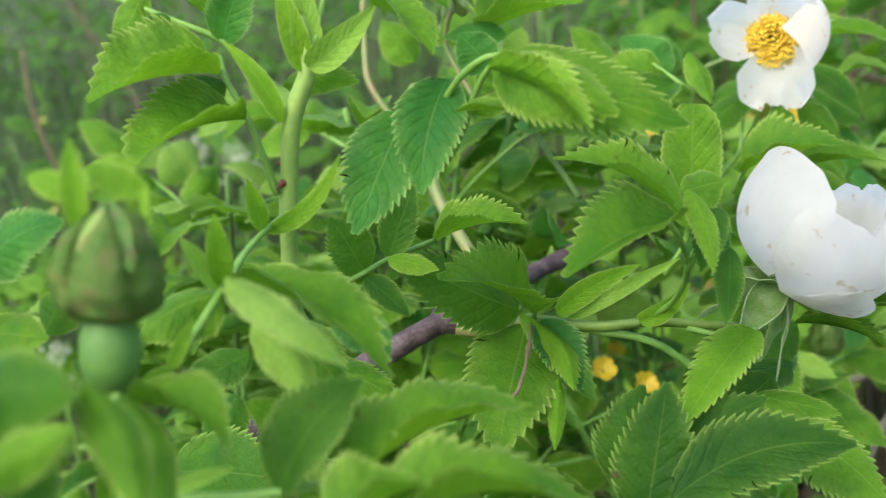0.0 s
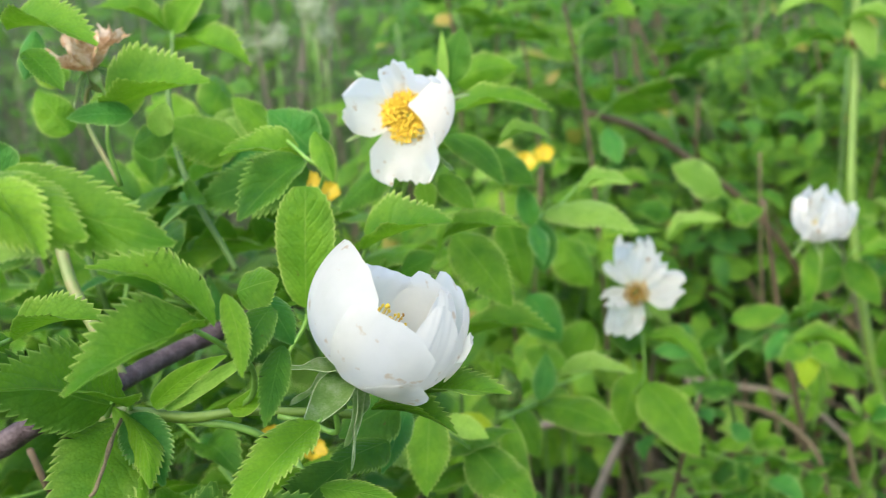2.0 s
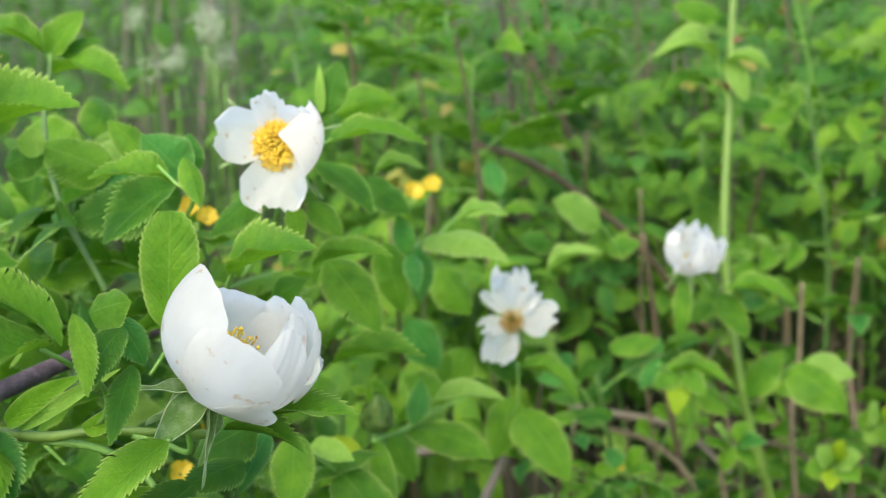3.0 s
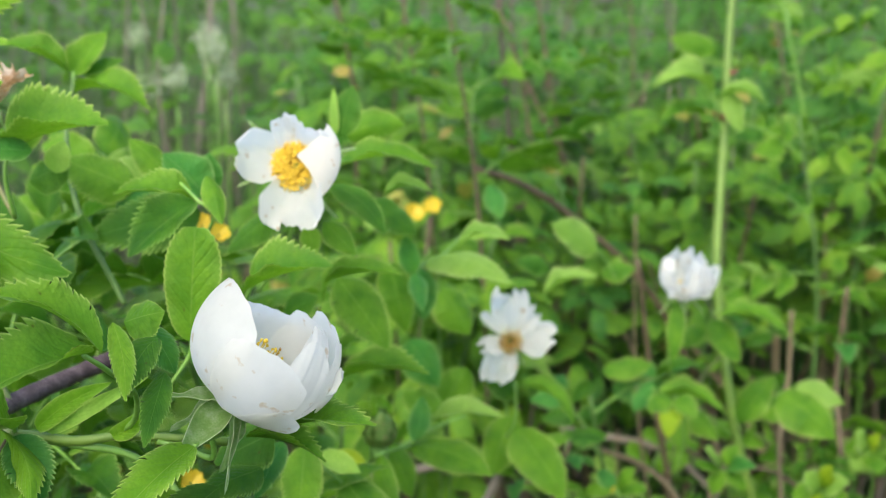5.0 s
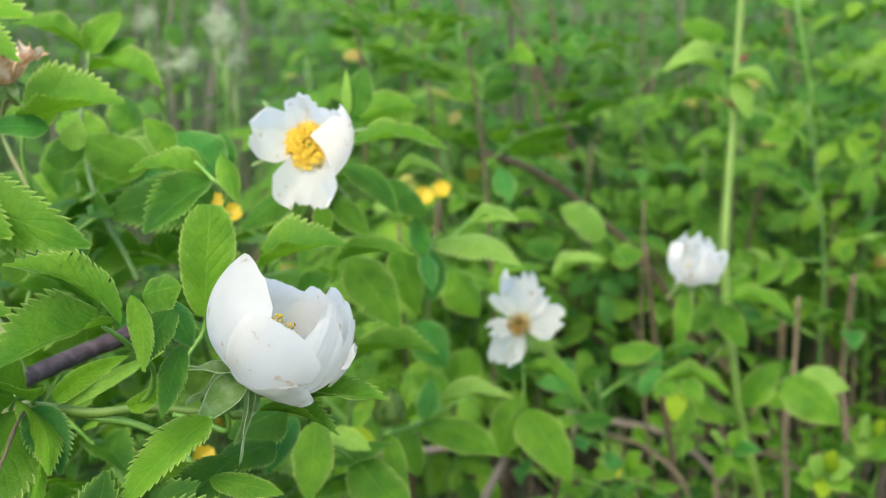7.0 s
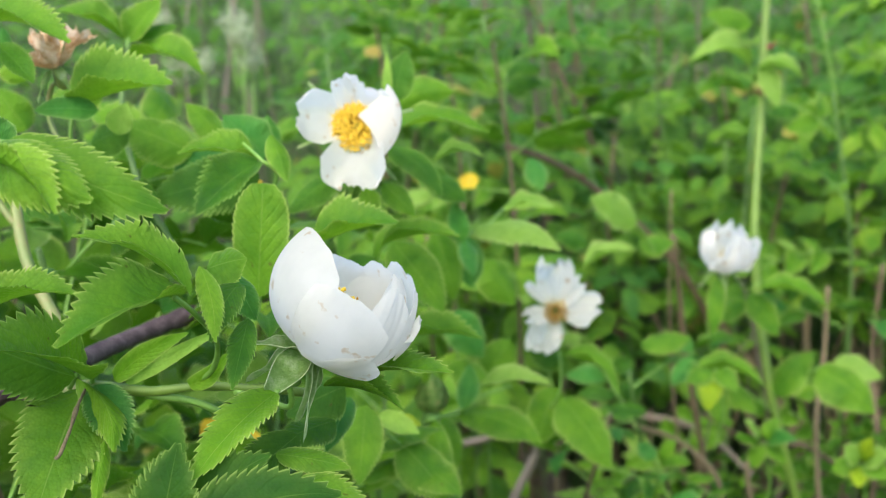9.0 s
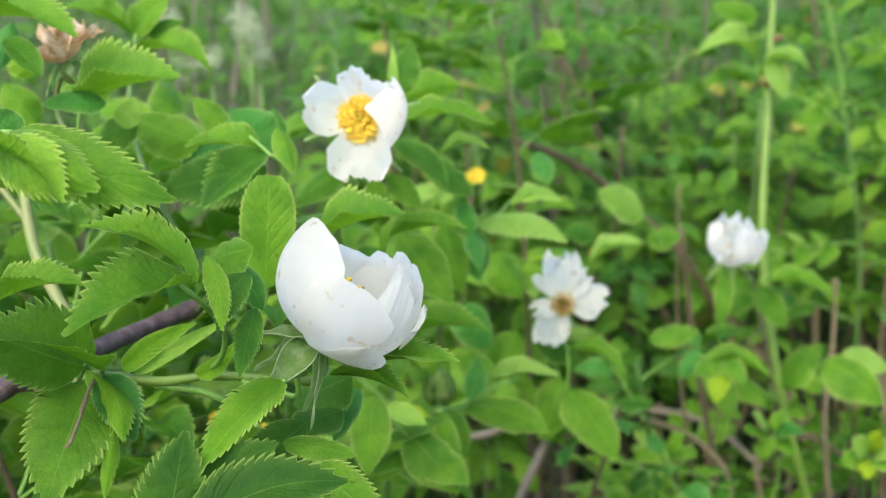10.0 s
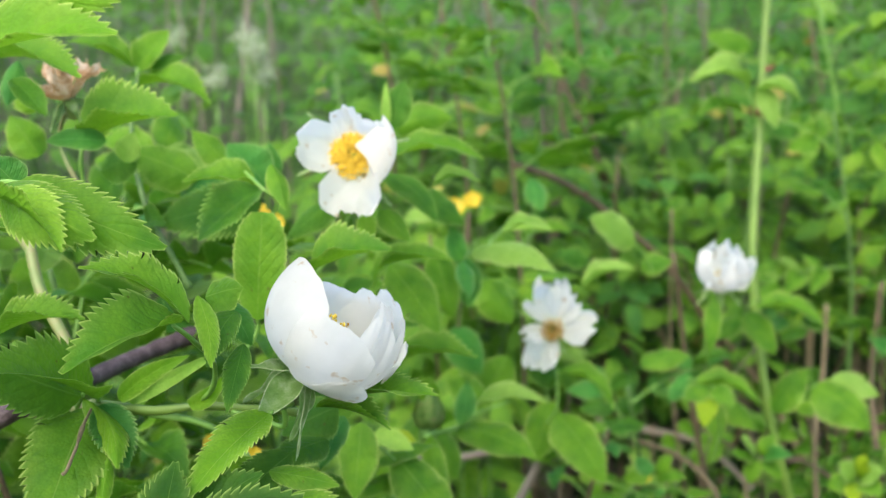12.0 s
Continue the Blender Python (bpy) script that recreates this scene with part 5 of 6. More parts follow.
leaflet(lf, (0.1346, 0.4146, 0.8462), (0.1708, 0.4029, 0.8579), 0.0334, (-0.36, -0.19, 0.91), 52, 0.06, 0, "mid")
leaflet(lf, (0.1685, 0.4844, 0.8297), (0.2064, 0.4759, 0.8341), 0.0212, (-0.15, -0.19, 0.97), 52, 0.08, 0, "mid")
leaflet(lf, (0.1761, 0.5133, 0.8245), (0.2006, 0.4923, 0.7912), 0.0259, (0.04, -0.83, 0.55), 14, 0.04, 0, "mid")
leaflet(lf, (0.1769, 0.5391, 0.7591), (0.2253, 0.5246, 0.7646), 0.0305, (-0.14, -0.09, 0.99), 52, 0.1, 0, "mid")
leaflet(lf, (0.148, 0.4831, 0.8146), (0.165, 0.4734, 0.8254), 0.0163, (-0.59, -0.77, 0.24), -24, 0.04, 0, "dark")
lf = rose_leaf((0.1531, 0.3227, 0.8164), "toothed green rose leaf just below the cupped flower")
stalk(lf, [(0.133, 0.3178, 0.8299), (0.1429, 0.3201, 0.8222), (0.1531, 0.3227, 0.8164)], 0.0011, 0.0008)
leaflet(lf, (0.1449, 0.3215, 0.8203), (0.1811, 0.3081, 0.8248), 0.0217, (-0.14, -0.06, 0.99), 52, 0.06, 0, "mid")
leaflet(lf, (0.1367, 0.3217, 0.8175), (0.1638, 0.31, 0.8117), 0.0167, (0.19, -0.06, 0.98), 52, 0.08, 0, "mid")
leaflet(lf, (0.1452, 0.3569, 0.804), (0.1225, 0.3568, 0.7931), 0.0233, (-0.34, -0.63, 0.7), -24, 0.04, 0, "dark")
lf = rose_leaf((0.1464, 0.4844, 0.8627), "green rose leaf below the open flower")
stalk(lf, [(0.1495, 0.4863, 0.8724), (0.1479, 0.4845, 0.8641), (0.1429, 0.4694, 0.8415)], 0.0011, 0.0008)
leaflet(lf, (0.1487, 0.48, 0.8671), (0.1234, 0.4685, 0.8501), 0.0160, (-0.13, -0.72, 0.68), -27, 0.04, 0, "dark")
leaflet(lf, (0.1616, 0.477, 0.8608), (0.1637, 0.4682, 0.8463), 0.0105, (-0.03, -0.86, 0.52), 16, 0.04, 0, "young")
leaflet(lf, (0.1689, 0.4715, 0.863), (0.183, 0.4614, 0.8489), 0.0133, (-0.07, -0.84, 0.54), -20, 0.04, 0, "mid")
leaflet(lf, (0.1734, 0.505, 0.8754), (0.199, 0.4865, 0.8532), 0.0150, (-0.07, -0.81, 0.59), -30, 0.06, -0.1, "dark")
leaflet(lf, (0.1619, 0.5148, 0.8676), (0.1379, 0.5154, 0.859), 0.0200, (-0.24, -0.75, 0.61), -24, 0.04, 0, "dark")
lf = rose_leaf((0.1823, 0.5467, 0.8812), "green rose leaf behind the open flower")
stalk(lf, [(0.156, 0.5155, 0.8676), (0.1691, 0.5367, 0.8765), (0.1823, 0.5467, 0.8812)], 0.0011, 0.0008)
leaflet(lf, (0.1802, 0.55, 0.8941), (0.1885, 0.5554, 0.921), 0.0189, (-0.27, -0.93, 0.27), 19, 0.04, 0, "dark")
stipule(lf, (0.1776, 0.5484, 0.8949), (0.1777, 0.5545, 0.9206), 0.0045, (-0.06, -0.97, 0.23), 20, 0.03, 0, "pale")
leaflet(lf, (0.1791, 0.5463, 0.8782), (0.2313, 0.5401, 0.8768), 0.0297, (-0.01, -0.3, 0.95), 52, 0.1, 0, "mid")
leaflet(lf, (0.2041, 0.5595, 0.8584), (0.2309, 0.5522, 0.8622), 0.0185, (-0.2, -0.25, 0.95), 52, 0.16, 0, "pale")
leaflet(lf, (0.1868, 0.6096, 0.8871), (0.2214, 0.6073, 0.8937), 0.0233, (-0.11, -0.97, 0.24), -27, 0.04, -0.1, "mid")
leaflet(lf, (0.1995, 0.5994, 0.85), (0.2264, 0.5915, 0.8297), 0.0228, (0.23, -0.76, 0.6), -24, 0.04, 0, "dark")
lf = rose_leaf((0.2385, 0.6272, 0.8112), "pale green rose leaf in the middle of the shrub")
stalk(lf, [(0.2254, 0.6414, 0.7777), (0.2322, 0.6351, 0.7983), (0.2392, 0.6269, 0.8105)], 0.0011, 0.0008)
leaflet(lf, (0.2354, 0.6355, 0.8031), (0.2820, 0.5804, 0.8002), 0.0256, (-0.08, -0.53, 0.85), -18, 0.12, 0, "soft")
leaflet(lf, (0.2627, 0.6641, 0.8044), (0.2939, 0.6523, 0.813), 0.0246, (-0.32, -0.17, 0.93), 52, 0.14, 0, "soft")
leaflet(lf, (0.2335, 0.6448, 0.7961), (0.2349, 0.6271, 0.7657), 0.0232, (-0.05, -0.86, 0.5), -24, 0.04, 0, "blue")
leaflet(lf, (0.2128, 0.6284, 0.8042), (0.2224, 0.6171, 0.7613), 0.0255, (-0.04, -0.97, 0.25), -24, 0.04, 0, "mid")
leaflet(lf, (0.257, 0.6972, 0.7667), (0.2743, 0.6877, 0.7348), 0.0328, (0.24, -0.89, 0.4), -24, 0.04, 0, "mid")
lf = rose_leaf((0.2338, 0.6465, 0.6726), "smooth green rose leaf below the spent flower")
stalk(lf, [(0.2152, 0.6572, 0.665), (0.2265, 0.6518, 0.6696), (0.2393, 0.6572, 0.6766), (0.2689, 0.6656, 0.6826)], 0.0011, 0.0008)
leaflet(lf, (0.2229, 0.6000, 0.6912), (0.2662, 0.5540, 0.6887), 0.0258, (-0.09, -0.63, 0.77), -20, 0.05, -0.05, "mid")
leaflet(lf, (0.2354, 0.6126, 0.6987), (0.2807, 0.5885, 0.7110), 0.0220, (-0.05, -0.30, 0.95), 48, 0.14, 0, "soft")
leaflet(lf, (0.2114, 0.6394, 0.6753), (0.2269, 0.6296, 0.6413), 0.0256, (0.3, -0.87, 0.39), -24, 0.04, 0, "mid")
leaflet(lf, (0.2543, 0.6768, 0.6791), (0.2264, 0.6837, 0.6951), 0.0295, (0.18, -0.75, 0.63), -24, 0.04, 0, "mid")
leaflet(lf, (0.2338, 0.7107, 0.7251), (0.2537, 0.7007, 0.6924), 0.0318, (0.16, -0.91, 0.37), -24, 0.04, 0, "blue")
leaflet(lf, (0.2782, 0.72, 0.6983), (0.2515, 0.7141, 0.6607), 0.0307, (-0.3, -0.89, 0.35), -24, 0.04, 0, "mid")
lf = rose_leaf((0.3027, 0.6594, 0.6727), "smooth green rose leaf below the spent flower")
stalk(lf, [(0.2866, 0.6684, 0.6371), (0.2944, 0.6675, 0.659), (0.3029, 0.6608, 0.6785), (0.3037, 0.6672, 0.7061)], 0.0011, 0.0008)
leaflet(lf, (0.3032, 0.6597, 0.6738), (0.3317, 0.6311, 0.6322), 0.0383, (0.2, -0.74, 0.64), -19, 0.05, 0, "mid")
leaflet(lf, (0.3015, 0.6712, 0.6781), (0.2855, 0.6585, 0.6388), 0.0298, (-0.34, -0.84, 0.41), -14, 0.04, 0, "mid")
leaflet(lf, (0.3043, 0.671, 0.7005), (0.3421, 0.651, 0.6779), 0.0356, (0.4, -0.24, 0.88), 52, 0.16, 0, "mid")
leaflet(lf, (0.3098, 0.6838, 0.6915), (0.2855, 0.6894, 0.7037), 0.0243, (0.19, -0.68, 0.7), -24, 0.04, 0, "dark")
lf = rose_leaf((0.4602, 0.8188, 0.6349), "smooth green rose leaf beside the tall cane")
stalk(lf, [(0.5568, 0.864, 0.5666), (0.5099, 0.8423, 0.6053), (0.476, 0.8259, 0.629), (0.4553, 0.8199, 0.6373)], 0.0011, 0.0008)
leaflet(lf, (0.4602, 0.822, 0.6268), (0.5155, 0.7982, 0.6184), 0.0347, (0.09, -0.14, 0.99), 52, 0.16, 0, "mid")
leaflet(lf, (0.4794, 0.8277, 0.6164), (0.4837, 0.8083, 0.58), 0.0239, (-0.13, -0.88, 0.45), -14, 0.04, 0, "mid")
leaflet(lf, (0.4854, 0.833, 0.6196), (0.5168, 0.8117, 0.5887), 0.0265, (0.14, -0.75, 0.65), -19, 0.04, 0, "mid")
leaflet(lf, (0.4613, 0.8299, 0.6388), (0.4399, 0.8168, 0.617), 0.0193, (-0.3, -0.66, 0.69), -24, 0.04, 0, "blue")
leaflet(lf, (0.4223, 0.8558, 0.6424), (0.4651, 0.8426, 0.6504), 0.0246, (-0.33, -0.63, 0.71), -27, 0.04, 0, "mid")
lf = rose_leaf((0.5916, 0.8509, 0.615), "broad smooth green leaf beside the tall cane")
stalk(lf, [(0.5556, 0.8672, 0.5796), (0.5719, 0.859, 0.5962), (0.5916, 0.8509, 0.615)], 0.0011, 0.0008)
leaflet(lf, (0.5889, 0.8507, 0.6129), (0.6323, 0.8221, 0.5787), 0.0430, (-0.02, -0.78, 0.63), -26, 0.10, 0, "mid", 0.8)
leaflet(lf, (0.5548, 0.8582, 0.5849), (0.5852, 0.8547, 0.6283), 0.0344, (-0.73, -0.5, 0.47), 20, 0.04, 0, "mid")
leaflet(lf, (0.6094, 0.8596, 0.6167), (0.6486, 0.8419, 0.6046), 0.0295, (-0.08, -0.68, 0.73), -20, 0.04, 0, "soft")
lf = rose_leaf((0.5232, 0.8379, 0.7023), "smooth green rose leaf beside the small flower")
stalk(lf, [(0.5422, 0.8831, 0.6619), (0.5168, 0.846, 0.6898), (0.5232, 0.8379, 0.7023)], 0.0011, 0.0008)
leaflet(lf, (0.521, 0.8363, 0.6945), (0.5779, 0.816, 0.6796), 0.0411, (0.16, -0.26, 0.95), 52, 0.16, 0, "mid")
leaflet(lf, (0.5159, 0.8411, 0.6902), (0.5358, 0.8206, 0.6568), 0.0290, (0.05, -0.84, 0.54), -14, 0.04, 0, "mid")
leaflet(lf, (0.4684, 0.7965, 0.7194), (0.4622, 0.786, 0.6721), 0.0157, (-0.38, -0.89, 0.25), 14, 0.04, 0, "mid")
leaflet(lf, (0.5078, 0.8362, 0.6877), (0.4836, 0.8247, 0.6712), 0.0200, (-0.12, -0.72, 0.68), -24, 0.04, 0, "mid")
lf = rose_leaf((0.4086, 0.8337, 0.7605), "light green rose leaf in the shrub")
stalk(lf, [(0.4307, 0.8434, 0.7247), (0.4185, 0.8395, 0.7464), (0.4071, 0.8335, 0.7591)], 0.0011, 0.0008)
leaflet(lf, (0.4081, 0.8332, 0.7581), (0.3675, 0.8333, 0.7829), 0.0331, (0.27, -0.86, 0.44), -20, 0.04, 0.06, "soft")
leaflet(lf, (0.3614, 0.8297, 0.7213), (0.4045, 0.8186, 0.7387), 0.0315, (-0.4, -0.1, 0.91), 52, 0.1, 0, "soft")
leaflet(lf, (0.4162, 0.8473, 0.7344), (0.446, 0.8451, 0.7392), 0.0235, (-0.17, -0.68, 0.72), -24, 0.04, 0, "mid")
leaflet(lf, (0.3791, 0.8821, 0.7326), (0.3465, 0.8772, 0.7399), 0.0241, (0.25, -0.74, 0.63), -24, 0.04, 0, "dark")
lf = rose_leaf((0.5425, 0.9415, 0.8869), "bright yellow-green young rose leaf on the tall cane")
stalk(lf, [(0.559, 0.9386, 0.8389), (0.5516, 0.9387, 0.8578), (0.5436, 0.9414, 0.8869)], 0.0011, 0.0008)
leaflet(lf, (0.5425, 0.9351, 0.8816), (0.4825, 0.9279, 0.888), 0.0417, (0.14, -0.39, 0.91), 52, 0.2, 0, "soft")
leaflet(lf, (0.5508, 0.9387, 0.8791), (0.5897, 0.9219, 0.8704), 0.0285, (0.03, -0.4, 0.92), 52, 0.16, 0, "soft")
leaflet(lf, (0.5584, 0.9391, 0.8843), (0.5658, 0.919, 0.8468), 0.0214, (-0.25, -0.87, 0.42), -14, 0.04, 0, "soft")
leaflet(lf, (0.5424, 0.9451, 0.8584), (0.4948, 0.9394, 0.8553), 0.0317, (-0.03, -0.3, 0.95), 52, 0.14, 0, "mid")
leaflet(lf, (0.5649, 0.988, 0.9193), (0.521, 0.9956, 0.9303), 0.0303, (-0.02, -0.87, 0.5), -27, 0.04, 0, "mid")
lf = rose_leaf((0.1748, 0.4702, 0.729), "light green rose leaf low in the shrub")
stalk(lf, [(0.1515, 0.4573, 0.751), (0.163, 0.4641, 0.7416), (0.1748, 0.4702, 0.729)], 0.0011, 0.0008)
leaflet(lf, (0.1754, 0.4704, 0.7302), (0.198, 0.4514, 0.7044), 0.0261, (0.11, -0.75, 0.65), -16, 0.04, 0, "mid")
leaflet(lf, (0.157, 0.4484, 0.7597), (0.1523, 0.4308, 0.7268), 0.0199, (-0.04, -0.88, 0.48), 14, 0.04, 0, "mid")
leaflet(lf, (0.1631, 0.4651, 0.7458), (0.1832, 0.4563, 0.7401), 0.0130, (-0.05, -0.61, 0.79), 27, 0.04, 0, "pale")
leaflet(lf, (0.174, 0.507, 0.7097), (0.1578, 0.5038, 0.6883), 0.0203, (-0.51, -0.7, 0.5), -24, 0.04, 0, "mid")
lf = rose_leaf((0.1984, 0.5266, 0.7184), "drooping green rose leaf by a small bud low in the shrub")
stalk(lf, [(0.1838, 0.5578, 0.6879), (0.1931, 0.5436, 0.7064), (0.1984, 0.5266, 0.7184), (0.2229, 0.6000, 0.6912)], 0.0011, 0.0009)
leaflet(lf, (0.1984, 0.5266, 0.7184), (0.2055, 0.4929, 0.6950), 0.0141, (-0.06, -0.74, 0.67), -25, 0.05, 0.05, "mid")
leaflet(lf, (0.2242, 0.5916, 0.6973), (0.2313, 0.6104, 0.7192), 0.0153, (-0.10, -0.85, 0.52), 20, 0.04, 0.05, "blue")
leaflet(lf, (0.1798, 0.4774, 0.7164), (0.2027, 0.4452, 0.7113), 0.0230, (-0.04, -0.58, 0.81), -20, 0.08, 0, "mid")
leaflet(lf, (0.1830, 0.4822, 0.7152), (0.1550, 0.4597, 0.7132), 0.0126, (-0.02, -0.59, 0.81), -28, 0.05, 0.06, "mid")
leaflet(lf, (0.1712, 0.5106, 0.7285), (0.1899, 0.4958, 0.7216), 0.0094, (-0.03, -0.71, 0.70), -24, 0.05, -0.1, "yellow")
leaflet(lf, (0.1478, 0.3843, 0.7889), (0.1371, 0.3568, 0.7769), 0.0109, (0.02, -0.79, 0.61), 16, 0.04, 0, "blue")
rose_bud((0.1994, 0.5470, 0.7153), (0.05, 0.1, 0.99), (0.1, -0.94, 0.3), [(0.1994, 0.5488, 0.7067), (0.1988, 0.5588, 0.6922), (0.1978, 0.5864, 0.6566)])
lf = rose_leaf((0.2531, 0.6732, 0.7970), "pale and bluish green rose leaf between the flowers")
stalk(lf, [(0.2233, 0.5957, 0.8042), (0.2386, 0.6349, 0.8024), (0.2531, 0.6732, 0.7970), (0.2701, 0.7031, 0.8030)], 0.0011, 0.0009)
leaflet(lf, (0.2693, 0.7033, 0.8030), (0.2984, 0.6679, 0.8076), 0.0174, (-0.09, -0.51, 0.85), -16, 0.14, 0, "pale")
leaflet(lf, (0.2244, 0.5956, 0.8042), (0.2201, 0.6014, 0.8271), 0.0138, (-0.10, -0.91, 0.40), 18, 0.04, 0, "blue")
leaflet(lf, (0.2258, 0.5958, 0.8056), (0.2263, 0.5607, 0.7914), 0.0122, (-0.10, -0.86, 0.50), -20, 0.05, 0, "blue")
leaflet(lf, (0.3072, 0.7938, 0.8243), (0.3111, 0.7683, 0.8018), 0.0187, (-0.17, -0.88, 0.44), -18, 0.05, 0, "blue")
yellow_flower((0.262, 0.945, 0.771), 1.6)
yellow_flower((0.281, 0.950, 0.776), 1.5)
yellow_flower((0.097, 0.679, 0.699))
yellow_flower((0.093, 0.671, 0.67))
yellow_flower((0.112, 0.684, 0.637))
yellow_flower((0.103, 0.567, 0.843))
yellow_flower((0.08, 0.482, 0.736))
yellow_flower((0.099, 0.479, 0.729))
yellow_flower((0.459, 0.939, 0.486))
yellow_flower((0.27, 0.792, 0.65))
yellow_flower((0.11, 0.593, 0.832))
umbel((0.032, 1.704, 0.894))
umbel((0.043, 1.746, 0.858))
umbel((0.012, 1.815, 0.914))
umbel((-0.034, 1.753, 0.851))
umbel((-0.091, 1.908, 0.825))
umbel((-0.159, 2.245, 0.905))
umbel((-0.449, 1.426, 0.694))
umbel((-0.406, 1.478, 0.672))
umbel((-0.437, 1.416, 0.652))
umbel((-0.425, 1.618, 0.621))
umbel((-0.508, 1.058, 0.533))
cane("dry_stalk", [(-0.0113, 2.359, 1.0198), (-0.0258, 2.3218, 0.8555), (-0.0506, 2.2801, 0.6677), (-0.0746, 2.2251, 0.2056)], 0.0055, 0.0044, DRY, "pale dry stalk standing in the tall grass", (), 0.1)
cane("dry_stalk", [(-0.0646, 1.9444, 0.9898), (-0.0811, 1.9095, 0.8346), (-0.0733, 1.8765, 0.6988), (-0.0948, 1.8441, 0.3337)], 0.0025, 0.002, DRY, "pale dry stalk standing in the tall grass", (), 0.1)
cane("dry_stalk", [(0.0087, 2.6626, 1.0014), (0.0129, 2.6307, 0.8686), (-0.0123, 2.5738, 0.6165), (-0.0372, 2.5082, 0.1094)], 0.003, 0.0024, DRY, "pale dry stalk standing in the tall grass", (), 0.1)
cane("dry_stalk", [(-0.2382, 2.8949, 0.9913), (-0.2175, 2.8486, 0.8054), (-0.2352, 2.8032, 0.6053), (-0.266, 2.7259, 0.0462)], 0.0035, 0.0028, DRY, "pale dry stalk standing in the tall grass", (), 0.1)
cane("dry_stalk", [(-0.7803, 1.6323, 0.829), (-0.7671, 1.6066, 0.7336), (-0.7277, 1.5813, 0.6275), (-0.6964, 1.56, 0.5393), (-0.6213, 1.685, 0.2106)], 0.004, 0.004, BROWN, "brown dead cane behind the shoot", (), 0.1)
cane("dry_stalk", [(-0.714, 1.6662, 0.9182), (-0.673, 1.6509, 0.8464), (-0.6272, 1.6385, 0.7827), (-0.5606, 1.5939, 0.5974), (-0.6213, 1.685, 0.2106)], 0.003, 0.003, BROWN, "brown dead cane behind the shoot", (), 0.1)
cane("shoot_base", [(0.0236, 0.367, 0.8042), (0.0338, 0.3575, 0.8066), (0.0446, 0.3505, 0.8103), (0.0525, 0.346, 0.8131)], 0.0031, 0.0028, RED_STEM, "pinkish-green swollen foot of the flowering shoot", (), 0.2)
part("knot", tube(bmesh.new(), [(0.0179, 0.3699, 0.8056), (0.0208, 0.3674, 0.8066), (0.0232, 0.3664, 0.806), (0.0257, 0.3655, 0.8051)], 0.006, 0.0034, 10, 6, 0.25), BARK, branch, "dark knot where the shoot leaves")
part("knot", tube(bmesh.new(), [(0.0671, 0.4677, 0.7998), (0.0703, 0.4703, 0.8003), (0.074, 0.4741, 0.8006)], 0.0047, 0.0044, 10, 6, 0.25), BARK, branch, "swollen ring of bark")
part("knot", tube(bmesh.new(), [(-0.014, 0.3691, 0.7878), (-0.0111, 0.3689, 0.7894), (-0.0083, 0.3687, 0.791)], 0.0052, 0.005, 10, 6, 0.25), BARK, branch, "swollen ring of bark")
cane("withered_stipule", [(0.0534, 0.3334, 0.8163), (0.0533, 0.3217, 0.8155), (0.0525, 0.3176, 0.8128), (0.0519, 0.3136, 0.81), (0.0509, 0.3107, 0.8075), (0.049, 0.3082, 0.8032), (0.0475, 0.3076, 0.8019)], 0.0006, 0.0007, TAN, "withered tan stipule hanging on a leaf", (), 1.1)
cane("dry_twig", [(0.6454, 1.4121, 0.6095), (0.6688, 1.3332, 0.5057), (0.6968, 1.2573, 0.417), (0.7118, 1.21, 0.2245)], 0.0018, 0.0028, BROWN, "dead brown stem standing in the shrub", (), 0.15)
cane("dry_twig", [(0.8459, 1.4834, 0.5697), (0.8169, 1.4126, 0.4753), (0.7873, 1.3416, 0.3796), (0.779, 1.2938, 0.1738)], 0.0023, 0.0033, TAN, "dead brown stem standing in the shrub", (), 0.15)
cane("dry_twig", [(1.0166, 1.4111, 0.5644), (0.9334, 1.3512, 0.4898), (0.8444, 1.2878, 0.3979), (0.8126, 1.2442, 0.1989)], 0.0028, 0.0038, TAN, "dead brown stem standing in the shrub", (), 0.15)
cane("dry_twig", [(0.9809, 1.4229, 0.5972), (0.9603, 1.3481, 0.4897), (0.9411, 1.2767, 0.3976), (0.9396, 1.2298, 0.1985)], 0.0018, 0.0043, BROWN, "dead brown stem standing in the shrub", (), 0.15)
cane("dry_twig", [(0.5177, 1.374, 0.6058), (0.4814, 1.3064, 0.5214), (0.4431, 1.2389, 0.4364), (0.4275, 1.1967, 0.2506)], 0.0023, 0.0028, TAN, "dead brown stem standing in the shrub", (), 0.15)
cane("dry_twig", [(0.5931, 1.4594, 0.5659), (0.6166, 1.3873, 0.4909), (0.6435, 1.3107, 0.3986), (0.6569, 1.262, 0.1994)], 0.0028, 0.0033, TAN, "dead brown stem standing in the shrub", (), 0.15)
cane("dry_twig", [(0.6487, 0.9583, 0.6593), (0.6518, 0.9611, 0.5853), (0.6321, 0.9283, 0.5246), (0.6416, 0.923, 0.4196)], 0.0024, 0.003, TAN, "bare brown dead stem among the leaves", (), 0.2)
cane("dry_twig", [(0.7364, 1.0121, 0.6666), (0.7315, 1.0093, 0.5653), (0.7234, 0.9687, 0.4771), (0.7195, 0.9651, 0.3725)], 0.00272, 0.0034, BROWN, "bare brown dead stem among the leaves", (), 0.2)
cane("dry_twig", [(0.538, 0.9103, 0.5785), (0.5611, 0.9162, 0.5272), (0.5454, 0.889, 0.4919), (0.5636, 0.8911, 0.4224)], 0.0024, 0.003, TAN, "bare brown dead stem among the leaves", (), 0.2)
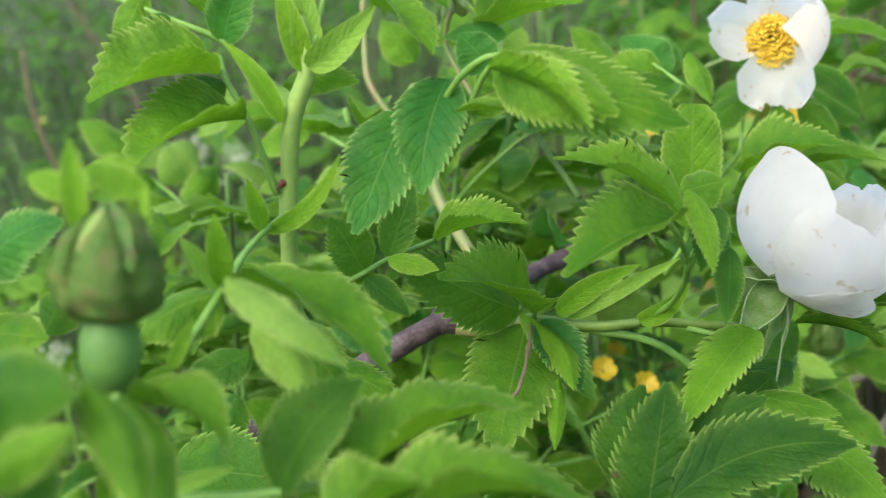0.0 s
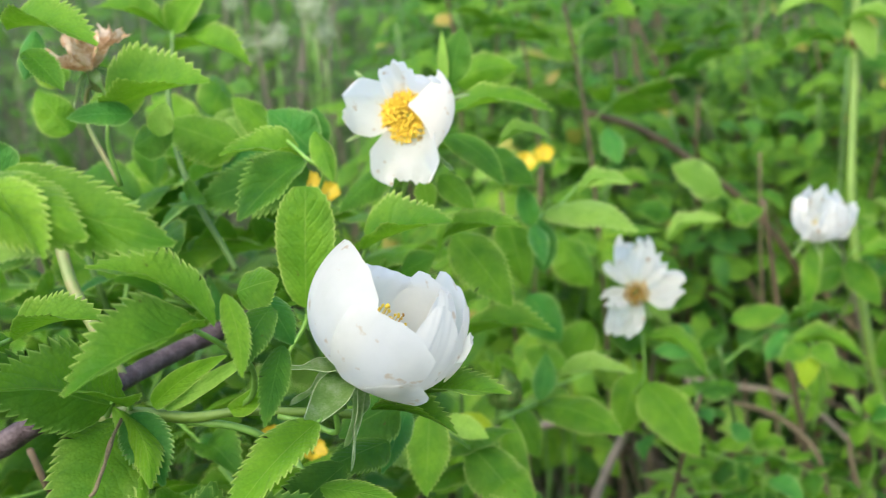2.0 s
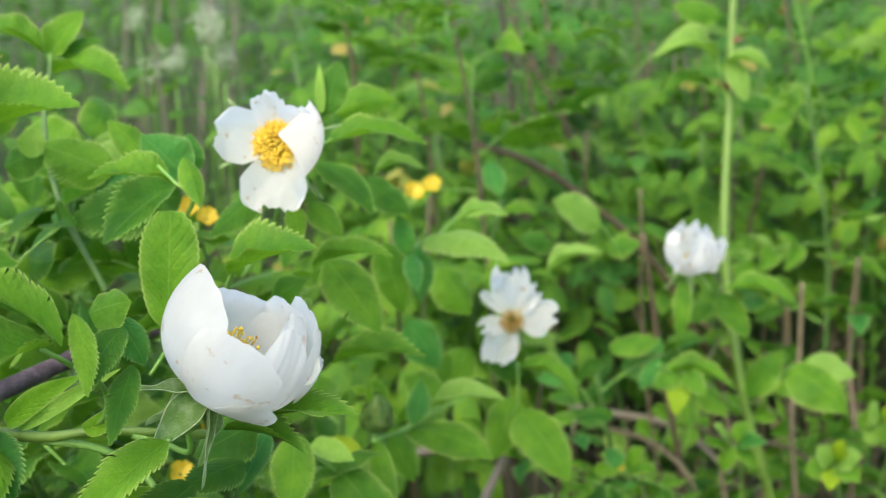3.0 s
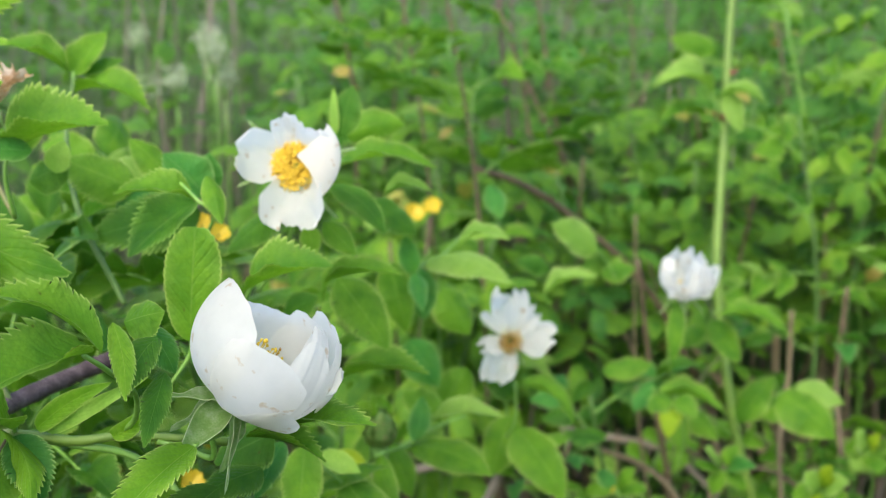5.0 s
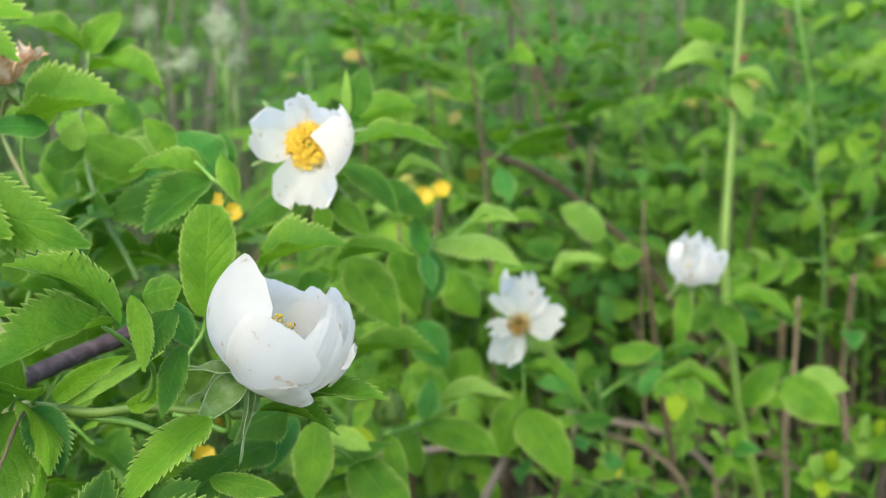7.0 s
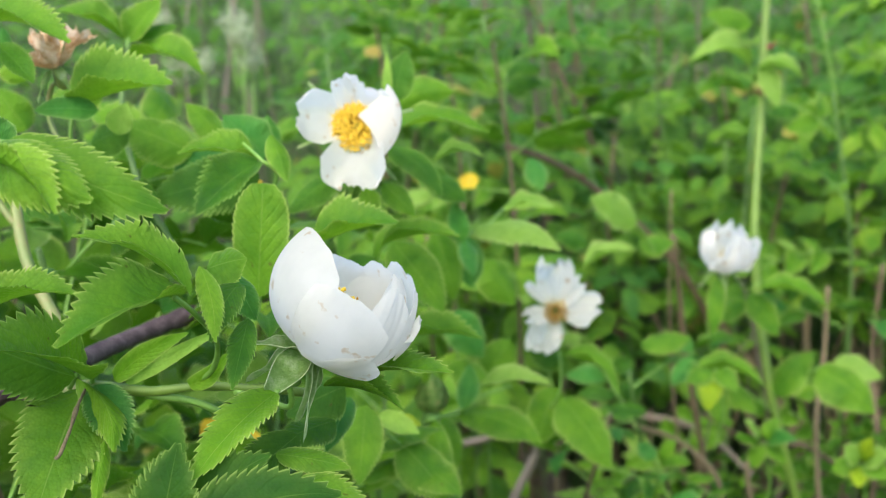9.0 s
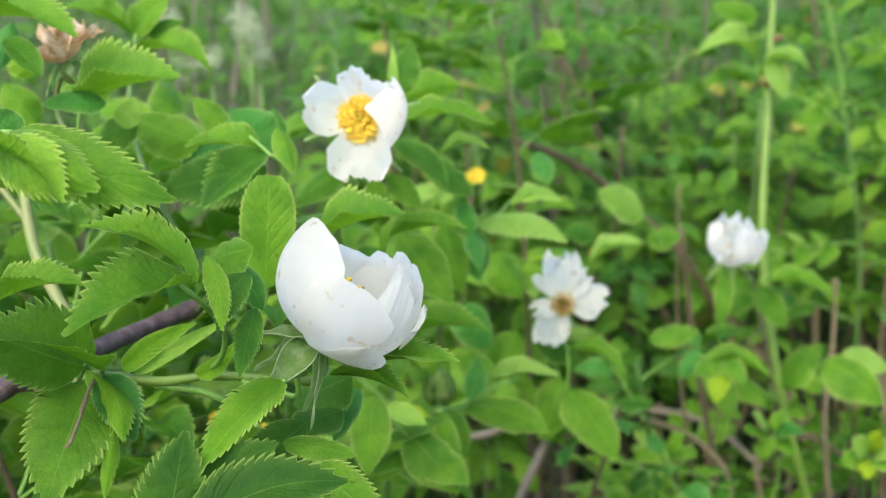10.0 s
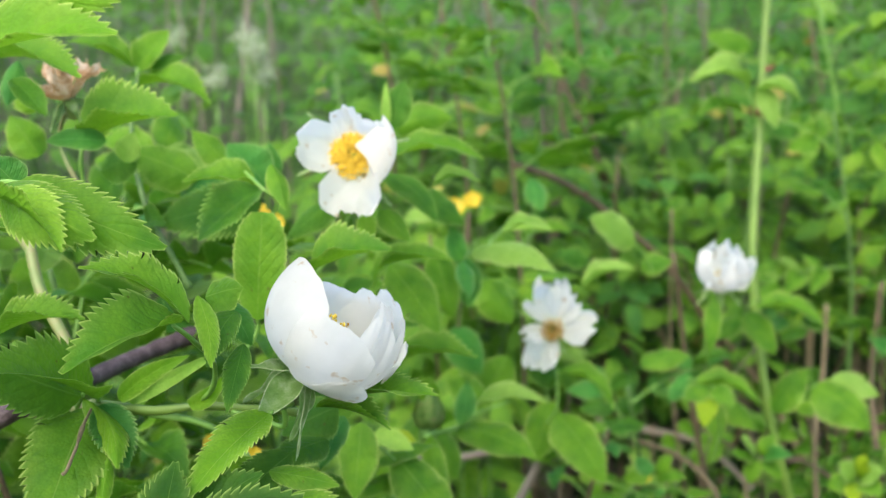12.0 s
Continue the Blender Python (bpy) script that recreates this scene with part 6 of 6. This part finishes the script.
cane("dry_twig", [(0.5246, 0.962, 0.5286), (0.584, 0.967, 0.4905), (0.6287, 0.9421, 0.4939), (0.684, 0.9476, 0.4564)], 0.00208, 0.0026, BROWN, "bare brown dead stem among the leaves", (), 0.2)
cane("dry_twig", [(0.4375, 0.9128, 0.541), (0.4876, 0.922, 0.5164), (0.5145, 0.8925, 0.492), (0.5303, 0.8989, 0.4391)], 0.00224, 0.0028, TAN, "bare brown dead stem among the leaves", (), 0.2)


# ---- the rest of the shrub: repeated leaves, leafy shoots ----
rng = random.Random(7)


def leaf_pattern(seed, tones, length):
    """A whole rose leaf on a drooping stalk, along +y from the origin, with five or seven leaflets."""
    r = random.Random(seed)
    lf = thing("rose_leaf", (0, 0, 0), "green toothed rose leaf in the thick of the shrub", "leaf", "rose leaves")
    sag = r.uniform(0.15, 0.45)
    line = [Vector((0, s * length, (0.25 * s - sag * s * s) * length)) for s in (0, 0.3, 0.55, 0.8, 1.0)]
    part("leaf_stalk", tube(bmesh.new(), line, 0.0010, 0.0006, 5, 3), GREEN_STEM, lf)
    for i in range(1, 5):
        s = line[i]
        for side in ((-1, 1) if i < 4 else (0,)):
            if i == 1 and seed % 2:
                continue
            size = length * r.uniform(0.36, 0.46) * (1.15 if side == 0 else 1)
            out = Vector((side * 0.9, 0.5 if side else 1.0, r.uniform(-0.35, 0.05))).normalized()
            n = Vector((r.uniform(-0.3, 0.3), -0.35 + r.uniform(-0.2, 0.2), 1))
            bm = leaflet_mesh(s + out * 0.002, s + out * size, size * r.uniform(0.54, 0.66), n, r.choice((-30, -15, 30, 45)) + r.uniform(-8, 8), r.uniform(0.06, 0.18), r.uniform(-0.08, 0.08), teeth=13, jag=1.0)
            part("leaflet", bm, LEAF[r.choice(tones)], lf)
    return lf


PATTERNS = [leaf_pattern(1, ("mid", "mid", "dark"), 0.085), leaf_pattern(2, ("mid", "dark"), 0.095), leaf_pattern(3, ("dark", "deep", "blue"), 0.09),
            leaf_pattern(4, ("soft", "mid"), 0.08), leaf_pattern(5, ("mid", "dark"), 0.085), leaf_pattern(6, ("mid", "soft", "mid", "blue"), 0.09)]
used = set()


OPEN = [(fl.location, Vector((-0.10, -0.42, 0.14))) for fl in (cup, face, spent, ball)]


def put_leaf(p, out, lean, roll):
    # the flowers stand free on the open side of the shrub
    for c, way in OPEN:
        s = max(0.0, min(1.0, (p - c).dot(way) / way.length_squared))
        if (p - c - way * s).length < 0.12:
            return None
    i = rng.randrange(len(PATTERNS))
    turn = math.atan2(-out.x, out.y)
    m = Matrix.Translation(p) @ Euler((lean, roll, turn), 'XYZ').to_matrix().to_4x4() @ Matrix.Scale(rng.uniform(0.85, 1.25), 4)
    if i not in used:
        used.add(i)
        PATTERNS[i].matrix_basis = m
        return PATTERNS[i]
    ob = copy_thing(PATTERNS[i], m.normalized())
    ob.scale = [m.to_scale().x] * 3
    return ob


def leafy_shoot(foot, head, bulge, gap, label="arching leafy rose shoot in the shrub", bare=0.15):
    """A green shoot from foot to head with whole leaves set round it."""
    foot, head = Vector(foot), Vector(head)
    line = [foot, foot.lerp(head, 0.4) + Vector(bulge), foot.lerp(head, 0.75) + Vector(bulge) * 0.9, head]
    cane("rose_shoot", line, 0.0032, 0.0016, rng.choice((DARK_STEM, DARK_STEM, GREEN_STEM, BROWN)), label, (), 0.05, 7)
    pts = smooth_line(line, 8)
    length = sum((b - a).length for a, b in zip(pts, pts[1:]))
    n = max(2, int(length / gap))
    az = rng.uniform(0, 6.28)
    for k in range(n):
        s = bare + (1 - bare) * (k + 0.5) / n
        p = pts[min(len(pts) - 1, int(s * (len(pts) - 1)))]
        az += 2.4 + rng.uniform(-0.4, 0.4)
        put_leaf(p, Vector((math.cos(az), math.sin(az), 0)), rng.uniform(-0.2, 0.7), rng.uniform(-0.4, 0.4))


for x, y, top in ((-0.10, 0.50, 0.84), (-0.05, 0.56, 0.86), (0.00, 0.50, 0.83), (0.04, 0.58, 0.86), (0.09, 0.53, 0.81), (-0.14, 0.60, 0.80), (-0.02, 0.44, 0.76),
                  (0.06, 0.45, 0.74)):
    leafy_shoot((x + rng.uniform(-0.1, 0.1), y + 0.15, 0.02), (x, y, top), (rng.uniform(-0.05, 0.05), rng.uniform(0.0, 0.08), 0), 0.055, bare=0.62)
for i in range(7):
    x = -0.22 + 0.11 * i + rng.uniform(-0.04, 0.04)
    y = rng.uniform(0.68, 0.98)
    top = (0.70 if x < 0.2 else 0.66) + rng.uniform(-0.05, 0.04)
    leafy_shoot((x + rng.uniform(-0.1, 0.1), y + 0.12, 0.02), (x, y, top), (rng.uniform(-0.06, 0.06), rng.uniform(-0.06, 0.05), 0), 0.075, bare=0.5)

leafy_shoot((0.338, 1.13, 0.02), (0.311, 1.095, 0.987), (0.03, -0.04, 0), 0.078, bare=0.52)
leafy_shoot((0.298, 1.318, 0.02), (0.285, 1.282, 0.978), (0.03, -0.04, 0), 0.078, bare=0.52)
leafy_shoot((0.495, 1.502, 0.02), (0.453, 1.459, 0.935), (0.03, -0.04, 0), 0.078, bare=0.55)
leafy_shoot((0.712, 1.159, 0.02), (0.709, 1.098, 0.841), (0.03, -0.04, 0), 0.078, bare=0.59)
leafy_shoot((0.888, 1.407, 0.02), (0.806, 1.378, 0.979), (0.03, -0.04, 0), 0.078, bare=0.52)
leafy_shoot((0.606, 1.473, 0.02), (0.6, 1.435, 0.904), (0.03, -0.04, 0), 0.078, bare=0.50)
leafy_shoot((0.226, 1.538, 0.02), (0.241, 1.476, 0.905), (0.03, -0.04, 0), 0.078, bare=0.60)

for x, y, top in ((0.70, 1.04, 0.50), (0.79, 1.12, 0.48), (0.50, 1.00, 0.46), (0.86, 1.20, 0.60), (0.62, 1.02, 0.44)):
    leafy_shoot((x + 0.04, y + 0.06, 0.02), (x, y, top), (0.02, 0.02, 0), 0.068, bare=0.6)


def dead_stems(count, xr, yr, hr, seed):
    """Bare brown canes that stand and lean where little grows."""
    r = random.Random(seed)
    for i in range(count):
        x, y, h = r.uniform(*xr), r.uniform(*yr), r.uniform(*hr)
        p, line = Vector((x, y, -0.01)), []
        lean = Vector((r.gauss(0, 0.10), r.gauss(0, 0.08), 0))
        for k in range(6):
            line.append(p + lean * (k / 5) + Vector((r.gauss(0, 0.010), r.gauss(0, 0.010), h * k / 5)))
        thick = r.uniform(0.0016, 0.0045)
        cane("dry_twig", line, thick * 1.3, thick * 0.6, r.choice((TAN, BROWN, BROWN, DRY)), "bare brown dead stem standing in the shrub", (), 0.2, 7)


dead_stems(26, (0.56, 1.15), (0.98, 1.35), (0.42, 0.80), 31)
dead_stems(16, (0.15, 1.30), (1.35, 1.75), (0.90, 1.25), 33)
dead_stems(12, (0.25, 0.60), (0.85, 1.10), (0.35, 0.56), 32)


# ---- joined growth: farther shoots, weeds, grass, litter ----
class Blades:
    """Collects many small leaves and blades into one mesh."""

    def __init__(self):
        self.v, self.f, self.uv = [], [], []

    def leaf(self, base, d, n, size, width, fold=0.25, sag=0.12):
        s = d.cross(n)
        if s.length < 1e-3:
            return
        s.normalize()
        n = s.cross(d)
        o = len(self.v)
        for v, w in ((0.0, 0.0), (0.22, 0.75), (0.5, 1.0), (0.78, 0.66), (1.0, 0.0)):
            c = base + d * (v * size) + n * (sag * size * 4 * v * (1 - v) - 0.15 * size * v * v)
            h = s * (w * width * 0.5)
            drop = n * (-fold * w * width * 0.5)
            self.v += [c - h + drop, c, c + h + drop]
            self.uv += [(0.0, v), (0.5, v), (1.0, v)]
        for r in range(4):
            a = o + r * 3
            self.f += [(a, a + 1, a + 4, a + 3), (a + 1, a + 2, a + 5, a + 4)]

    def blade(self, base, d, bend, size, width):
        s = d.cross(bend)
        if s.length < 1e-3:
            return
        s.normalize()
        o = len(self.v)
        for r in range(5):
            v = r / 4
            c = base + d * (v * size) + bend * (size * 0.35 * v * v)
            h = s * (width * 0.5 * (1 - 0.85 * v))
            self.v += [c - h, c + h]
            self.uv += [(0.0, v), (1.0, v)]
        for r in range(4):
            a = o + r * 2
            self.f.append((a, a + 1, a + 3, a + 2))

    def link(self, name, material, parent=None):
        me = bpy.data.meshes.new(name)
        me.from_pydata([tuple(p) for p in self.v], [], self.f)
        lay = me.uv_layers.new()
        idx = np.zeros(len(me.loops), dtype=np.int32)
        me.loops.foreach_get("vertex_index", idx)
        lay.data.foreach_set("uv", np.array(self.uv, dtype=np.float32)[idx].ravel())
        me.polygons.foreach_set("use_smooth", np.ones(len(me.polygons), dtype=bool))
        me.materials.append(material)
        ob = new(name, me)
        if parent is not None:
            ob.parent = parent
        return ob


def unit(r, up=0.0):
    v = Vector((r.gauss(0, 1), r.gauss(0, 1), r.gauss(0, 1) * 0.5 + up))
    return v.normalized()


def compound(b, r, p, out, scale):
    """A joined rose leaf of five leaflets."""
    d = (out + Vector((0, 0, r.uniform(-0.5, 0.3)))).normalized()
    side = d.cross(Vector((0, 0, 1))).normalized()
    for s, w in ((0.35, -1), (0.35, 1), (0.7, -1), (0.7, 1), (1.0, 0)):
        q = p + d * (0.075 * scale * s)
        ld = (d * (0.5 if w else 1) + side * (0.9 * w) + Vector((0, 0, r.uniform(-0.8, 0.05)))).normalized()
        n = (Vector((0, -0.45, 1)) + unit(r) * 0.45).normalized()
        size = 0.034 * scale * r.uniform(0.8, 1.25)
        b.leaf(q, ld, n, size, size * r.uniform(0.44, 0.64), 0.35, r.uniform(0.05, 0.28))


def thicket(count, xr, yr, top, seed, scale=1.0, low=0.45, label="leafy rose shoot in the thicket behind", tones=()):
    r = random.Random(seed)
    tones = tones or (FOLIAGE, FOLIAGE, FOLIAGE, LIGHT_FOLIAGE, DARK_FOLIAGE, DARK_FOLIAGE, WEEDS)
    for i in range(count):
        x, y = r.uniform(*xr), r.uniform(*yr)
        h = top(x, y) * r.uniform(0.72, 1.05)
        lean = Vector((r.uniform(-0.22, 0.22), r.uniform(-0.22, 0.15), 0))
        c = thing("rose_shoot", (x, y, 0), label, "shoot", "shoots of the thicket")
        pts = [Vector((x, y, -0.01)), Vector((x, y, h * 0.5)) + lean * 0.3, Vector((x, y, h)) + lean]
        part("stem", tube(bmesh.new(), pts, 0.004, 0.0018, 6, 6), r.choice((DARK_STEM, DARK_STEM, BROWN)), c)
        b = Blades()
        line = smooth_line([p - Vector((x, y, 0)) for p in pts], 10)
        n = int(h * (1 - low) / 0.027)
        az = r.uniform(0, 6)
        for k in range(n):
            s = low + (1 - low) * (k + r.random()) / n
            az += 2.4
            compound(b, r, line[min(len(line) - 1, int(s * (len(line) - 1)))], Vector((math.cos(az), math.sin(az), 0)), scale * r.uniform(0.85, 1.25))
        y2 = Blades()
        for k in range(r.randrange(1, 5)):
            p = line[r.randrange(int(len(line) * low), len(line))] + unit(r) * 0.05
            size = r.uniform(0.016, 0.034) * scale
            q = p + Vector((x, y, 0))
            if any((q - o - way * max(-1.0, min(1.0, (q - o).dot(way) / way.length_squared))).length < 0.09 for o, way in OPEN):
                continue
            y2.leaf(p, unit(r), (Vector((0, -0.6, 0.7)) + unit(r) * 0.4).normalized(), size, size * 0.6)
        tagged(y2.link("yellowed_leaves", YELLOWED, c), kind="stuff")
        tagged(b.link("foliage", r.choice(tones), c), kind="stuff")


thicket(20, (0.22, 0.95), (1.10, 1.55), lambda x, y: 0.90 + 0.10 * math.sin(x * 9), 20, 1.2, 0.58, tones=(FOLIAGE, FOLIAGE, FOLIAGE, LIGHT_FOLIAGE, FOLIAGE, DARK_FOLIAGE, LIGHT_FOLIAGE))
thicket(12, (0.85, 1.4), (1.2, 1.6), lambda x, y: 0.95, 25, 1.2, 0.74, tones=(WEEDS, DARK_FOLIAGE, DARK_FOLIAGE))
thicket(46, (0.15, 1.9), (1.4, 2.2), lambda x, y: 0.98 + 0.12 * math.sin(x * 5), 21, 1.3, 0.56, tones=(FOLIAGE, FOLIAGE, WEEDS, DARK_FOLIAGE, DARK_FOLIAGE, WEEDS, DARK_FOLIAGE))
thicket(22, (-0.9, 0.3), (1.0, 1.7), lambda x, y: 0.60 + 0.08 * math.sin(x * 7), 22)
thicket(44, (0.4, 3.0), (2.2, 3.4), lambda x, y: 1.2, 23, 1.15, tones=(DARK_FOLIAGE, DARK_FOLIAGE, WEEDS))


def meadow():
    r = random.Random(5)
    u = Blades()
    for i in range(420):
        y = r.uniform(1.15, 2.6)
        d = (Vector((0, 0, 1)) + unit(r) * 0.8).normalized()
        u.blade(Vector((r.uniform(0.3, 1.9), y, 0)), d, unit(r) * 0.8, r.uniform(0.3, 0.85), r.uniform(0.003, 0.007))
    tagged(u.link("dead_stems", DRY), "brown dead stems standing in the thicket", "stems", kind="stuff")
    g = Blades()
    for i in range(15000):
        y = 1.6 + 6.5 * r.random() ** 1.3
        x = r.uniform(-0.55, 0.75) * y + r.uniform(-0.6, 0.9)
        d = (Vector((0, 0, 1)) + unit(r) * 0.22).normalized()
        g.blade(Vector((x, y, 0)), d, unit(r), r.uniform(0.35, 1.05) * (0.7 + 0.06 * y), r.uniform(0.003, 0.008))
    for i in range(20000):
        x, y = r.uniform(-4, 4.5), r.uniform(-3.5, 8)
        if y > 0.3 and -0.55 * y - 0.3 < x < 0.9 * y + 0.5:
            continue
        g.blade(Vector((x, y, 0)), (Vector((0, 0, 1)) + unit(r) * 0.3).normalized(), unit(r), r.uniform(0.2, 0.6), r.uniform(0.004, 0.009))
    tagged(g.link("meadow_grass", GRASS), "tall soft green meadow grass with dry blades", "grass", kind="stuff")
    w = Blades()
    for i in range(9000):
        y = 1.5 + 5.0 * r.random()
        x = r.uniform(-0.6, 0.85) * y + r.uniform(-0.5, 0.8)
        n = (Vector((0, -0.4, 1)) + unit(r) * 0.5).normalized()
        size = r.uniform(0.03, 0.075)
        w.leaf(Vector((x, y, r.uniform(0.05, 0.75 + 0.06 * y))), unit(r), n, size, size * r.uniform(0.35, 0.6))
    tagged(w.link("weeds", WEEDS), "mixed green weeds and nettles among the grass", "weeds", kind="stuff")
    far = Blades()
    for i in range(9000):
        y = r.uniform(7.0, 10.0)
        x = r.uniform(-0.9, 1.2) * y
        n = (Vector((0, -0.6, 0.8)) + unit(r) * 0.5).normalized()
        size = r.uniform(0.08, 0.2)
        far.leaf(Vector((x, y, 2.6 * r.random() ** 0.8 * (0.75 + 0.25 * math.sin(x * 1.3)))), unit(r), n, size, size * 0.6)
    tagged(far.link("far_hedge", WEEDS), "dense dark green hedge beyond the meadow", "hedge", kind="stuff")
    t = Blades()
    for i in range(5000):
        y = r.uniform(0.5, 2.6)
        x = r.uniform(-0.8, 2.2)
        d = Vector((r.gauss(0, 1), r.gauss(0, 1), r.uniform(-0.05, 0.25))).normalized()
        t.blade(Vector((x, y, r.uniform(0.0, 0.05))), d, unit(r) * 0.5, r.uniform(0.05, 0.3), r.uniform(0.003, 0.009))
    tagged(t.link("litter", DRY), "dry brown twigs and dead stems on the ground", "litter", kind="stuff")
    s = Blades()
    for i in range(330):
        y = r.uniform(1.7, 4.5)
        x = r.uniform(-0.45, 0.6) * y
        d = (Vector((0, 0, 1)) + unit(r) * 0.12).normalized()
        s.blade(Vector((x, y, 0)), d, unit(r) * 0.4, r.uniform(0.7, 1.3), r.uniform(0.006, 0.011))
    tagged(s.link("dry_stalks", DRY), "pale dry stalks standing in the grass", "stalks", kind="stuff")


meadow()


def ground():
    bm = bmesh.new()
    n = 70
    grid = []
    for i in range(n + 1):
        row = []
        for k in range(n + 1):
            u, v = -1 + 2 * i / n, -1 + 2 * k / n
            x, y = math.copysign(abs(u) ** 5 * 500 + abs(u) * 4, u), math.copysign(abs(v) ** 5 * 500 + abs(v) * 4, v) + 1
            row.append(bm.verts.new((x, y, 0.03 * noise.noise(Vector((x, y, 0)) * 1.7) - 0.01)))
        grid.append(row)
    for x, y in zip(grid, grid[1:]):
        for k in range(n):
            bm.faces.new((x[k], y[k], y[k + 1], x[k + 1]))
    tagged(part("ground", bm, SOIL), "rough meadow ground with short grass over dark soil", "ground", kind="structure")


ground()
